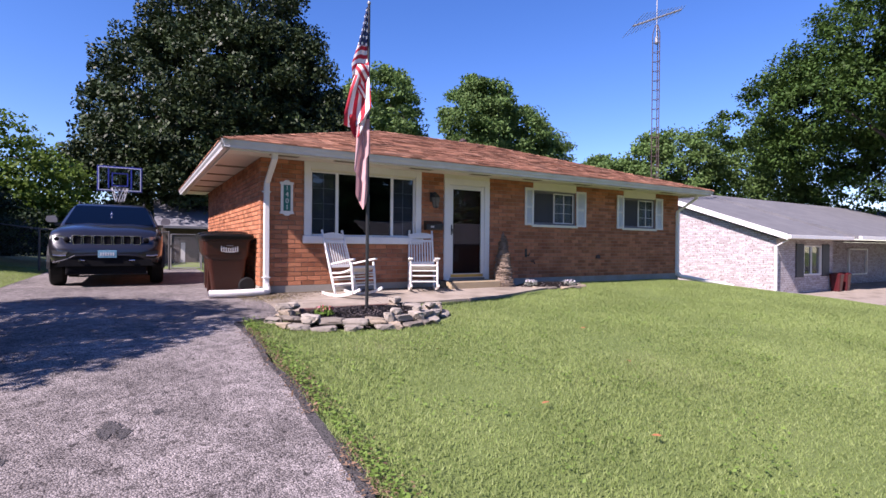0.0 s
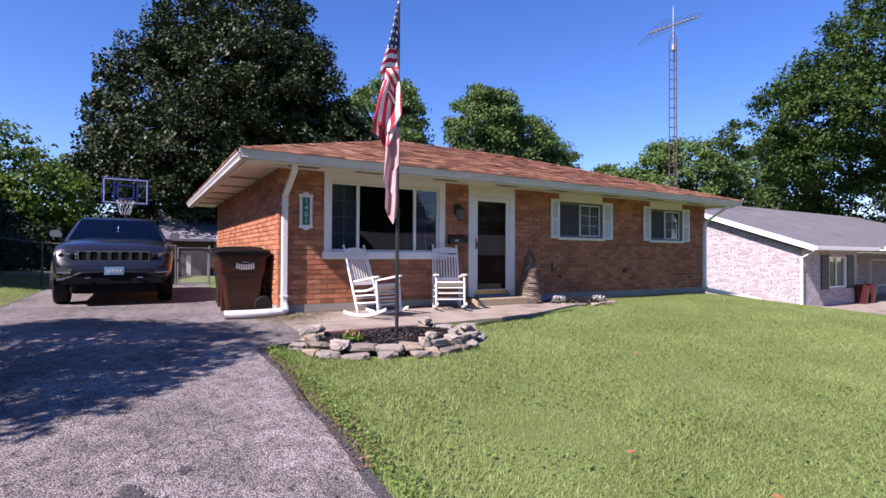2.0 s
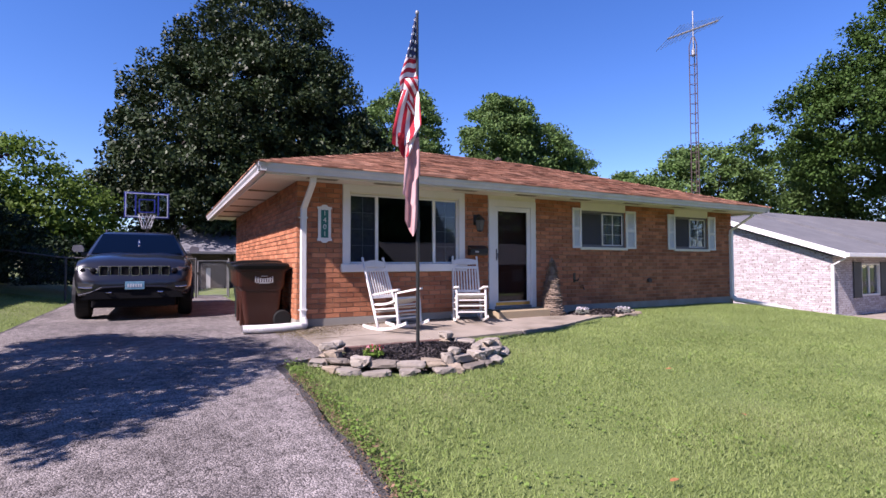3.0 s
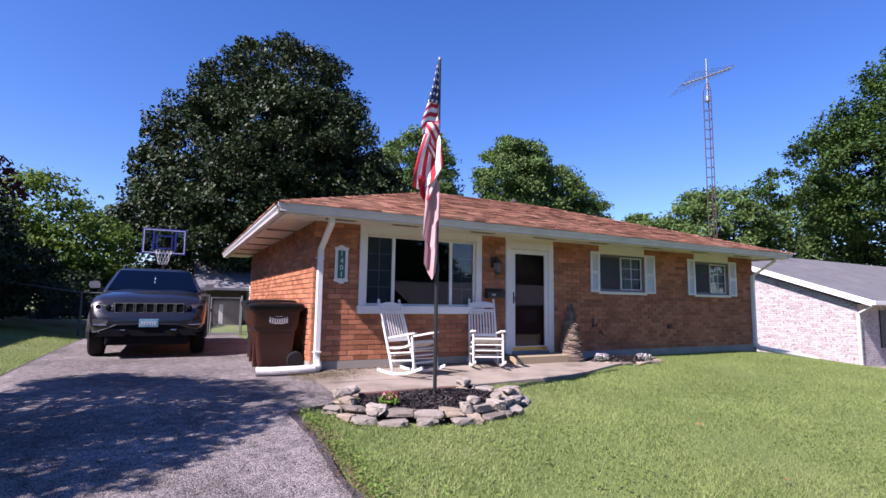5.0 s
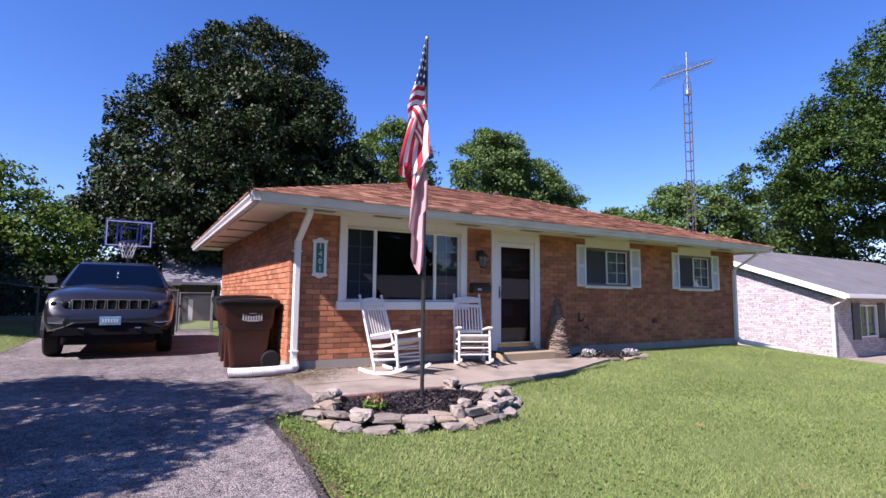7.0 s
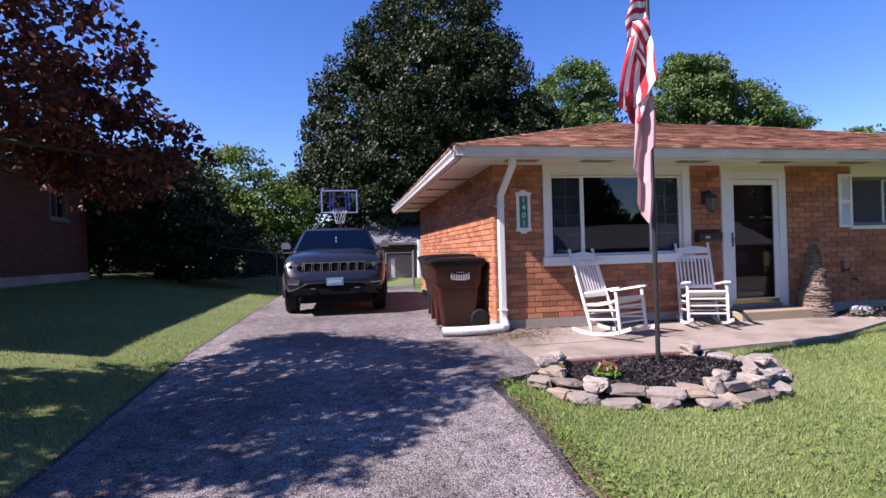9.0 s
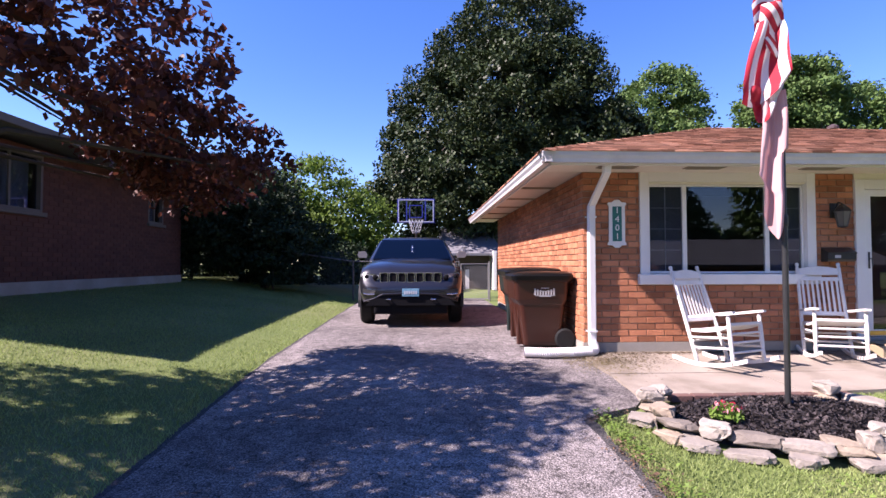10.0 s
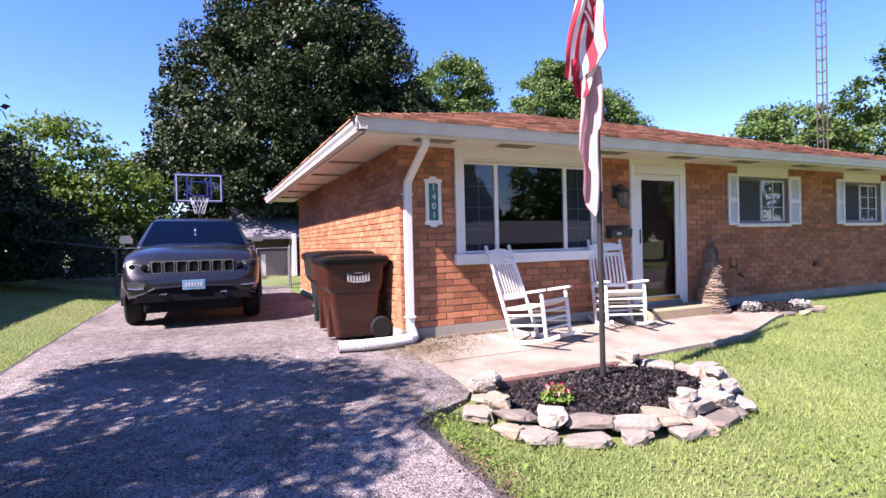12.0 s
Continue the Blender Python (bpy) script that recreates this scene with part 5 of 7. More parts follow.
def car(at, turn):
    c = thing("car", "dark grey sport utility car parked on the driveway, nose out", "car", at, turn)
    st = [(0.03, 0.60, 0.50, 0.69, 0.71), (0.06, 0.80, 0.44, 0.75, 0.77), (0.14, 0.88, 0.43, 0.82, 0.84), (0.20, 0.905, 0.43, 0.96, 1.01), (0.28, 0.93, 0.42, 1.03, 1.08), (0.5, 0.955, 0.40, 1.075, 1.145), (0.9, 0.97, 0.38, 1.11, 1.215), (1.3, 0.97, 0.38, 1.13, 1.245), (1.55, 0.97, 0.38, 1.135, 1.25),
          (2.4, 0.97, 0.38, 1.14, 1.22), (3.6, 0.97, 0.38, 1.16, 1.22), (4.4, 0.955, 0.40, 1.16, 1.22), (4.7, 0.90, 0.46, 1.13, 1.17), (4.82, 0.78, 0.55, 1.0, 1.05)]
    secs = []
    for y, w, zb, zs, zc in st:
        half = [(0.0, zb), (0.7 * w, zb), (0.95 * w, zb + 0.05), (0.985 * w, zb + min(0.22, 0.35 * (zs - zb))), (w, max(zs - 0.25, zb + 0.6 * (zs - zb))), (0.99 * w, max(zs - 0.08, zb + 0.85 * (zs - zb))), (0.95 * w, zs), (0.80 * w, zs + 0.75 * (zc - zs)), (0.42 * w, zc + 0.012), (0.0, zc)]
        ring = [(x, y, z) for x, z in half] + [(-x, y, z) for x, z in half[-2:0:-1]]
        secs.append(ring)
    part("body", loft(secs), CAR, c, smooth=True)
    # cabin
    def ring(z, y0, y1, w0, w1, r):
        pts = []
        for sx, sy in ((1, 1), (-1, 1), (-1, -1), (1, -1)):
            w, yy = (w1, y1) if sy > 0 else (w0, y0)
            for k in range(4):
                a = radians({(1, 1): 0, (-1, 1): 90, (-1, -1): 180, (1, -1): 270}[(sx, sy)] + 30 * k)
                pts.append((sx * (w - r) + r * math.cos(a), yy - sy * r + r * math.sin(a), z))
        return pts
    cab = [ring(1.14, 1.38, 4.68, 0.90, 0.90, 0.10), ring(1.22, 1.50, 4.62, 0.885, 0.89, 0.10), ring(1.63, 2.12, 4.36, 0.72, 0.74, 0.10), ring(1.70, 2.26, 4.28, 0.66, 0.69, 0.12), ring(1.735, 2.5, 4.1, 0.52, 0.55, 0.12)]
    part("roof", loft(cab), CAR, c, smooth=True)
    # glass lies just proud of the cabin
    bm = bmesh.new()
    q = [bm.verts.new(p) for p in ((-0.80, 1.475, 1.215), (0.80, 1.475, 1.215), (0.655, 2.10, 1.635), (-0.655, 2.10, 1.635))]
    bm.faces.new(q)
    ws = bm
    r = bmesh.ops.extrude_face_region(ws, geom=ws.faces[:])
    bmesh.ops.translate(ws, verts=[v for v in r["geom"] if isinstance(v, bmesh.types.BMVert)], vec=(0, -0.018, 0.03))
    part("windscreen", ws, CAR_GLASS, c, "blue-tinted windscreen")
    # Near-black sheet under the glass stands for the unlit cabin.
    bm = bmesh.new()
    q = [bm.verts.new(p) for p in ((-0.80, 1.472, 1.222), (0.80, 1.472, 1.222), (0.655, 2.098, 1.642), (-0.655, 2.098, 1.642))]
    bm.faces.new(q)
    part("dash_dark", bm, HULL, c)
    for s in (-1, 1):
        bm = prism([(1.72, 1.24), (2.25, 1.60), (4.2, 1.60), (4.45, 1.24)], 0, 0.012, m=Matrix(((0, 0, s, s * 0.0), (1, 0, 0, 0), (0, 1, 0, 0), (0, 0, 0, 1))))
        for v in bm.verts:
            v.co.x += s * (0.893 - 0.40 * (v.co.z - 1.22))
        part("side_glass", bm, HULL_GLASS, c, "dark tinted side window")
        # wheels
        for y in (0.94, 3.85):
            t = part("wheel", lathe([(0.22, -0.12), (0.36, -0.12), (0.39, -0.09), (0.395, 0.0), (0.39, 0.09), (0.36, 0.12), (0.22, 0.12)], 28), RUBBER, c, "black tyre")
            t.matrix_basis = pose(s * 0.845, y, 0.395, 90, 0, 90)
            rim = part("rim", lathe([(0.05, 0.122), (0.06, 0.128), (0.21, 0.10), (0.225, 0.118), (0.23, 0.122)], 20), GALV, t)
            rim.matrix_basis = pose(0, 0, 0, 0 if s > 0 else 180)
            arch = []
            for k in range(13):
                a = radians(-8 + 196 * k / 12)
                arch.append((y + 0.47 * math.cos(a), 0.40 + 0.47 * math.sin(a)))
            for k in range(12, -1, -1):
                a = radians(-8 + 196 * k / 12)
                arch.append((y + 0.40 * math.cos(a), 0.40 + 0.40 * math.sin(a)))
            part("wheel_arch", prism(arch, 0.93, 0.985, m=Matrix(((0, 0, s, 0), (1, 0, 0, 0), (0, 1, 0, 0), (0, 0, 0, 1)))), CLAD, c, "black arch trim")
        # mirrors
        m = part("mirror", loft([[(s * (0.96 + dx), 1.72 + dy, 1.27 + dz) for dx, dz in ((0, 0), (0.16, 0.0), (0.19, 0.05), (0.17, 0.13), (0.03, 0.14), (-0.01, 0.07))] for dy in (0.0, 0.11)]), MIRROR_CAP, c, "door mirror cap in pale grey that imitates sun on it")
        part("mirror_arm", block(min(s * 0.88, s * 1.0), max(s * 0.88, s * 1.0), 1.74, 1.80, 1.2, 1.26, 0.01), CLAD, m)
        part("roof_rail", rod([(s * 0.62, 2.35, 1.70), (s * 0.63, 2.5, 1.765), (s * 0.64, 4.0, 1.765), (s * 0.64, 4.2, 1.70)], 0.017, 8), CLAD, c)
        # headlights
        hl = prism([(0.58 * s, 0.83), (0.58 * s, 0.94), (0.70 * s, 0.965), (0.88 * s, 0.985), (0.91 * s, 0.945), (0.90 * s, 0.875), (0.80 * s, 0.825)], 0, 0.03, m=Matrix(((1, 0, 0, 0), (0.0, 0, -1, 0.165), (0, 1, 0, 0), (0, 0, 0, 1))))
        for v in hl.verts:
            v.co.y += 0.10 * max(0, abs(v.co.x) - 0.5) + 0.28 * max(0, abs(v.co.x) - 0.74)
        h = part("headlight", hl, LAMP_DIM, c, "headlight with bright reflector")
        for k, x in enumerate((0.58, 0.74)):
            part("lamp", lathe([(0.045, 0), (0.05, 0.02), (0.035, 0.04), (0.02, 0.045)], 14), HULL, h).matrix_basis = pose(s * (x + 0.06), 0.145 + 0.06 * k, 0.90, 90)
        fg = prism([(0.62 * s, 0.66), (0.86 * s, 0.70), (0.84 * s, 0.60), (0.66 * s, 0.59)], 0, 0.02, m=Matrix(((1, 0, 0, 0), (0, 0, -1, 0.03), (0, 1, 0, 0), (0, 0, 0, 1))))
        for v in fg.verts:
            v.co.y += 0.25 * max(0, abs(v.co.x) - 0.66)
        f = part("fog_lamp", fg, CLAD, c, "black fog lamp recess")
        part("fog_trim", rod([(0.64 * s, 0.008, 0.60), (0.74 * s, 0.026, 0.595), (0.84 * s, 0.052, 0.61)], 0.011, 6), CHROME, f)
        part("tow_hook", rod([(s * 0.36, 0.05, 0.50), (s * 0.36, -0.01, 0.51), (s * 0.44, -0.01, 0.51), (s * 0.44, 0.05, 0.50)], 0.011, 6), CHROME, c)
    # grille with seven slots
    gr = part("grille", block(-0.57, 0.57, 0.125, 0.19, 0.80, 0.985, 0.02), CLAD, c, "black grille panel")
    for k in range(7):
        x = -0.48 + 0.16 * k
        o = rounded(0.068, 0.088, 0.03)
        i = rounded(0.059, 0.079, 0.024)
        bm = bmesh.new()
        ov = [bm.verts.new((x + a, 0.10, 0.893 + b)) for a, b in o]
        iv = [bm.verts.new((x + a, 0.10, 0.893 + b)) for a, b in i]
        ob2 = [bm.verts.new((x + a, 0.13, 0.893 + b)) for a, b in o]
        ib = [bm.verts.new((x + a, 0.13, 0.893 + b)) for a, b in i]
        n = len(o)
        for q in range(n):
            p = (q + 1) % n
            bm.faces.new((ov[q], ov[p], iv[p], iv[q]))
            bm.faces.new((ov[q], ov[p], ob2[p], ob2[q]))
            bm.faces.new((iv[q], iv[p], ib[p], ib[q]))
        part("grille_slot", bm, CHROME, gr, "chrome ringed slot")
        part("slot_mesh", block(x - 0.056, x + 0.056, 0.112, 0.124, 0.817, 0.969), HULL, gr)
    lower = prism([(-0.80, 0.40), (-0.72, 0.50), (-0.52, 0.565), (-0.40, 0.60), (0.40, 0.60), (0.52, 0.565), (0.72, 0.50), (0.80, 0.40)], 0, 0.03, m=Matrix(((1, 0, 0, 0), (0, 0, -1, 0.045), (0, 1, 0, 0), (0, 0, 0, 1))))
    part("lower_intake", lower, HULL, c, "black lower bumper intake")
    part("bumper_trim", rod([(-0.84, 0.10, 0.47), (-0.66, 0.035, 0.52), (-0.5, 0.012, 0.60), (0, 0.0, 0.62), (0.5, 0.012, 0.60), (0.66, 0.035, 0.52), (0.84, 0.10, 0.47)], 0.016, 8), CAR, c)
    # Near-black block reads as the shadow beneath the bumper.
    part("valance", block(-0.66, 0.66, 0.08, 0.6, 0.24, 0.44, 0.03), HULL, c)
    part("underbody", block(-0.7, 0.7, 0.5, 4.5, 0.28, 0.42), HULL, c)
    pl = part("number_plate", block(-0.15, 0.15, -0.012, 0.0, 0.56, 0.70, 0.004), PLATE, c, "pale blue number plate")
    for k in range(6):
        part("plate_mark", block(-0.115 + 0.04 * k, -0.09 + 0.04 * k, -0.016, -0.013, 0.60, 0.66), PLATE_INK, pl)
    part("hood_vent", prism([(-0.30, 0.75), (-0.22, 1.2), (0.22, 1.2), (0.30, 0.75), (0.24, 0.72), (-0.24, 0.72)], 0, 0.008, m=pose(0, 0, 1.122, 5.0)), CLAD, c, "flat matt black panel on the middle of the hood")
    part("hanging_charm", rod([(0, 1.925, 1.535), (0.005, 1.835, 1.47), (0.0, 1.76, 1.42), (0.004, 1.70, 1.38)], [0.012, 0.028, 0.012, 0.03], 8), WHITE, c, "small white ornament hanging from the mirror")
    return c


HULL_GLASS = surface("dark_glass", (0.012, 0.014, 0.018), (0.012, 0.014, 0.018), 1, 0.04, bump=0, coat=1.0)
LAMP_DIM = surface("lamp_glass", (0.46, 0.47, 0.50), (0.36, 0.37, 0.40), 9, 0.12, 0.5, bump=0, coat=1.0)
car((-0.24, 11.72, g(-0.2, 12.5) + 0.0), 0)


# ---- trees ----
def tree(name, label, at, height, crowns, clumps, per_clump, leaf, mat, seed, trunk_r=0.25, trunk_top=None, limbs=9, clump_r=0.9, droop=0.0, inner=0.25, category="tree", flat=0.0):
    """Trunk, limbs and a crown of single leaves gathered in clumps over several ellipsoids."""
    x0, y0, z0 = at
    t = thing(name, label, category, at)
    rnd = np.random.RandomState(seed)
    py = random.Random(seed)
    top = trunk_top or height * 0.6
    bend = [Vector((0.12 * math.sin(3.1 * k + seed) * (k / 6), 0.12 * math.cos(2.3 * k + seed) * (k / 6), top * k / 6)) for k in range(7)]
    bm = rod([(0, 0, -0.25), *bend[0:]], [trunk_r * 1.5, trunk_r * 1.25] + [trunk_r * (1 - 0.11 * k) for k in range(1, 7)], 10)
    part("trunk", bm, BARK, t)
    vol = np.array([c[3] * c[4] * c[5] for c in crowns]) ** (2 / 3)
    pick = rnd.choice(len(crowns), clumps, p=vol / vol.sum())
    C = np.array(crowns)[pick]
    d = rnd.randn(clumps, 3)
    d /= np.linalg.norm(d, axis=1)[:, None]
    u = np.where(rnd.rand(clumps) < inner, rnd.rand(clumps) ** 0.5 * 0.85, 0.84 + 0.16 * rnd.rand(clumps))
    centre = C[:, :3] - np.array(at) + d * u[:, None] * C[:, 3:6]
    for i in range(limbs):
        k = py.randrange(clumps)
        e = Vector(centre[k].tolist())
        s = bend[py.randint(2, 6)]
        mid = s.lerp(e, 0.5) + Vector((0, 0, 0.12 * (e - s).length))
        part("limb", rod([s, s.lerp(mid, 0.5), mid, mid.lerp(e, 0.6), e], [trunk_r * 0.42, trunk_r * 0.32, trunk_r * 0.22, trunk_r * 0.12, trunk_r * 0.04], 6), BARK, t)
    n = clumps * per_clump
    cc = np.repeat(centre, per_clump, 0)
    out = np.repeat(d, per_clump, 0)
    cr = np.repeat(clump_r * (0.6 + 0.7 * rnd.rand(clumps)), per_clump)
    off = np.clip(rnd.randn(n, 3), -1.6, 1.6) * (cr * 0.42)[:, None]
    off[:, 2] *= 0.6
    off[:, 2] -= droop * np.linalg.norm(off[:, :2], axis=1)
    p = cc + off
    a = rnd.randn(n, 3) * 0.7 + out * 0.5 + np.array([0, 0, -0.25])
    a /= np.linalg.norm(a, axis=1)[:, None]
    nr = rnd.randn(n, 3) * 0.6 + out * 0.5 + np.array([0, 0, 0.7 + flat])
    b = np.cross(a, nr)
    b /= np.linalg.norm(b, axis=1)[:, None] + 1e-6
    s = (leaf * (0.6 + 0.8 * rnd.rand(n)))[:, None]
    v = np.stack([p - s * a * 0.5, p + s * b * 0.32 - s * a * 0.05, p + s * a * 0.55, p - s * b * 0.32 - s * a * 0.05], 1).reshape(-1, 3)
    v[:, 2] = np.maximum(v[:, 2], 0.05)
    crown = mesh_from("crown", v, np.arange(len(v)).reshape(-1, 4), mat, t, "mass of single leaves")
    tagged(crown, kind="stuff")
    return t


LINDEN = leafy("dark_green_leaves", (0.014, 0.026, 0.008), (0.040, 0.058, 0.020), 0.07, 0.5, 0.4)
MAPLE = leafy("mid_green_leaves", (0.065, 0.12, 0.03), (0.115, 0.18, 0.055), 0.25, 0.6)
LIME = leafy("bright_green_leaves", (0.065, 0.115, 0.015), (0.12, 0.185, 0.03), 0.32, 0.6)
LOCUST = leafy("fresh_green_leaves", (0.026, 0.056, 0.011), (0.056, 0.102, 0.019), 0.22, 0.6)
PLUM = leafy("purple_leaves", (0.045, 0.016, 0.015), (0.15, 0.048, 0.028), 0.35, 0.45)
# Green darkened to carry the shade the bushes stand in.
SHADE = leafy("shade_green_leaves", (0.012, 0.024, 0.010), (0.022, 0.042, 0.016), 0.1, 0.6)

tree("linden_tree", "very large dense dark green tree behind the fence", (4.7, 30, 0.9), 17, [(4.7, 30, 8.2, 6.9, 6.5, 6.0), (4.9, 30, 12.1, 4.5, 4.5, 4.65), (2.6, 29, 6.0, 5.2, 5.5, 3.6), (8.0, 29, 6.3, 4.4, 5.5, 3.8)], 1500, 190, 0.175, LINDEN, 11, 0.45, 10, 10, 0.88, 0.35, 0.22)
tree("young_tree", "bright green rounded tree beside the fence", (-4.6, 24, 1.2), 6, [(-4.4, 24, 4.3, 2.3, 2.2, 2.2), (-3.0, 23.5, 3.4, 1.8, 1.8, 1.8), (-6.2, 24, 3.6, 2.4, 2.2, 1.9), (-2.2, 23.2, 2.6, 1.5, 1.5, 1.3)], 560, 50, 0.15, LIME, 12, 0.12, 3, 6, 0.6)
tree("shade_tree", "dark green leafy tree growing over the back fence", (-8.8, 26, 1.2), 7, [(-8.8, 26, 4.2, 3.2, 3.0, 2.6), (-11.5, 26, 4.5, 3.2, 3.0, 2.8)], 460, 46, 0.19, LINDEN, 13, 0.15, 3, 6, 0.7)
tree("maple_tree", "green leafy tree behind the roof ridge", (17.9, 40, 0.9), 16, [(17.9, 40, 11.5, 3.4, 3.6, 5.4), (20.0, 41, 9.5, 2.4, 2.6, 4.0)], 480, 85, 0.26, MAPLE, 14, 0.35, 10, 7, 1.0)
tree("maple_tree", "broad green tree with spiky top behind the roof", (30.5, 40, 0.9), 17, [(28.0, 40, 13.5, 3.4, 3.6, 4.0), (32.5, 40, 11.6, 4.0, 3.6, 4.0), (36.0, 40, 10.6, 2.6, 3.0, 3.4), (30.5, 40, 15.2, 1.2, 1.2, 2.0), (27.4, 40, 16.4, 0.9, 0.9, 1.5), (28.9, 40, 16.2, 0.7, 0.7, 1.3), (33.4, 40, 14.6, 0.8, 0.8, 1.5)], 700, 85, 0.26, MAPLE, 15, 0.35, 10, 7, 1.0)
tree("maple_tree", "green rounded tree seen beyond the roof end", (39.0, 26, 0.3), 12, [(38.0, 26.5, 7.2, 4.2, 4.0, 4.2), (43.0, 22.5, 6.8, 4.0, 4.0, 4.0), (34.5, 29, 6.2, 2.6, 2.8, 2.8)], 760, 80, 0.25, MAPLE, 16, 0.3, 7, 7, 1.0)
tree("maple_tree", "small distant green tree above the roof line", (40.5, 36.5, 0.5), 10, [(40.5, 36.5, 8.3, 2.2, 2.2, 2.6)], 150, 80, 0.26, MAPLE, 17, 0.25, 6, 4, 0.9)
tree("locust_tree", "tall layered green tree towering over the white brick house", (41.0, 10.5, 0.2), 20, [(41.0, 11.6, 12.9, 7.2, 7.2, 5.6), (37.5, 14.9, 10.6, 4.2, 4.2, 2.0), (44, 8.1, 14.4, 7, 7, 6), (40, 16.6, 8.1, 5.2, 3.4, 1.8), (42.5, 13.6, 17.4, 4.0, 4.0, 3.0), (44, 13.1, 5.9, 6, 6, 2.4), (38.5, 16.6, 13.4, 3.0, 3.0, 1.4), (36.6, 19.4, 10.0, 3.6, 2.6, 1.3), (37.8, 18.3, 12.6, 2.4, 2.2, 1.1)], 1500, 95, 0.215, LOCUST, 18, 0.5, 10, 10, 0.92, 0.35, 0.15, flat=0.5)
# Crowns beyond x = -5 are unseen, added for the shade they cast.
tree("plum_tree", "purple-leaved tree with drooping sprays over the lawn", (-4.9, 5.7, 1.27), 7.5, [(-4.3, 6.5, 4.9, 1.5, 1.6, 1.4), (-2.5, 7.0, 3.75, 0.8, 1.2, 0.6), (-2.75, 8.0, 3.5, 0.9, 0.85, 0.55), (-3.9, 5.6, 4.4, 0.9, 1.1, 0.9), (-4.7, 6.7, 4.2, 1.2, 1.1, 0.9), (-1.75, 7.65, 3.1, 0.4, 0.45, 0.22), (-3.2, 8.5, 3.6, 0.7, 0.6, 0.5), (-5.2, 5.4, 4.6, 1.3, 1.3, 0.9), (-2.9, 8.9, 3.05, 0.5, 0.5, 0.3), (-2.6, 8.7, 2.9, 0.4, 0.5, 0.25), (-3.1, 8.6, 3.2, 0.5, 0.5, 0.35), (-6.2, 4.7, 4.7, 1.2, 1.0, 0.8), (-7.3, 5.4, 4.6, 1.0, 0.7, 0.6), (-6.3, 3.4, 4.6, 1.0, 0.9, 0.6), (-6.9, 6.3, 4.6, 1.3, 0.6, 0.6), (-6.0, 6.4, 4.6, 1.1, 0.6, 0.6), (-6.0, 5.4, 4.5, 0.8, 0.6, 0.5), (-4.4, 4.7, 4.4, 1.0, 0.8, 0.6)], 1040, 46, 0.08, PLUM, 19, 0.12, 3.0, 34, 0.25, 0.4, 0.3)
# House shade is in the leaf colour; some crowns added to shade the lawn.
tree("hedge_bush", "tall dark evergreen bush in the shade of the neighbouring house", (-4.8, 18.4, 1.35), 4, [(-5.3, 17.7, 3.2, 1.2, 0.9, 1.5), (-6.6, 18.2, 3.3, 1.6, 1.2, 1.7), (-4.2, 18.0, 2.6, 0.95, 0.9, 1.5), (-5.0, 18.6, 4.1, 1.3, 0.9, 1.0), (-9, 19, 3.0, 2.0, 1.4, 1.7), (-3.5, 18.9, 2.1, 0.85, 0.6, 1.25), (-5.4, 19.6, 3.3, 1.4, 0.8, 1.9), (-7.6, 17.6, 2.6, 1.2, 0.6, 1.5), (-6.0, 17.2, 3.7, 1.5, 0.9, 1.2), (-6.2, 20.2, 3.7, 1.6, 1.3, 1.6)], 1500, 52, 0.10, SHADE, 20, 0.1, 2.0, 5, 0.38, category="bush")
# Raised dark shrubs stand in for shade below the young tree.
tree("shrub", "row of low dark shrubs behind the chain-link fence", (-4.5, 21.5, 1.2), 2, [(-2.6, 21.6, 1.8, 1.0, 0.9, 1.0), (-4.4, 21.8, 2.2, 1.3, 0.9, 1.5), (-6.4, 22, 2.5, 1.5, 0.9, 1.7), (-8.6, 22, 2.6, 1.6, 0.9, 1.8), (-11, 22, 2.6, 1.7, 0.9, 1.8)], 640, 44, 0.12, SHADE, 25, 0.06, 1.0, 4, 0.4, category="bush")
for k, (x, y, h, s) in enumerate(((-14, -32, 11, 31), (-5, -36, 13, 37), (3, -34, 14, 32), (10, -36, 12, 38), (17, -33, 13, 33), (22.5, -36, 14, 45), (31, -38, 6.5, 46), (39, -38, 15, 34), (47, -36, 15, 43), (56, -35, 15, 44), (50, -24, 13, 41), (60, -18, 14, 42))):
    tree("street_tree", "green leafy tree across the street", (x, y, -0.8), h, [(x, y, h * 0.55, 5.0, 4, h * 0.42), (x + 3.0, y, h * 0.4, 4.0, 3.5, h * 0.36)], 300, 30, 0.6, MAPLE, s, 0.3, h * 0.5, 5, 1.2)

# ---- neighbouring houses ----
BRICK_NEXT = surface("brown_brick", (0.115, 0.042, 0.026), (0.082, 0.031, 0.021), 6, 0.9, bump=0.4, island=0.2)
ROOF_GREY = surface("grey_shingle", (0.14, 0.14, 0.147), (0.10, 0.10, 0.107), 2.5, 0.95, bump=0.6, grain=40, stain=(0.18, 0.175, 0.175), stain_scale=1.0, stain_amount=0.4)
WINDOW_TAN = surface("tan_window_paint", (0.14, 0.12, 0.10), (0.11, 0.095, 0.08), 6, 0.6, bump=0.05)
SLATE = surface("dark_shutter_paint", (0.035, 0.035, 0.04), (0.045, 0.045, 0.05), 6, 0.6, bump=0.1)


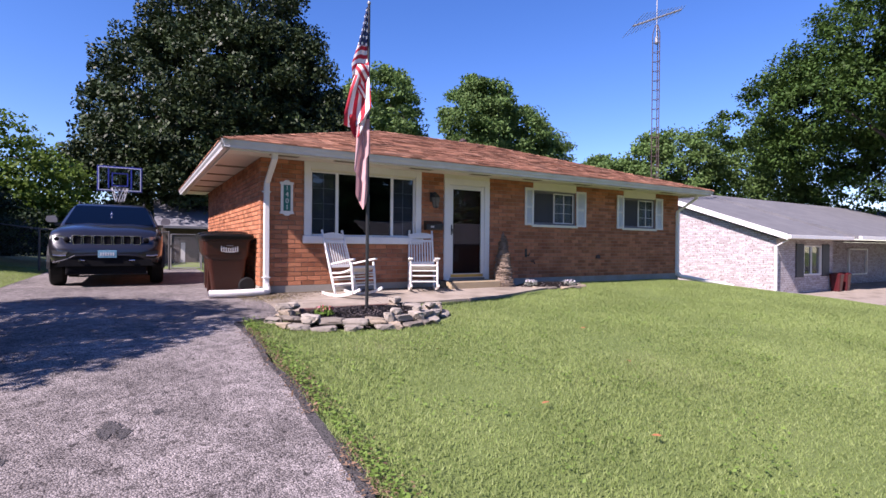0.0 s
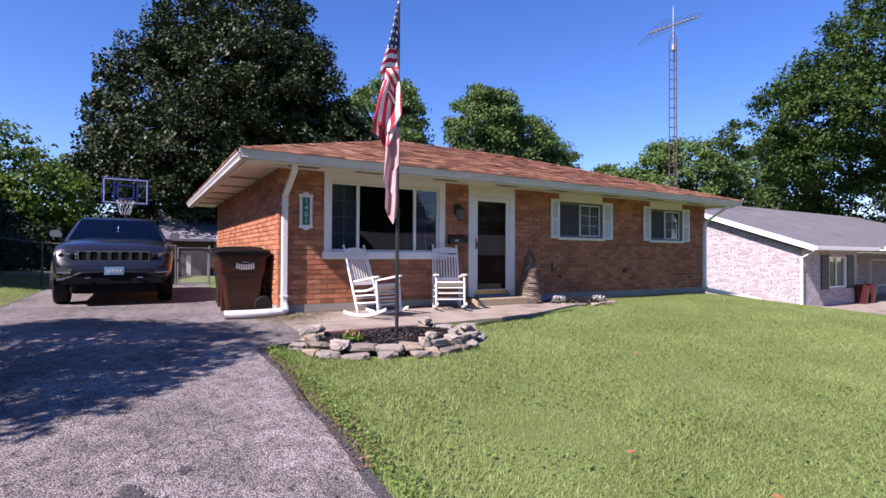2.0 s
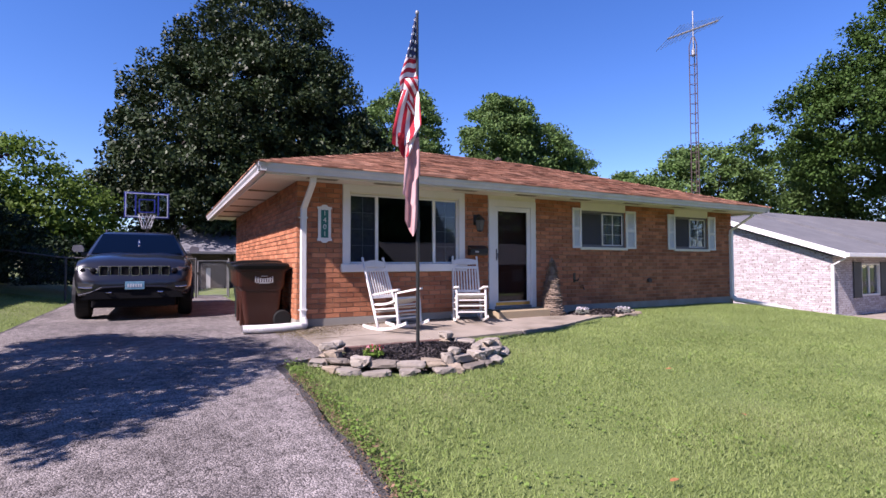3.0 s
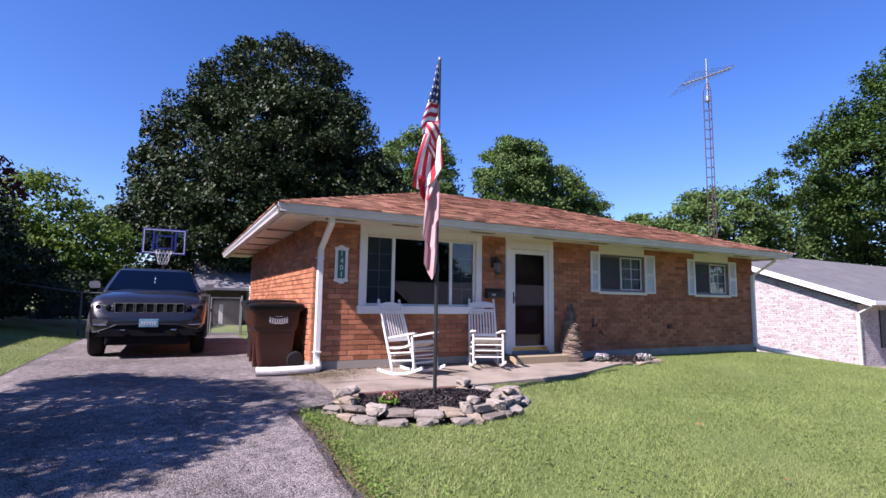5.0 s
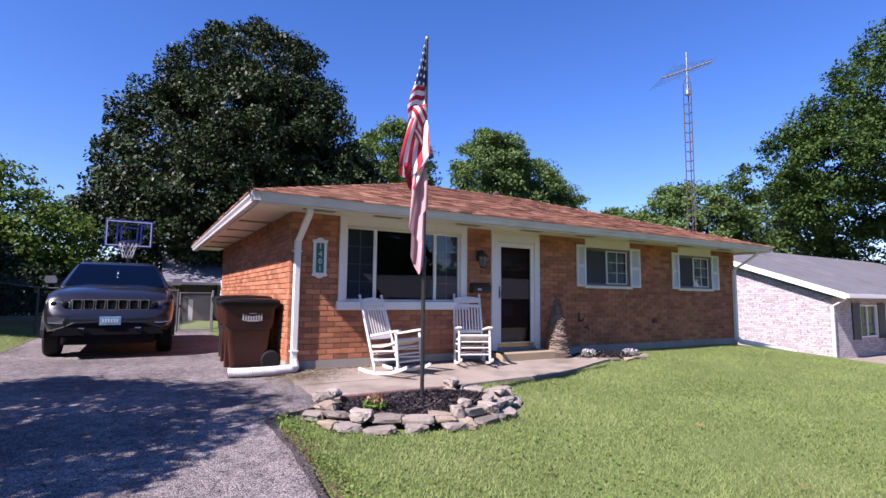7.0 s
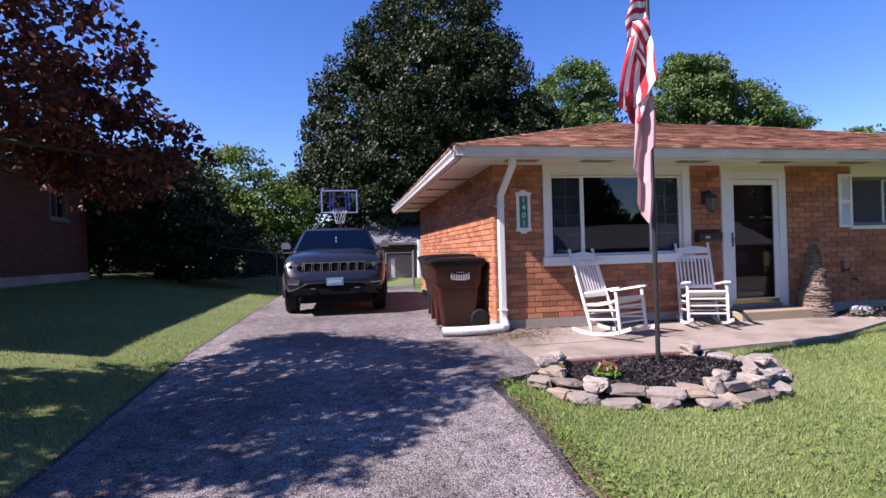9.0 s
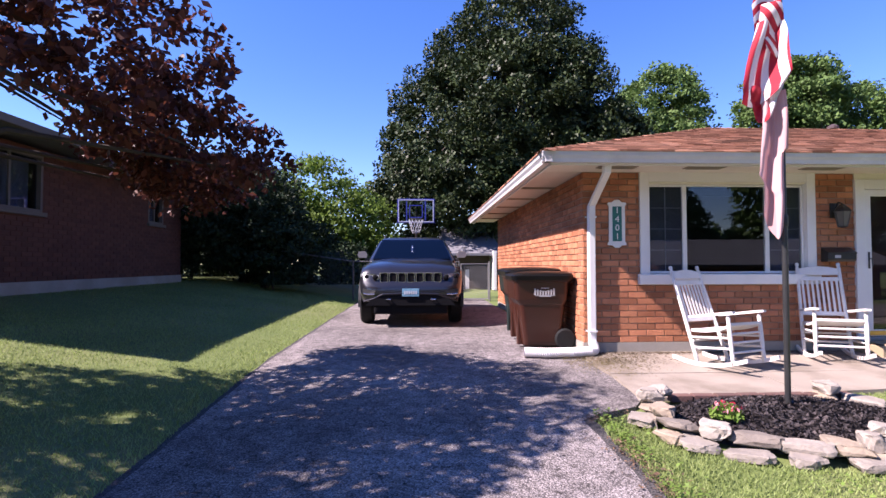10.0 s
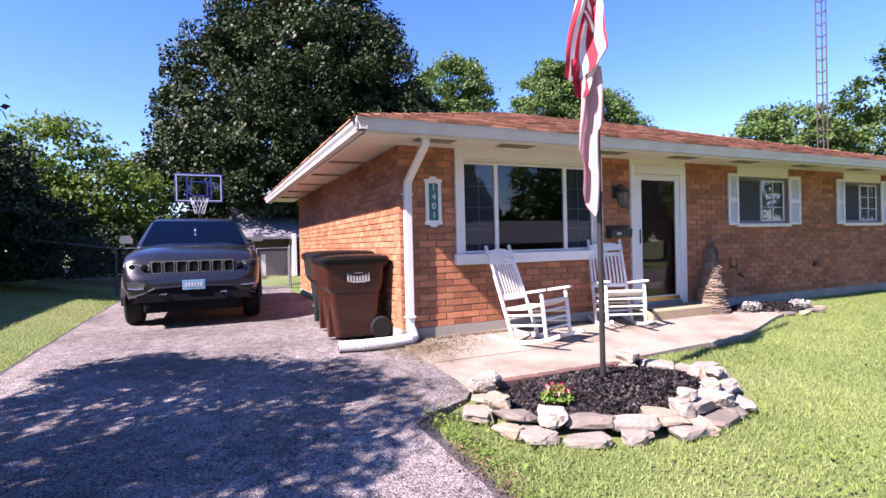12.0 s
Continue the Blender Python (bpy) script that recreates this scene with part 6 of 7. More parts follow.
def whitewashed():
    """White-painted brick worn through to red in places."""
    m = bpy.data.materials.new("whitewashed_brick")
    m.use_nodes = True
    n, ln = m.node_tree.nodes, m.node_tree.links
    b = n["Principled BSDF"]
    b.inputs["Roughness"].default_value = 0.9
    geo = n.new("ShaderNodeNewGeometry")
    sep = n.new("ShaderNodeSeparateXYZ")
    ln.new(geo.outputs["Position"], sep.inputs[0])
    add = n.new("ShaderNodeMath")
    ln.new(sep.outputs[0], add.inputs[0])
    ln.new(sep.outputs[1], add.inputs[1])
    cmb = n.new("ShaderNodeCombineXYZ")
    ln.new(add.outputs[0], cmb.inputs[0])
    ln.new(sep.outputs[2], cmb.inputs[1])
    br = n.new("ShaderNodeTexBrick")
    br.inputs["Color1"].default_value, br.inputs["Color2"].default_value, br.inputs["Mortar"].default_value = (0.45, 0.415, 0.425, 1), (0.27, 0.225, 0.22, 1), (0.27, 0.245, 0.245, 1)
    br.inputs["Bias"].default_value = -0.25
    br.inputs["Scale"].default_value, br.inputs["Mortar Size"].default_value = 1.0, 0.008
    br.inputs["Brick Width"].default_value, br.inputs["Row Height"].default_value = 0.22, 0.075
    ln.new(cmb.outputs[0], br.inputs["Vector"])
    ns = n.new("ShaderNodeTexNoise")
    ns.inputs["Scale"].default_value, ns.inputs["Detail"].default_value = 13.0, 6.0
    ln.new(geo.outputs["Position"], ns.inputs["Vector"])
    mr = n.new("ShaderNodeMapRange")
    mr.inputs[1].default_value, mr.inputs[2].default_value = 0.56, 0.68
    ln.new(ns.outputs["Fac"], mr.inputs[0])
    mx = n.new("ShaderNodeMix")
    mx.data_type = "RGBA"
    ln.new(mr.outputs[0], mx.inputs[0])
    ln.new(br.outputs["Color"], mx.inputs[6])
    mx.inputs[7].default_value = (0.17, 0.115, 0.105, 1)
    ln.new(mx.outputs[2], b.inputs["Base Color"])
    bp = n.new("ShaderNodeBump")
    bp.inputs["Strength"].default_value, bp.inputs["Distance"].default_value = 0.5, 0.01
    ln.new(br.outputs["Fac"], bp.inputs["Height"])
    bp.invert = True
    ln.new(bp.outputs[0], b.inputs["Normal"])
    return m


LIMEWASH = whitewashed()


def sloped_roof(x0, x1, y0, y1, z_eave, z_ridge, y_ridge, thick, mat, parent, label=""):
    """Two planes meeting at a ridge along x."""
    prof = [(y0, z_eave), (y_ridge, z_ridge), (y1, z_eave), (y1, z_eave - thick), (y_ridge, z_ridge - thick), (y0, z_eave - thick)]
    bm = prism(prof, x0, x1, m=Matrix(((0, 0, 1, 0), (1, 0, 0, 0), (0, 1, 0, 0), (0, 0, 0, 1))))
    return part("roof", bm, mat, parent, label)


def white_brick_house():
    h = thing("white_brick_house", "low whitewashed brick house with grey shingle roof", "house")
    x0 = 19.6
    side = Matrix(((0, 0, 1, 0), (1, 0, 0, 0), (0, 1, 0, 0), (0, 0, 0, 1)))
    part("wall", prism([(9.46, -0.3), (9.46, 2.08), (15.0, 4.02), (20.5, 2.08), (20.5, -0.3)], x0, x0 + 0.25, m=side), LIMEWASH, h, "whitewashed brick gable wall")
    w = wall_with_holes("wall", "whitewashed brick front wall", x0 + 0.25, 23.9, -0.3, 2.12, 9.46, 9.7, [(21.55, 22.95, 0.72, 1.84)], LIMEWASH, h)
    part("wall", block(23.9, 55, 10.9, 11.15, -0.3, 2.04), LIMEWASH, h, "recessed whitewashed brick wall under the porch")
    part("wall", block(23.65, 23.9, 9.7, 10.9, -0.3, 2.04), LIMEWASH, h)
    sloped_roof(x0 - 0.28, 24.2, 8.95, 21.0, 2.20, 4.30, 15.0, 0.14, ROOF_GREY, h, "grey asphalt shingle roof")
    sloped_roof(24.2, 55, 8.72, 21.8, 2.235, 4.36, 15.0, 0.14, ROOF_GREY, h, "grey asphalt shingle roof over the porch")
    for s, (a, b) in enumerate((((8.95, 2.20), (15.0, 4.30)), ((21.0, 2.20), (15.0, 4.30)))):
        part("rake_board", prism([(a[0], a[1] - 0.18), (b[0], b[1] - 0.18), (b[0], b[1] + 0.015), (a[0], a[1] + 0.015)], x0 - 0.32, x0 - 0.285, m=side), WHITE, h, "white rake board")
    part("gutter", block(x0 - 0.3, 24.2, 8.85, 8.95, 2.06, 2.19, 0.01), WHITE, h)
    part("gutter", block(24.2, 55, 8.61, 8.72, 2.09, 2.225, 0.01), WHITE, h)
    part("soffit", block(x0, 24.0, 8.95, 9.46, 2.05, 2.07), CREAM, h)
    part("porch_ceiling", block(24.0, 54.5, 8.75, 11.0, 2.05, 2.07), WINDOW_TAN, h)
    win = part("window", frame_border(21.55, 22.95, 0.72, 1.84, 0.05, 9.44, 9.6), WHITE, h, "white framed window")
    part("pane", block(21.6, 22.9, 9.52, 9.526, 0.77, 1.79), PANE, win).visible_shadow = False
    part("mullion", block(22.22, 22.26, 9.48, 9.53, 0.77, 1.79), WHITE, win)
    part("room_dark", block(21.5, 23.0, 9.9, 9.95, 0.6, 1.95), DARK, win)
    for a in (20.95, 22.97):
        part("shutter", block(a, a + 0.57, 9.415, 9.455, 0.66, 1.90, 0.01), SLATE, h, "dark grey board shutter")
    d = part("door", block(25.75, 26.75, 10.83, 10.895, 0.0, 2.0, 0.01), SLATE, h, "dark front door under the porch")
    part("door_glass", block(26.0, 26.5, 10.815, 10.828, 0.9, 1.8), PANE, d)
    part("window", frame_border(29, 31, 0.5, 1.75, 0.06, 10.8, 10.895), WHITE, h)
    for x in (27.9, 32.5):
        part("porch_post", block(x, x + 0.12, 8.8, 8.92, 0.0, 2.05, 0.01), WHITE, h)
    secs = [[(x0 - 0.12 + a, yy + b, zz) for a, b in ((-0.04, -0.035), (0.04, -0.035), (0.04, 0.035), (-0.04, 0.035))] for yy, zz in ((9.0, 2.08), (9.05, 2.0), (9.40, 1.8), (9.40, -0.05))]
    part("downspout", loft(secs), WHITE, h, "white downspout at the corner")
    return h


white_brick_house()
RED_BIN = surface("red_plastic", (0.075, 0.008, 0.011), (0.06, 0.007, 0.009), 5, 0.4, bump=0.05)
for k, x in enumerate((23.75, 24.4)):
    b = thing("red_bin", "red plastic bin standing under the neighbouring porch", "bin", (x, 9.25, g(x, 9.25) + 0.02), group="red bins")
    part("body", loft([[(a, c, z) for a, c in rounded(r, r, 0.06)] for z, r in ((0, 0.14), (0.62, 0.185))]), RED_BIN, b)
    part("lid", loft([[(a, c, z) for a, c in rounded(r, r, 0.06)] for z, r in ((0.62, 0.20), (0.66, 0.20), (0.72, 0.13))]), RED_BIN, b)


def drive_next():
    v, f = [], []
    ys = [-9 + 0.5 * i for i in range(43)]
    for y in ys:
        for x in (18.9, 21, 24, 28, 34):
            left = x if x > 19 else 18.2 + 1.2 * float(ease(6.5, 9.2, y))
            v.append((left, y, float(level(left, y)) + 0.02))
    for j in range(len(ys) - 1):
        for k in range(4):
            f.append((j * 5 + k, j * 5 + k + 1, j * 5 + k + 6, j * 5 + k + 5))
    tagged(mesh_from("driveway_next_door", np.array(v), np.array(f), SLAB), "pale concrete driveway of the white brick house", "driveway", kind="structure")


drive_next()


def left_house():
    """Brown brick house next door, its eave shading the grass."""
    h = thing("brown_brick_house", "brown brick house in deep shade beside the lawn", "house")
    holes = [(10.25, 11.57, 2.88, 3.84), (14.95, 15.65, 2.98, 3.70)]
    m = wall_with_holes("wall", "brown brick side wall", 8.2, 16.6, 1.72, 3.95, 0, 0.25, holes, BRICK_NEXT, h)
    for v in m.data.vertices:
        x, y, z = v.co
        v.co = (-6.5 - y, x, z)
    verts, faces = [], []
    quad = np.array([[0, 1, 5, 4], [1, 2, 6, 5], [2, 3, 7, 6], [3, 0, 4, 7], [4, 5, 6, 7]])
    rnd = random.Random(3)
    for j in range(27):
        z = 1.725 + 0.0816 * j
        y = 8.2 + (0.1175 if j % 2 else 0)
        while y < 16.55:
            p, q = y, min(y + 0.224, 16.6)
            if not any(p < b and q > a and z + 0.07 > c and z < d for a, b, c, d in holes):
                o = len(verts)
                dx = -6.5 + rnd.uniform(-0.002, 0.003)
                verts += [(dx - 0.004, p, z), (dx - 0.004, q, z), (dx - 0.004, q, z + 0.07), (dx - 0.004, p, z + 0.07)]
                verts += [(dx + 0.007, p + 0.004, z + 0.004), (dx + 0.007, q - 0.004, z + 0.004), (dx + 0.007, q - 0.004, z + 0.066), (dx + 0.007, p + 0.004, z + 0.066)]
                faces += (quad + o).tolist()
            y += 0.235
    tagged(mesh_from("bricks", np.array(verts), np.array(faces), BRICK_NEXT, m, "brown bricks in running bond"), kind="stuff")
    bm = block(-15.5, -6.75, 8.2, 8.45, 1.0, 3.95)
    block(-15.5, -6.75, 16.35, 16.6, 1.0, 3.95, bm=bm)
    block(-15.75, -15.5, 8.2, 16.6, 1.0, 3.95, bm=bm)
    part("far_walls", bm, BRICK_NEXT, h)
    part("foundation", block(-6.75, -6.48, 8.18, 16.62, 0.9, 1.72), CONCRETE_BASE, h, "concrete foundation strip")
    for a, b, c, d in holes:
        f = frame_border(a, b, c, d, 0.05, 0, 0.1)
        for v in f.verts:
            x, y, z = v.co
            v.co = (-6.5 - y - 0.02 + 0.03, x, z)
        w = part("window", f, WINDOW_TAN, h, "tan framed sash window")
        part("pane", block(-6.57, -6.564, a + 0.05, b - 0.05, c + 0.05, d - 0.05), PANE, w).visible_shadow = False
        part("mullion", block(-6.56, -6.53, (a + b) / 2 - 0.02, (a + b) / 2 + 0.02, c + 0.05, d - 0.05), WINDOW_TAN, w)
        part("blind", block(-6.72, -6.70, a + (0.05 if a > 12 else 0.6), b - 0.05, c + 0.05, d - 0.05), CURTAIN, w, "drawn grey blind")
        part("sill", block(-6.5, -6.44, a - 0.05, b + 0.05, c - 0.07, c, 0.006), WINDOW_TAN, w)
    bm = bmesh.new()
    c = [bm.verts.new(p) for p in ((-16.3, 7.7, 4.05), (-5.8, 7.7, 4.05), (-5.8, 17.4, 4.05), (-16.3, 17.4, 4.05))]
    r = [bm.verts.new((-11.3, 12.4, 5.6)), bm.verts.new((-10.8, 12.4, 5.6))]
    for q in ((c[0], c[1], r[1], r[0]), (c[2], c[3], r[0], r[1]), (c[3], c[0], r[0]), (c[1], c[2], r[1]), (c[0], c[3], c[2], c[1])):
        bm.faces.new(q)
    part("roof", bm, ROOF_GREY, h, "grey shingle hip roof")
    part("gutter", block(-5.8, -5.7, 7.7, 17.4, 3.95, 4.07, 0.01), WINDOW_TAN, h, "dull tan gutter")


left_house()


def far_house():
    h = thing("opposite_house", "low house across the street with a grey roof", "house")
    part("wall", block(19, 37, -32, -24, -0.9, 1.9), BRICK_NEXT, h)
    sloped_roof(18.2, 37.8, -33, -23, 1.9, 4.1, -28, 0.15, ROOF_GREY, h)
    for x in (21, 26, 31, 34):
        part("window", block(x, x + 1.4, -24.0, -23.96, 0.2, 1.4), CURTAIN, h)


far_house()


def shed():
    s = thing("shed", "grey garage with low roof beyond the back fence", "shed", (0, 0, 0))
    part("wall", block(1.2, 7.5, 25.2, 28.5, 0.8, 2.45), SHED_WALL, s)
    sloped_roof(0.9, 7.8, 24.2, 30.2, 2.45, 3.75, 27.2, 0.1, SHED_GREY, s, "pale grey metal roof")
    part("door_leaf", block(3.0, 3.12, 23.9, 25.2, 0.9, 2.55), WHITE, s, "white open door leaf")
    # Dark panel on the solid wall paints the shade of an open doorway.
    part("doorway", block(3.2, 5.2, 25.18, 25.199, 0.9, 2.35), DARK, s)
    part("pale_board", block(1.9, 2.06, 24.9, 24.95, 0.9, 1.75), WHITE_OLD, s)


SHED_WALL = surface("brown_siding", (0.10, 0.08, 0.07), (0.07, 0.055, 0.05), 3, 0.8, bump=0.1)
SHED_GREY = surface("grey_roof_sheet", (0.18, 0.18, 0.195), (0.14, 0.14, 0.155), 3, 0.8, bump=0.1)
shed()


# ---- fence, hoop, tower ----
def chain_link(x0, x1, y, z, h, parent, gap=0.075, mat=None):
    """Diagonal wires between two posts."""
    v, f = [], []
    w = x1 - x0
    k = -h
    while k < w:
        for s in (1, -1):
            a, b = (k, 0.0), (k + h, h)
            if a[0] < 0:
                a = (0.0, -k)
            if b[0] > w:
                b = (w, w - k)
            pa, pb = ((x0 + a[0], z + a[1]), (x0 + b[0], z + b[1])) if s > 0 else ((x1 - a[0], z + a[1]), (x1 - b[0], z + b[1]))
            o = len(v)
            d = 0.0016
            for px, pz in (pa, pb):
                v += [(px - d, y, pz + d), (px + d, y - d, pz - d), (px + d, y + d, pz - d)]
            f += [(o, o + 1, o + 4, o + 3), (o + 1, o + 2, o + 5, o + 4), (o + 2, o, o + 3, o + 5)]
        k += gap
    tagged(mesh_from("wire_mesh", np.array(v), np.array(f), mat or GALV, parent, "woven diagonal wire mesh"), kind="stuff")


DULL_STEEL = surface("dull_steel", (0.11, 0.11, 0.11), (0.08, 0.08, 0.08), 9, 0.7, 0.4, bump=0.05)
fence = thing("chain_link_fence", "grey chain-link fence across the back of the yard", "fence", (0, 0, 0))
xs = [-9.3, -6.9, -4.5, -2.1, 0.3, 1.12]
for x in xs:
    z = g(x, 18.2)
    part("post", rod([(x, 18.2, z - 0.1), (x, 18.2, z + 1.22)], 0.028, 10), DULL_STEEL, fence)
for a, b in zip(xs, xs[1:]):
    za, zb = g(a, 18.2), g(b, 18.2)
    part("rail", rod([(a, 18.2, za + 1.18), (b, 18.2, zb + 1.18)], 0.02, 8), DULL_STEEL, fence)
    chain_link(a + 0.03, b - 0.03, 18.2, max(za, zb) + 0.03, 1.12, fence, mat=DULL_STEEL)
gate = thing("fence_gate", "grey chain-link gate beside the brick house", "gate", (0, 0, 0))
zg = g(1.6, 18.1)
fr = rod([(1.17, 18.15, zg + 0.06), (1.17, 18.15, zg + 1.12), (2.0, 18.15, zg + 1.12), (2.0, 18.15, zg + 0.06), (1.17, 18.15, zg + 0.06)], 0.02, 8)
part("gate_frame", fr, GALV, gate)
part("latch", block(1.13, 1.2, 18.08, 18.12, zg + 0.7, zg + 0.78, 0.004), BLACK, gate)
chain_link(1.19, 1.98, 18.15, zg + 0.08, 1.03, gate, 0.06)
part("hinge_post", rod([(2.04, 18.15, zg - 0.1), (2.04, 18.15, zg + 1.2)], 0.028, 10), GALV, gate)

HOOP_BLUE = surface("blue_frame", (0.02, 0.03, 0.22), (0.03, 0.04, 0.27), 6, 0.4, bump=0.02)
BOARD = clear("acrylic_board", (0.85, 0.9, 1.0), 0.02, 0.8)
NET = surface("white_net", (0.75, 0.75, 0.75), (0.65, 0.65, 0.65), 20, 0.8, bump=0)


RIM_GREY = surface("pale_blue_rim", (0.38, 0.40, 0.52), (0.32, 0.34, 0.46), 6, 0.5, bump=0.05)


def basketball_hoop():
    h = thing("basketball_hoop", "portable basketball hoop with clear blue-framed backboard", "basketball hoop", (-0.21, 19.0, g(-0.2, 19)))
    part("base", block(-0.4, 0.4, 0.9, 1.8, 0.0, 0.22, 0.05), BLACK, h)
    part("pole", rod([(0, 1.15, 0.2), (0, 0.9, 1.8), (0, 0.75, 2.9)], 0.04, 10), BLACK, h)
    part("arm", rod([(0, 0.78, 2.7), (0, 0.02, 2.85)], 0.025, 8), BLACK, h)
    part("arm", rod([(0, 0.76, 2.85), (0, 0.02, 3.05)], 0.025, 8), BLACK, h)
    b = part("backboard", block(-0.55, 0.55, 0.0, 0.01, 2.48, 3.17), BOARD, h, "clear acrylic board")
    part("board_frame", frame_border(-0.57, 0.57, 2.46, 3.19, 0.03, -0.012, 0.03), RIM_GREY, b, "pale rim")
    part("board_frame", frame_border(-0.60, 0.60, 2.43, 3.22, 0.035, 0.0, 0.035), HOOP_BLUE, b, "blue rim")
    part("target", frame_border(-0.22, 0.22, 2.60, 3.02, 0.035, -0.016, -0.012), HOOP_BLUE, b, "blue target square")
    for s in (-1, 1):
        part("stripe", block(s * 0.3 - 0.02, s * 0.3 + 0.02, -0.016, -0.012, 2.52, 3.14), HOOP_BLUE, b)
    ring = [(0.225 * math.cos(a), -0.35 + 0.225 * math.sin(a), 2.52) for a in [2 * math.pi * k / 24 for k in range(25)]]
    part("rim", rod(ring, 0.009, 6), SLATE, h)
    part("rim_plate", block(-0.08, 0.08, -0.13, -0.005, 2.49, 2.53, 0.005), SLATE, h)
    bm = bmesh.new()
    for k in range(12):
        for s in (-1, 1):
            pts = []
            for i in range(6):
                t = i / 5
                r = 0.225 - 0.11 * t
                a = 2 * math.pi * (k + s * 1.5 * t) / 12
                pts.append((r * math.cos(a), -0.35 + r * math.sin(a), 2.51 - 0.42 * t))
            rod(pts, 0.006, 4, bm)
    tagged(part("net", bm, NET, h, "white cord net"), kind="stuff")


basketball_hoop()


def antenna_tower():
    x, y = 17.7, 13.0
    z0 = g(x, y)
    t = thing("antenna_tower", "tall triangular lattice tower carrying a television antenna", "antenna", (x, y, z0))
    H = 10.2
    c = [(0.15 * math.cos(a), 0.15 * math.sin(a)) for a in (0.4, 0.4 + 2.094, 0.4 + 4.189)]
    for a, b in c:
        part("leg", rod([(a, b, -0.1), (a, b, H - 0.35), (a * 0.3, b * 0.3, H)], 0.019, 6), RUST, t)
    for k in range(26):
        z = 0.25 + 0.37 * k
        for i in range(3):
            p, q = c[i], c[(i + 1) % 3]
            part("brace", rod([(*p, z), (*q, z)], 0.010, 5), RUST, t)
    part("mast", rod([(0, 0, H - 0.6), (0, 0, H + 1.0)], 0.02, 8), GALV, t)
    d = Vector((0.86, -0.51, 0.05))
    boom_a, boom_b = Vector((0, 0, H + 0.25)) - d * 0.95, Vector((0, 0, H + 0.25)) + d * 0.95
    boom_b.z += 0.32
    boom_a.z -= 0.26
    bo = part("boom", rod([boom_a, boom_b], 0.035, 6), GALV, t)
    side = Vector((0.51, 0.86, 0)).normalized()
    for k in range(13):
        p = boom_a.lerp(boom_b, k / 12)
        L = 1.15 - 0.065 * k
        part("element", rod([p - side * L, p + side * L], 0.009, 5), GALV, bo)
    part("rotor", lathe([(0.05, H - 0.75), (0.07, H - 0.7), (0.07, H - 0.5), (0.04, H - 0.45)], 10), GALV, t)


RUST = surface("rusty_steel", (0.085, 0.055, 0.052), (0.06, 0.042, 0.042), 8, 0.7, 0.3, bump=0.1)
antenna_tower()
vent = thing("roof_vent", "small round metal vent pipe on the roof ridge", "vent", (8.6, 12.9, 4.6))
part("pipe", lathe([(0.06, 0), (0.06, 0.22)], 12), RUST, vent)
part("cap", lathe([(0.11, 0.22), (0.11, 0.27), (0.03, 0.32)], 12), RUST, vent)
tap = thing("hose_tap", "small metal outdoor tap on the brick wall", "tap", (8.05, WY0 - 0.01, 1.36))
part("spout", rod([(0, 0, 0), (0, -0.08, 0), (0, -0.12, -0.05)], 0.014, 8), BLACK, tap)
part("tap_wheel", lathe([(0.035, 0.03), (0.035, 0.045)], 10, (0, -0.07, 0)), BLACK, tap)

bracket = thing("hose_bracket", "black metal hose bracket on the brick wall", "bracket", (7.88, WY0 - 0.008, 1.46))
part("back_plate", block(-0.03, 0.03, -0.012, 0.0, 0.0, 0.2, 0.003), BLACK, bracket)
part("hook", rod([(0, -0.01, 0.05), (0, -0.10, 0.04), (0, -0.13, 0.09)], 0.014, 8), BLACK, bracket)
wall_vent = thing("wall_vent", "small dark vent cap on the brick wall", "vent", (10.22, WY0 - 0.008, 1.42))
part("cap", prism([(-0.055, 0), (0.055, 0), (0.055, 0.08), (0, 0.10), (-0.055, 0.08)], 0, 0.045, m=Matrix.Rotation(radians(90), 4, "X")), RUST, wall_vent)


# ---- grass ----
BLADE = leafy("grass_blades", (0.198, 0.27, 0.074), (0.29, 0.348, 0.13), 0.4, 0.6, 0.12)


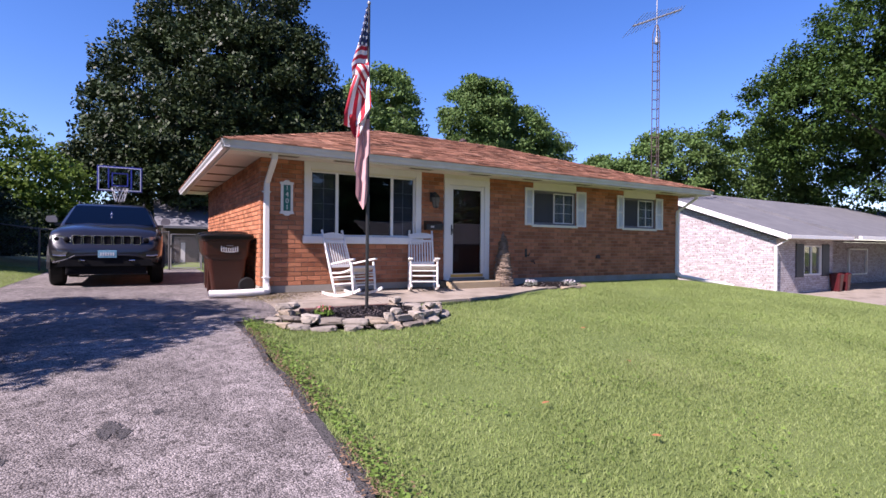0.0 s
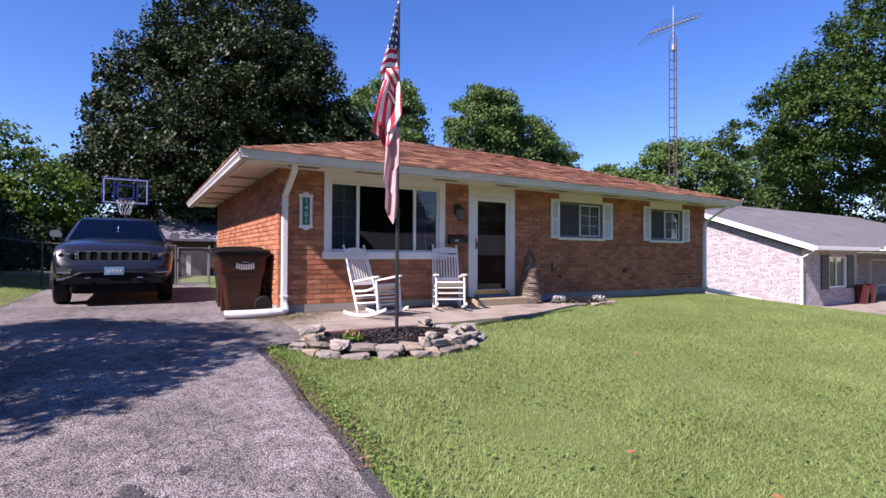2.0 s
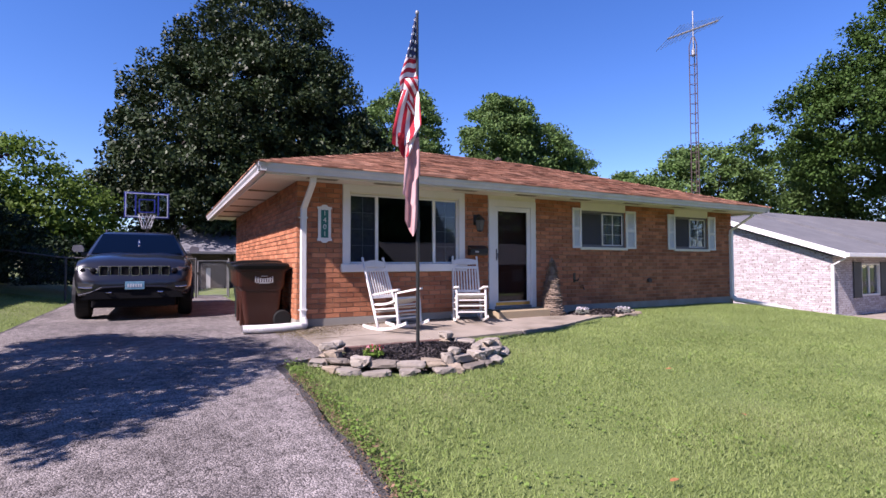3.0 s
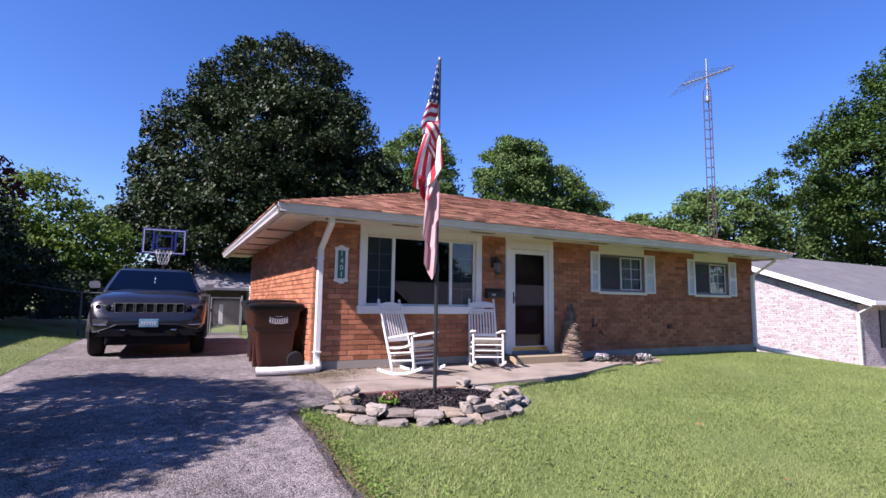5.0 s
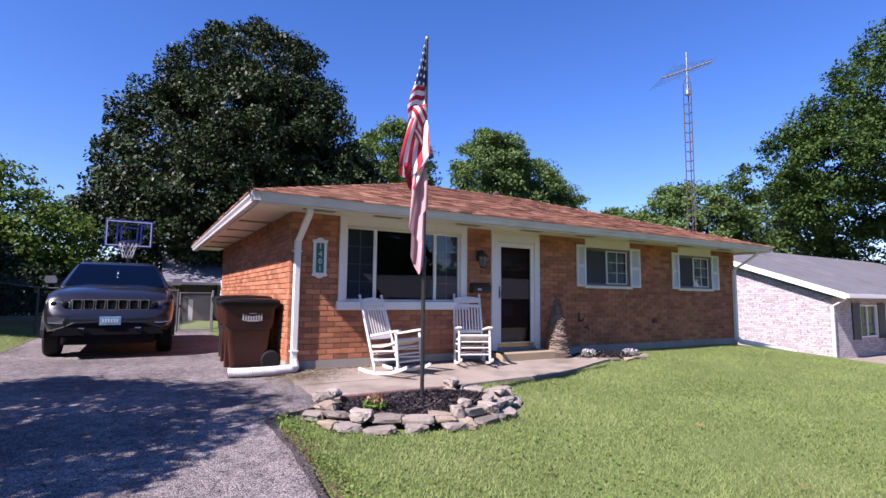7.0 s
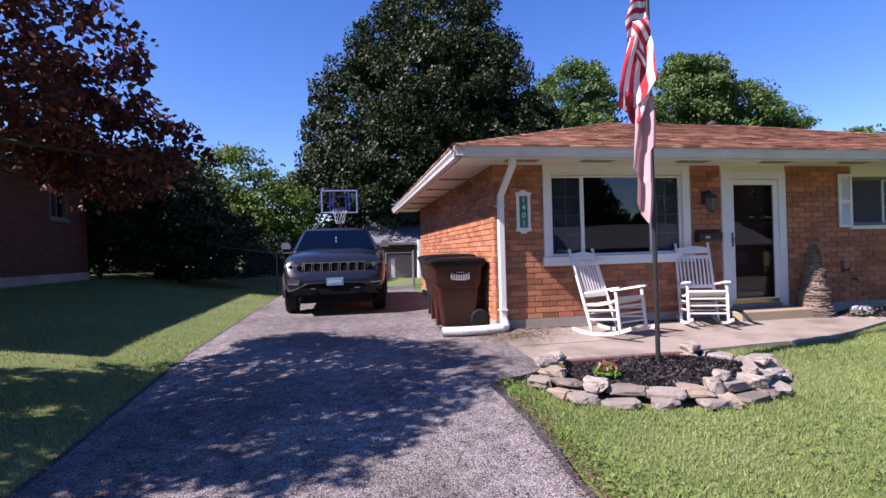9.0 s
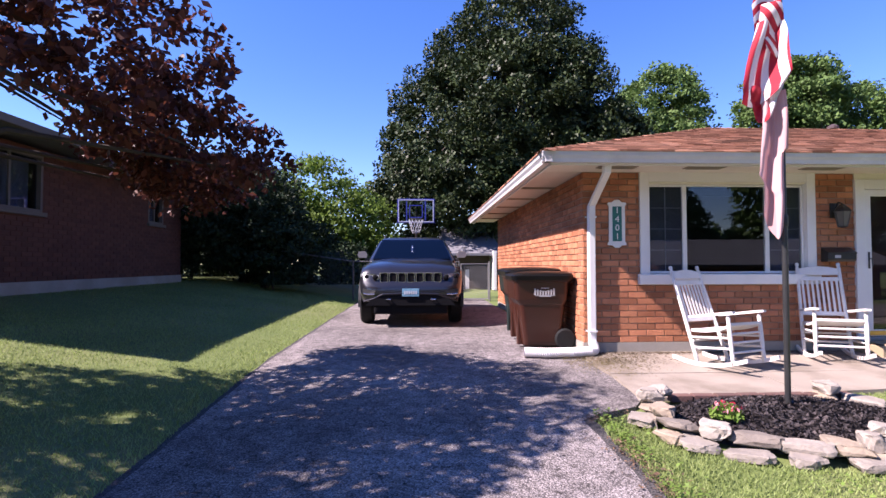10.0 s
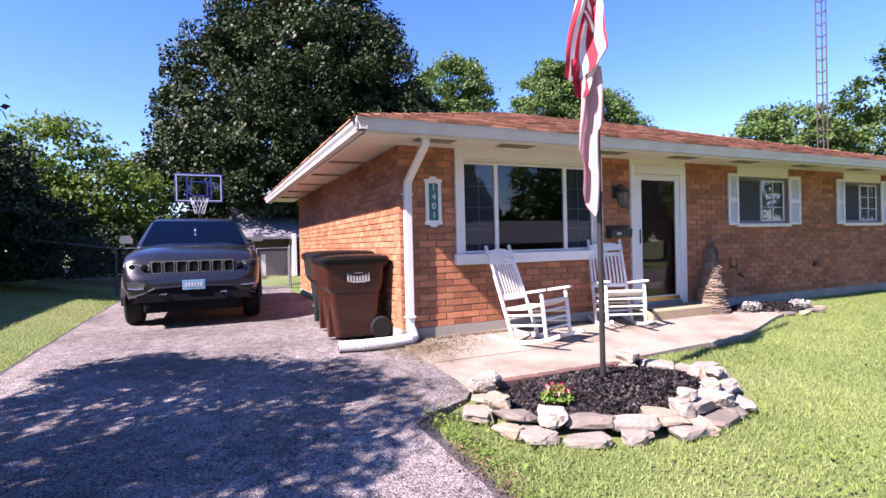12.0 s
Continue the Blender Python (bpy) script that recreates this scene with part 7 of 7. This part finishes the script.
def grass(name, label, n, x0, x1, y0, y1, seed, tall=0.027):
    rnd = np.random.RandomState(seed)
    x = x0 + (x1 - x0) * rnd.rand(n)
    y = y0 + (y1 - y0) * rnd.rand(n)
    thick = np.clip((y + 4.5) / 5.5, 0.12, 1) * np.clip(1.5 - y / 12, 0.45, 1) * np.clip((21 - np.abs(x - 2)) / 10, 0.3, 1)
    ok = rnd.rand(n) < thick
    ok &= ((x - 2.98) / 1.22) ** 2 + ((y - 6.60) / 0.82) ** 2 > 1
    edge = 7.22 + 0.17 * ease(2.1, 5.0, x) + 0.80 * ease(5.2, 8.2, x)
    ok &= ~((x > 1.6) & (x < 7.85) & (y > edge - 0.01))
    ok &= ~((x > 7.2) & (x < 9.0) & (y > 8.2))
    ok &= ~((x > 1.9) & (x < 13.6) & (y > 9.1))
    ok &= ~((x < 1.95) & (x > 1.2) & (y > 6.75 + 0.4 * (x - 1.4)))
    ok &= ~((x > -1.93) & (x < 1.33))
    x, y = x[ok], y[ok]
    n = len(x)
    z = level(x, y) - 0.015
    patch = np.array([noise.noise((a * 0.7, b * 0.7, 3.0)) for a, b in zip(x, y)])
    h = tall * (0.55 + 0.9 * rnd.rand(n)) * (1 + 0.35 * patch)
    rim = np.minimum(np.abs(x - 1.40), np.abs(x + 1.95))
    h *= 1 + 0.8 * np.exp(-rim / 0.12) * rnd.rand(n)
    a = rnd.rand(n) * 2 * np.pi
    w = 0.0028 + 0.0030 * rnd.rand(n)
    lean = h * (0.25 + 0.8 * rnd.rand(n))
    la = rnd.rand(n) * 2 * np.pi
    v = np.stack([np.stack([x - w * np.cos(a), y - w * np.sin(a), z], 1), np.stack([x + w * np.cos(a), y + w * np.sin(a), z], 1),
                  np.stack([x + lean * np.cos(la), y + lean * np.sin(la), z + h], 1)], 1).reshape(-1, 3)
    ob = mesh_from(name, v, np.arange(len(v)).reshape(-1, 3), BLADE)
    return tagged(ob, label, "grass", kind="stuff")


grass("grass", "short mown green lawn grass with yellowish patches", 1560000, 1.34, 19.4, -8.9, 9.6, 1)
grass("grass", "mown green grass beside the driveway", 680000, -12.0, -1.9, -8.9, 19.0, 2)

WEED = leafy("weed_leaves", (0.12, 0.20, 0.035), (0.18, 0.27, 0.06), 0.35, 0.6, 0.1)


def weeds():
    """Clover and taller weeds along the drive edge and through the lawn."""
    rnd = np.random.RandomState(5)
    n1, n2 = 1700, 9000
    x = np.concatenate([1.37 + np.abs(rnd.randn(n1)) * 0.10, 1.5 + 8 * rnd.rand(n2)])
    y = np.concatenate([1.5 + 5.4 * rnd.rand(n1), 1.4 + 4.8 * rnd.rand(n2)])
    keep = np.array([noise.noise((a * 1.3, b * 1.3, 8.0)) > (0.05 if i >= n1 else -0.3) for i, (a, b) in enumerate(zip(x, y))])
    keep &= ((x - 2.98) / 1.25) ** 2 + ((y - 6.60) / 0.85) ** 2 > 1
    x, y = x[keep], y[keep]
    n = len(x)
    z = level(x, y) + 0.012 + 0.035 * rnd.rand(n)
    p = np.stack([x, y, z], 1)
    a = rnd.randn(n, 3) * np.array([1, 1, 0.25])
    a /= np.linalg.norm(a, axis=1)[:, None]
    b = np.cross(a, rnd.randn(n, 3) * 0.25 + np.array([0, 0, 1]))
    b /= np.linalg.norm(b, axis=1)[:, None]
    s = (0.008 + 0.012 * rnd.rand(n))[:, None]
    v = np.stack([p - s * a, p + 0.7 * s * b, p + s * a, p - 0.7 * s * b], 1).reshape(-1, 3)
    tagged(mesh_from("weeds", v, np.arange(len(v)).reshape(-1, 4), WEED), "broad-leaved weeds and clover in the lawn", "weeds", kind="stuff")


weeds()


DEAD_LEAF = surface("dead_leaf", (0.35, 0.14, 0.05), (0.28, 0.11, 0.04), 20, 0.8, bump=0.1)
rnd_leaf = random.Random(9)
for x, y in ((3.35, 2.35), (3.55, 2.5), (2.9, 4.6), (4.6, 3.6), (3.0, 3.1), (5.2, 4.8)):
    bm = bmesh.new()
    pts = [(0, -0.035), (0.02, -0.012), (0.018, 0.015), (0, 0.04), (-0.018, 0.015), (-0.02, -0.012)]
    vs = [bm.verts.new((u, w, 0.004 + 0.25 * abs(u))) for u, w in pts]
    bm.faces.new(vs)
    lf = finish("fallen_leaf", bm, DEAD_LEAF)
    lf.matrix_basis = pose(x, y, g(x, y) + 0.045, rnd_leaf.uniform(-15, 15), rnd_leaf.uniform(-15, 15), rnd_leaf.uniform(0, 360))
    tagged(lf, "small dry brown leaf lying on the lawn", "leaf", "fallen leaves")


def tar_patch(at, r, seed):
    """An oil-dark spot soaked into the driveway."""
    bm = bmesh.new()
    pts = []
    for k in range(72):
        a = 2 * math.pi * k / 72
        rr = r * (1 + 0.45 * noise.noise((math.cos(a) * 1.7 + seed, math.sin(a) * 1.7, 0)) + 0.45 * noise.noise((math.cos(a) * 5 + seed, math.sin(a) * 5, 2)) + 0.5 * noise.noise((math.cos(a) * 14 + seed, math.sin(a) * 14, 5)))
        x, y = at[0] + rr * math.cos(a), at[1] + 1.5 * rr * math.sin(a)
        pts.append(bm.verts.new((x, y, g(x, y) + 0.0045)))
    bm.faces.new(pts)
    tagged(finish("tar_patch", bm, TAR), "dark oily patch soaked into the asphalt driveway", "stain", kind="structure")


for k, (x, y, r) in enumerate(((0.09, 3.92, 0.085), (0.16, 3.84, 0.06), (0.36, 4.1, 0.04), (-0.5, 3.6, 0.06), (-0.42, 3.7, 0.04), (-0.85, 4.4, 0.05))):
    tar_patch((x, y), 0.85 * r, 3.1 * k)


def dirt(name, label, n, at, spread, mats, seed, lift):
    """Loose crumbs of soil, moss and mulch swept into a corner."""
    rnd = np.random.RandomState(seed)
    x, y = at[0] + spread[0] * rnd.randn(n), at[1] + spread[1] * rnd.randn(n)
    ok = (x > 1.62) & (x < 7.0) & (y < 9.08) & (y > 7.45)
    x, y = x[ok], y[ok]
    n = len(x)
    p = np.stack([x, y, np.array([g(a, b) for a, b in zip(x, y)]) + lift + 0.006 * rnd.rand(n)], 1)
    a = rnd.randn(n, 3) * np.array([1, 1, 0.2])
    b = rnd.randn(n, 3) * np.array([1, 1, 0.2])
    s = (0.004 + 0.008 * rnd.rand(n))[:, None]
    v = np.stack([p - s * a, p + s * b, p + s * a * 0.8], 1).reshape(-1, 3)
    tagged(mesh_from(name, v, np.arange(len(v)).reshape(-1, 3), mats), label, "dirt", kind="stuff")


SOIL = leafy("crumbled_soil", (0.05, 0.036, 0.02), (0.12, 0.085, 0.045), 0.0, 0.9, 0.3)
MOSS = leafy("dry_moss", (0.10, 0.09, 0.03), (0.17, 0.13, 0.05), 0.1, 0.9, 0.3)
dirt("soil_crumbs", "dark soil crumbs swept into the porch corner", 3000, (2.25, 8.75), (0.34, 0.22), SOIL, 41, 0.024)
dirt("dry_moss", "yellowish dry moss on the porch corner", 2600, (2.05, 8.5), (0.30, 0.25), MOSS, 42, 0.024)
dirt("soil_crumbs", "thin line of dirt along the foot of the wall", 5000, (3.6, 9.02), (1.2, 0.05), SOIL, 43, 0.024)


def edge_litter():
    """Dry leaves, straw and crumbs lying along the edge of the driveway."""
    rnd = np.random.RandomState(61)
    n = 5200
    y = 0.6 + 6.3 * rnd.rand(n)
    x = np.array([drive_right(v) for v in y]) + 0.10 + 0.075 * rnd.randn(n)
    keep = np.array([noise.noise((b * 1.6, 0.0, 5.0)) > -0.18 for b in y])
    x, y = x[keep], y[keep]
    n = len(x)
    p = np.stack([x, y, level(x, y) + 0.008 + 0.02 * rnd.rand(n)], 1)
    a, b = rnd.randn(n, 3) * np.array([1, 1, 0.3]), rnd.randn(n, 3) * np.array([1, 1, 0.3])
    a /= np.linalg.norm(a, axis=1)[:, None]
    b /= np.linalg.norm(b, axis=1)[:, None]
    s = (0.006 + 0.014 * rnd.rand(n) ** 2)[:, None]
    v = np.stack([p - s * a, p + 0.5 * s * b, p + s * a, p - 0.5 * s * b], 1).reshape(-1, 3)
    tagged(mesh_from("edge_litter", v, np.arange(len(v)).reshape(-1, 4), LITTER), "dry brown leaves and crumbs along the driveway edge", "litter", kind="stuff")


LITTER = leafy("dry_litter", (0.06, 0.045, 0.03), (0.22, 0.135, 0.085), 0.1, 0.8, 0.3)
edge_litter()
flowers("dusty_plant", "low white bedding flowers at the end of the wall bed", (8.55, 8.42, g(8.55, 8.42) + 0.03), 0.15, 45, (PETAL_WHITE, WHITE), 9, SILVER_LEAF)

bricks()
